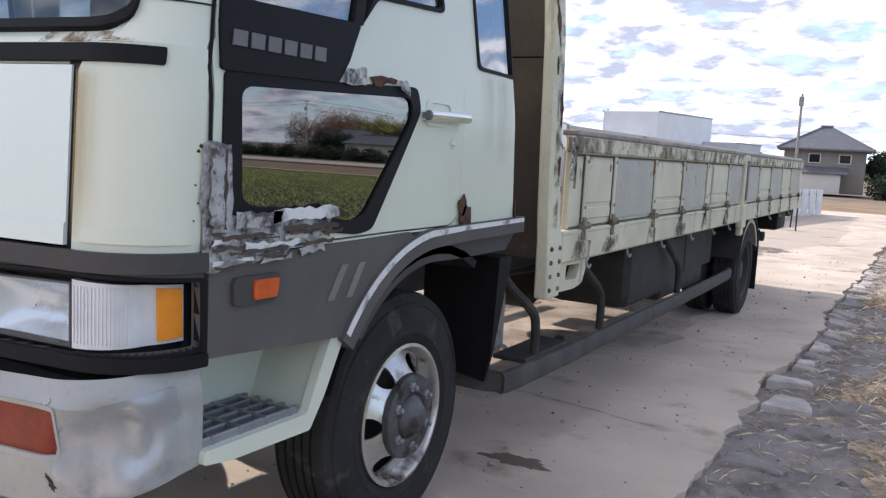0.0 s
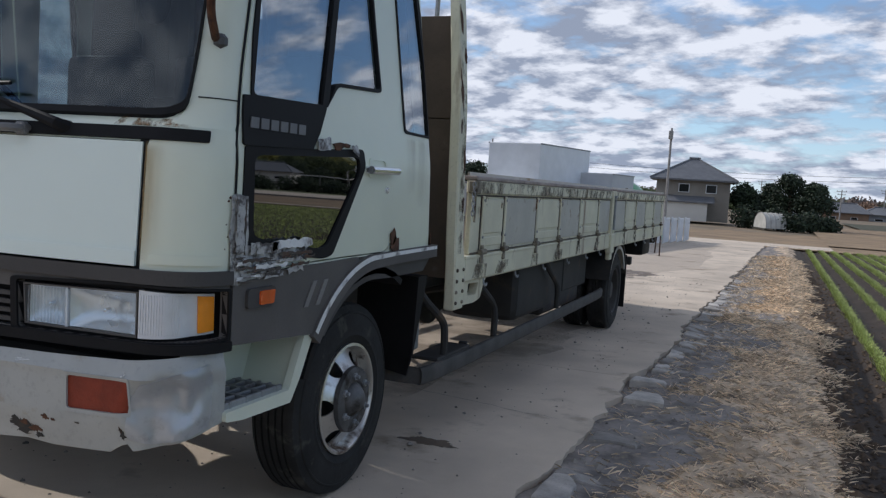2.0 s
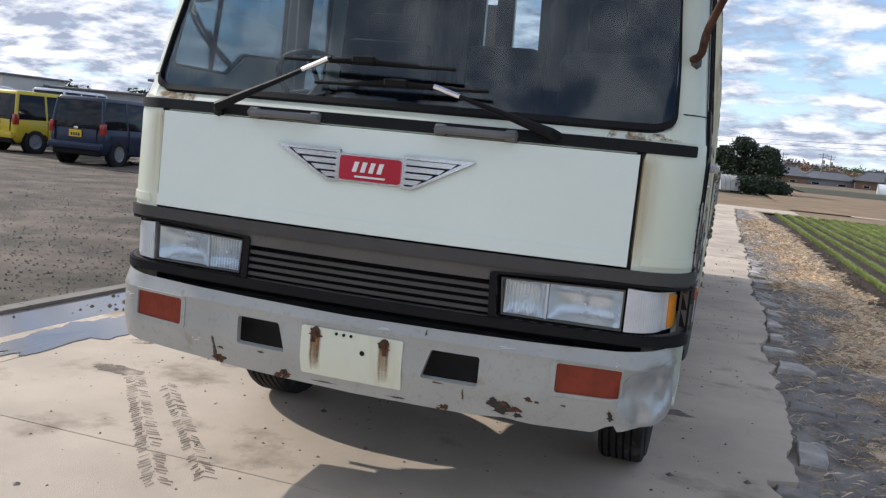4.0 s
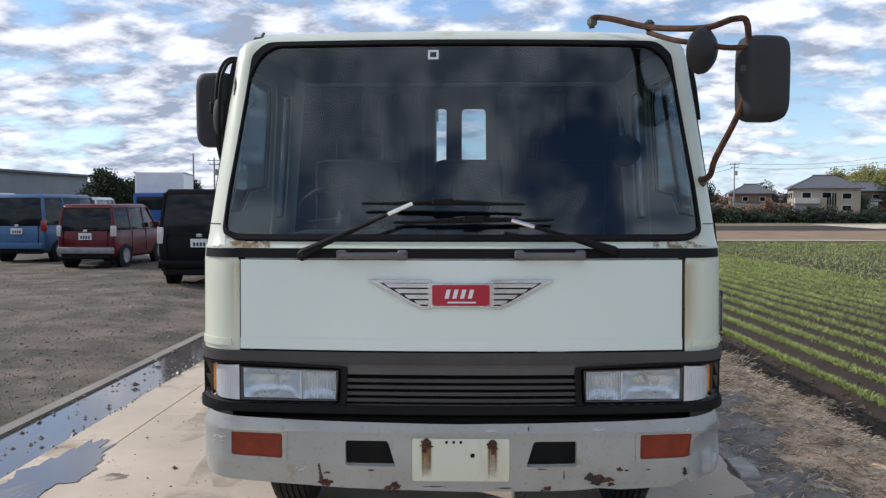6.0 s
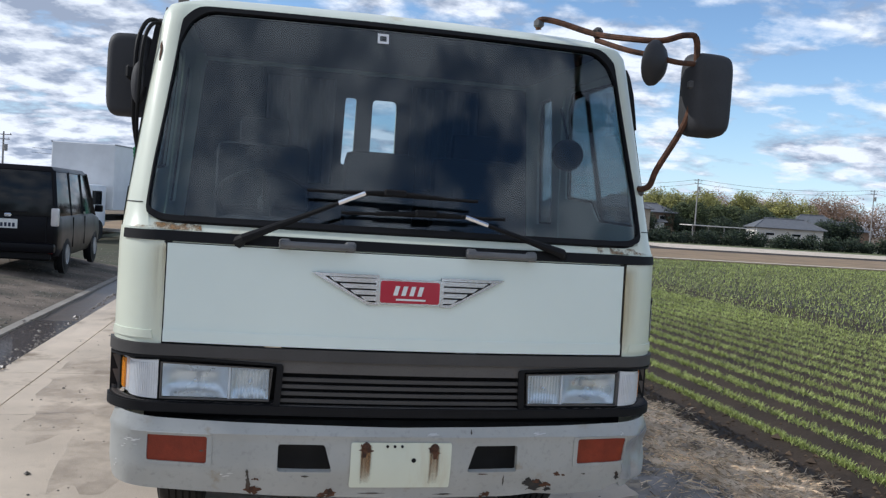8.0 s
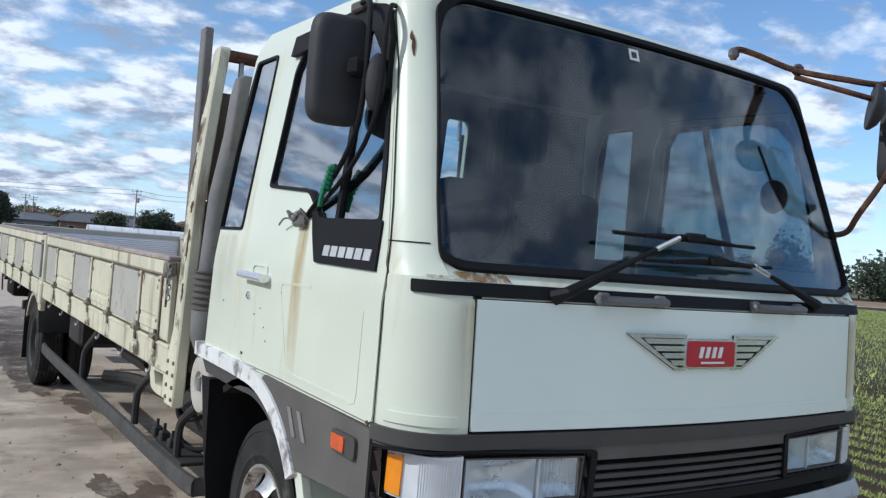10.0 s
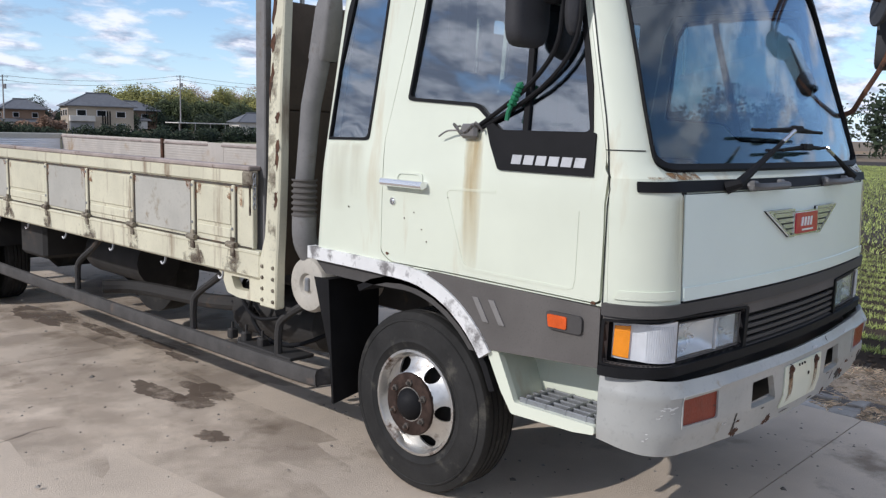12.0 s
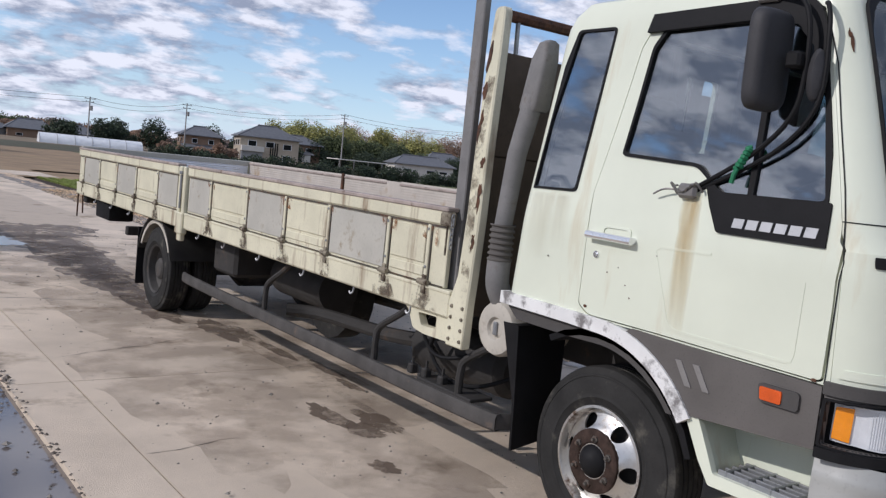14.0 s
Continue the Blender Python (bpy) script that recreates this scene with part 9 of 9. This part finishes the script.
for k, (x, y, h, w) in enumerate(((-28.0, 64, 5.4, 4.5), (-26.0, 66, 5.0, 4.2), (-30, 70, 4.4, 4), (-22.5, 64, 4.4, 1.8), (-24.5, 72, 4.5, 4.5))):
    tree("dark tree behind the yard", x, y, -0.5, h, w, "leaf_dark", 20 + k, 5000, 0.13)
wr = random.Random(77)


def wood(label, spots, leaf, n, size, seed):
    cl = [(x, y, z0 + h * 0.55, w * 0.5, w * 0.5, h * 0.55) for x, y, z0, w, h in spots]
    me_ = leaves(cl, n, size, seed)
    me_.materials.append(M[leaf])
    return tagged(new("distant_wood", me_), label, "woodland", kind="stuff")


wood("yellow-green bamboo grove on a low rise", [(88 + wr.uniform(0, 50), 185 + wr.uniform(0, 14), -0.6, wr.uniform(5, 8), wr.uniform(7, 10)) for k in range(34)], "leaf_bamboo", 120000, 0.26, 1)
wood("brown leafless trees on a low hill", [(108 + wr.uniform(0, 60), 200 + wr.uniform(0, 25), -0.6, wr.uniform(7, 10), wr.uniform(8, 12)) for k in range(30)], "leaf_brown", 70000, 0.23, 2)
wood("dark evergreens among the houses", [(wr.uniform(30, 130), 160 + wr.uniform(0, 12), -0.6, wr.uniform(3, 6), wr.uniform(2.5, 5.5)) for k in range(60)], "leaf_dark", 90000, 0.22, 3)
wood("rounded green garden trees by the houses", [(88 + k * 5 + wr.uniform(-2, 2), 168 + wr.uniform(0, 8), -0.6, wr.uniform(5, 7), wr.uniform(5, 7)) for k in range(7)], "leaf_green", 50000, 0.22, 13)
wood("brown winter shrubs before the houses", [(44 + k * 2.1, 138 + wr.uniform(0, 5), -0.6, wr.uniform(2.0, 3), wr.uniform(1.4, 2.4)) for k in range(6)], "leaf_brown", 14000, 0.17, 14)
wood("distant green treeline", [(wr.uniform(-60, 60), 270 + wr.uniform(0, 25), -1.2, wr.uniform(8, 13), wr.uniform(3, 5.5)) for k in range(60)], "leaf_green", 130000, 0.32, 4)
wood("distant reddish bare trees", [(wr.uniform(15, 75), 245 + wr.uniform(0, 10), -1.0, wr.uniform(6, 9), wr.uniform(2.6, 4.2)) for k in range(34)], "leaf_brown", 110000, 0.30, 5)
wood("dark hedge before the houses", [(24 + k * 1.0, 84 + 0.05 * k + wr.uniform(0, 2), -0.75, wr.uniform(1.8, 2.6), wr.uniform(1.2, 2.0)) for k in range(64)], "leaf_dark", 42000, 0.14, 6)
wood("dark woods beyond the yard", [(-125 + wr.uniform(0, 75), 100 + wr.uniform(0, 20), -0.6, wr.uniform(5, 9), wr.uniform(3, 5)) for k in range(34)], "leaf_dark", 26000, 0.27, 7)
wood("woods across the fields", [(wr.uniform(110, 150), wr.uniform(-140, 130), -0.6, wr.uniform(6, 10), wr.uniform(5, 10)) for k in range(70)], "leaf_dark", 60000, 0.4, 8)
wood("woods beyond the open land", [(wr.uniform(-140, 140), -wr.uniform(90, 120), -0.6, wr.uniform(10, 15), wr.uniform(9, 15)) for k in range(40)], "leaf_green", 9000, 1.0, 9)
wood("far pale hills with trees", [(wr.uniform(-250, 330), 480 + wr.uniform(0, 60), -3.0, wr.uniform(20, 34), wr.uniform(5, 10)) for k in range(90)], "leaf_bare", 60000, 1.1, 10)
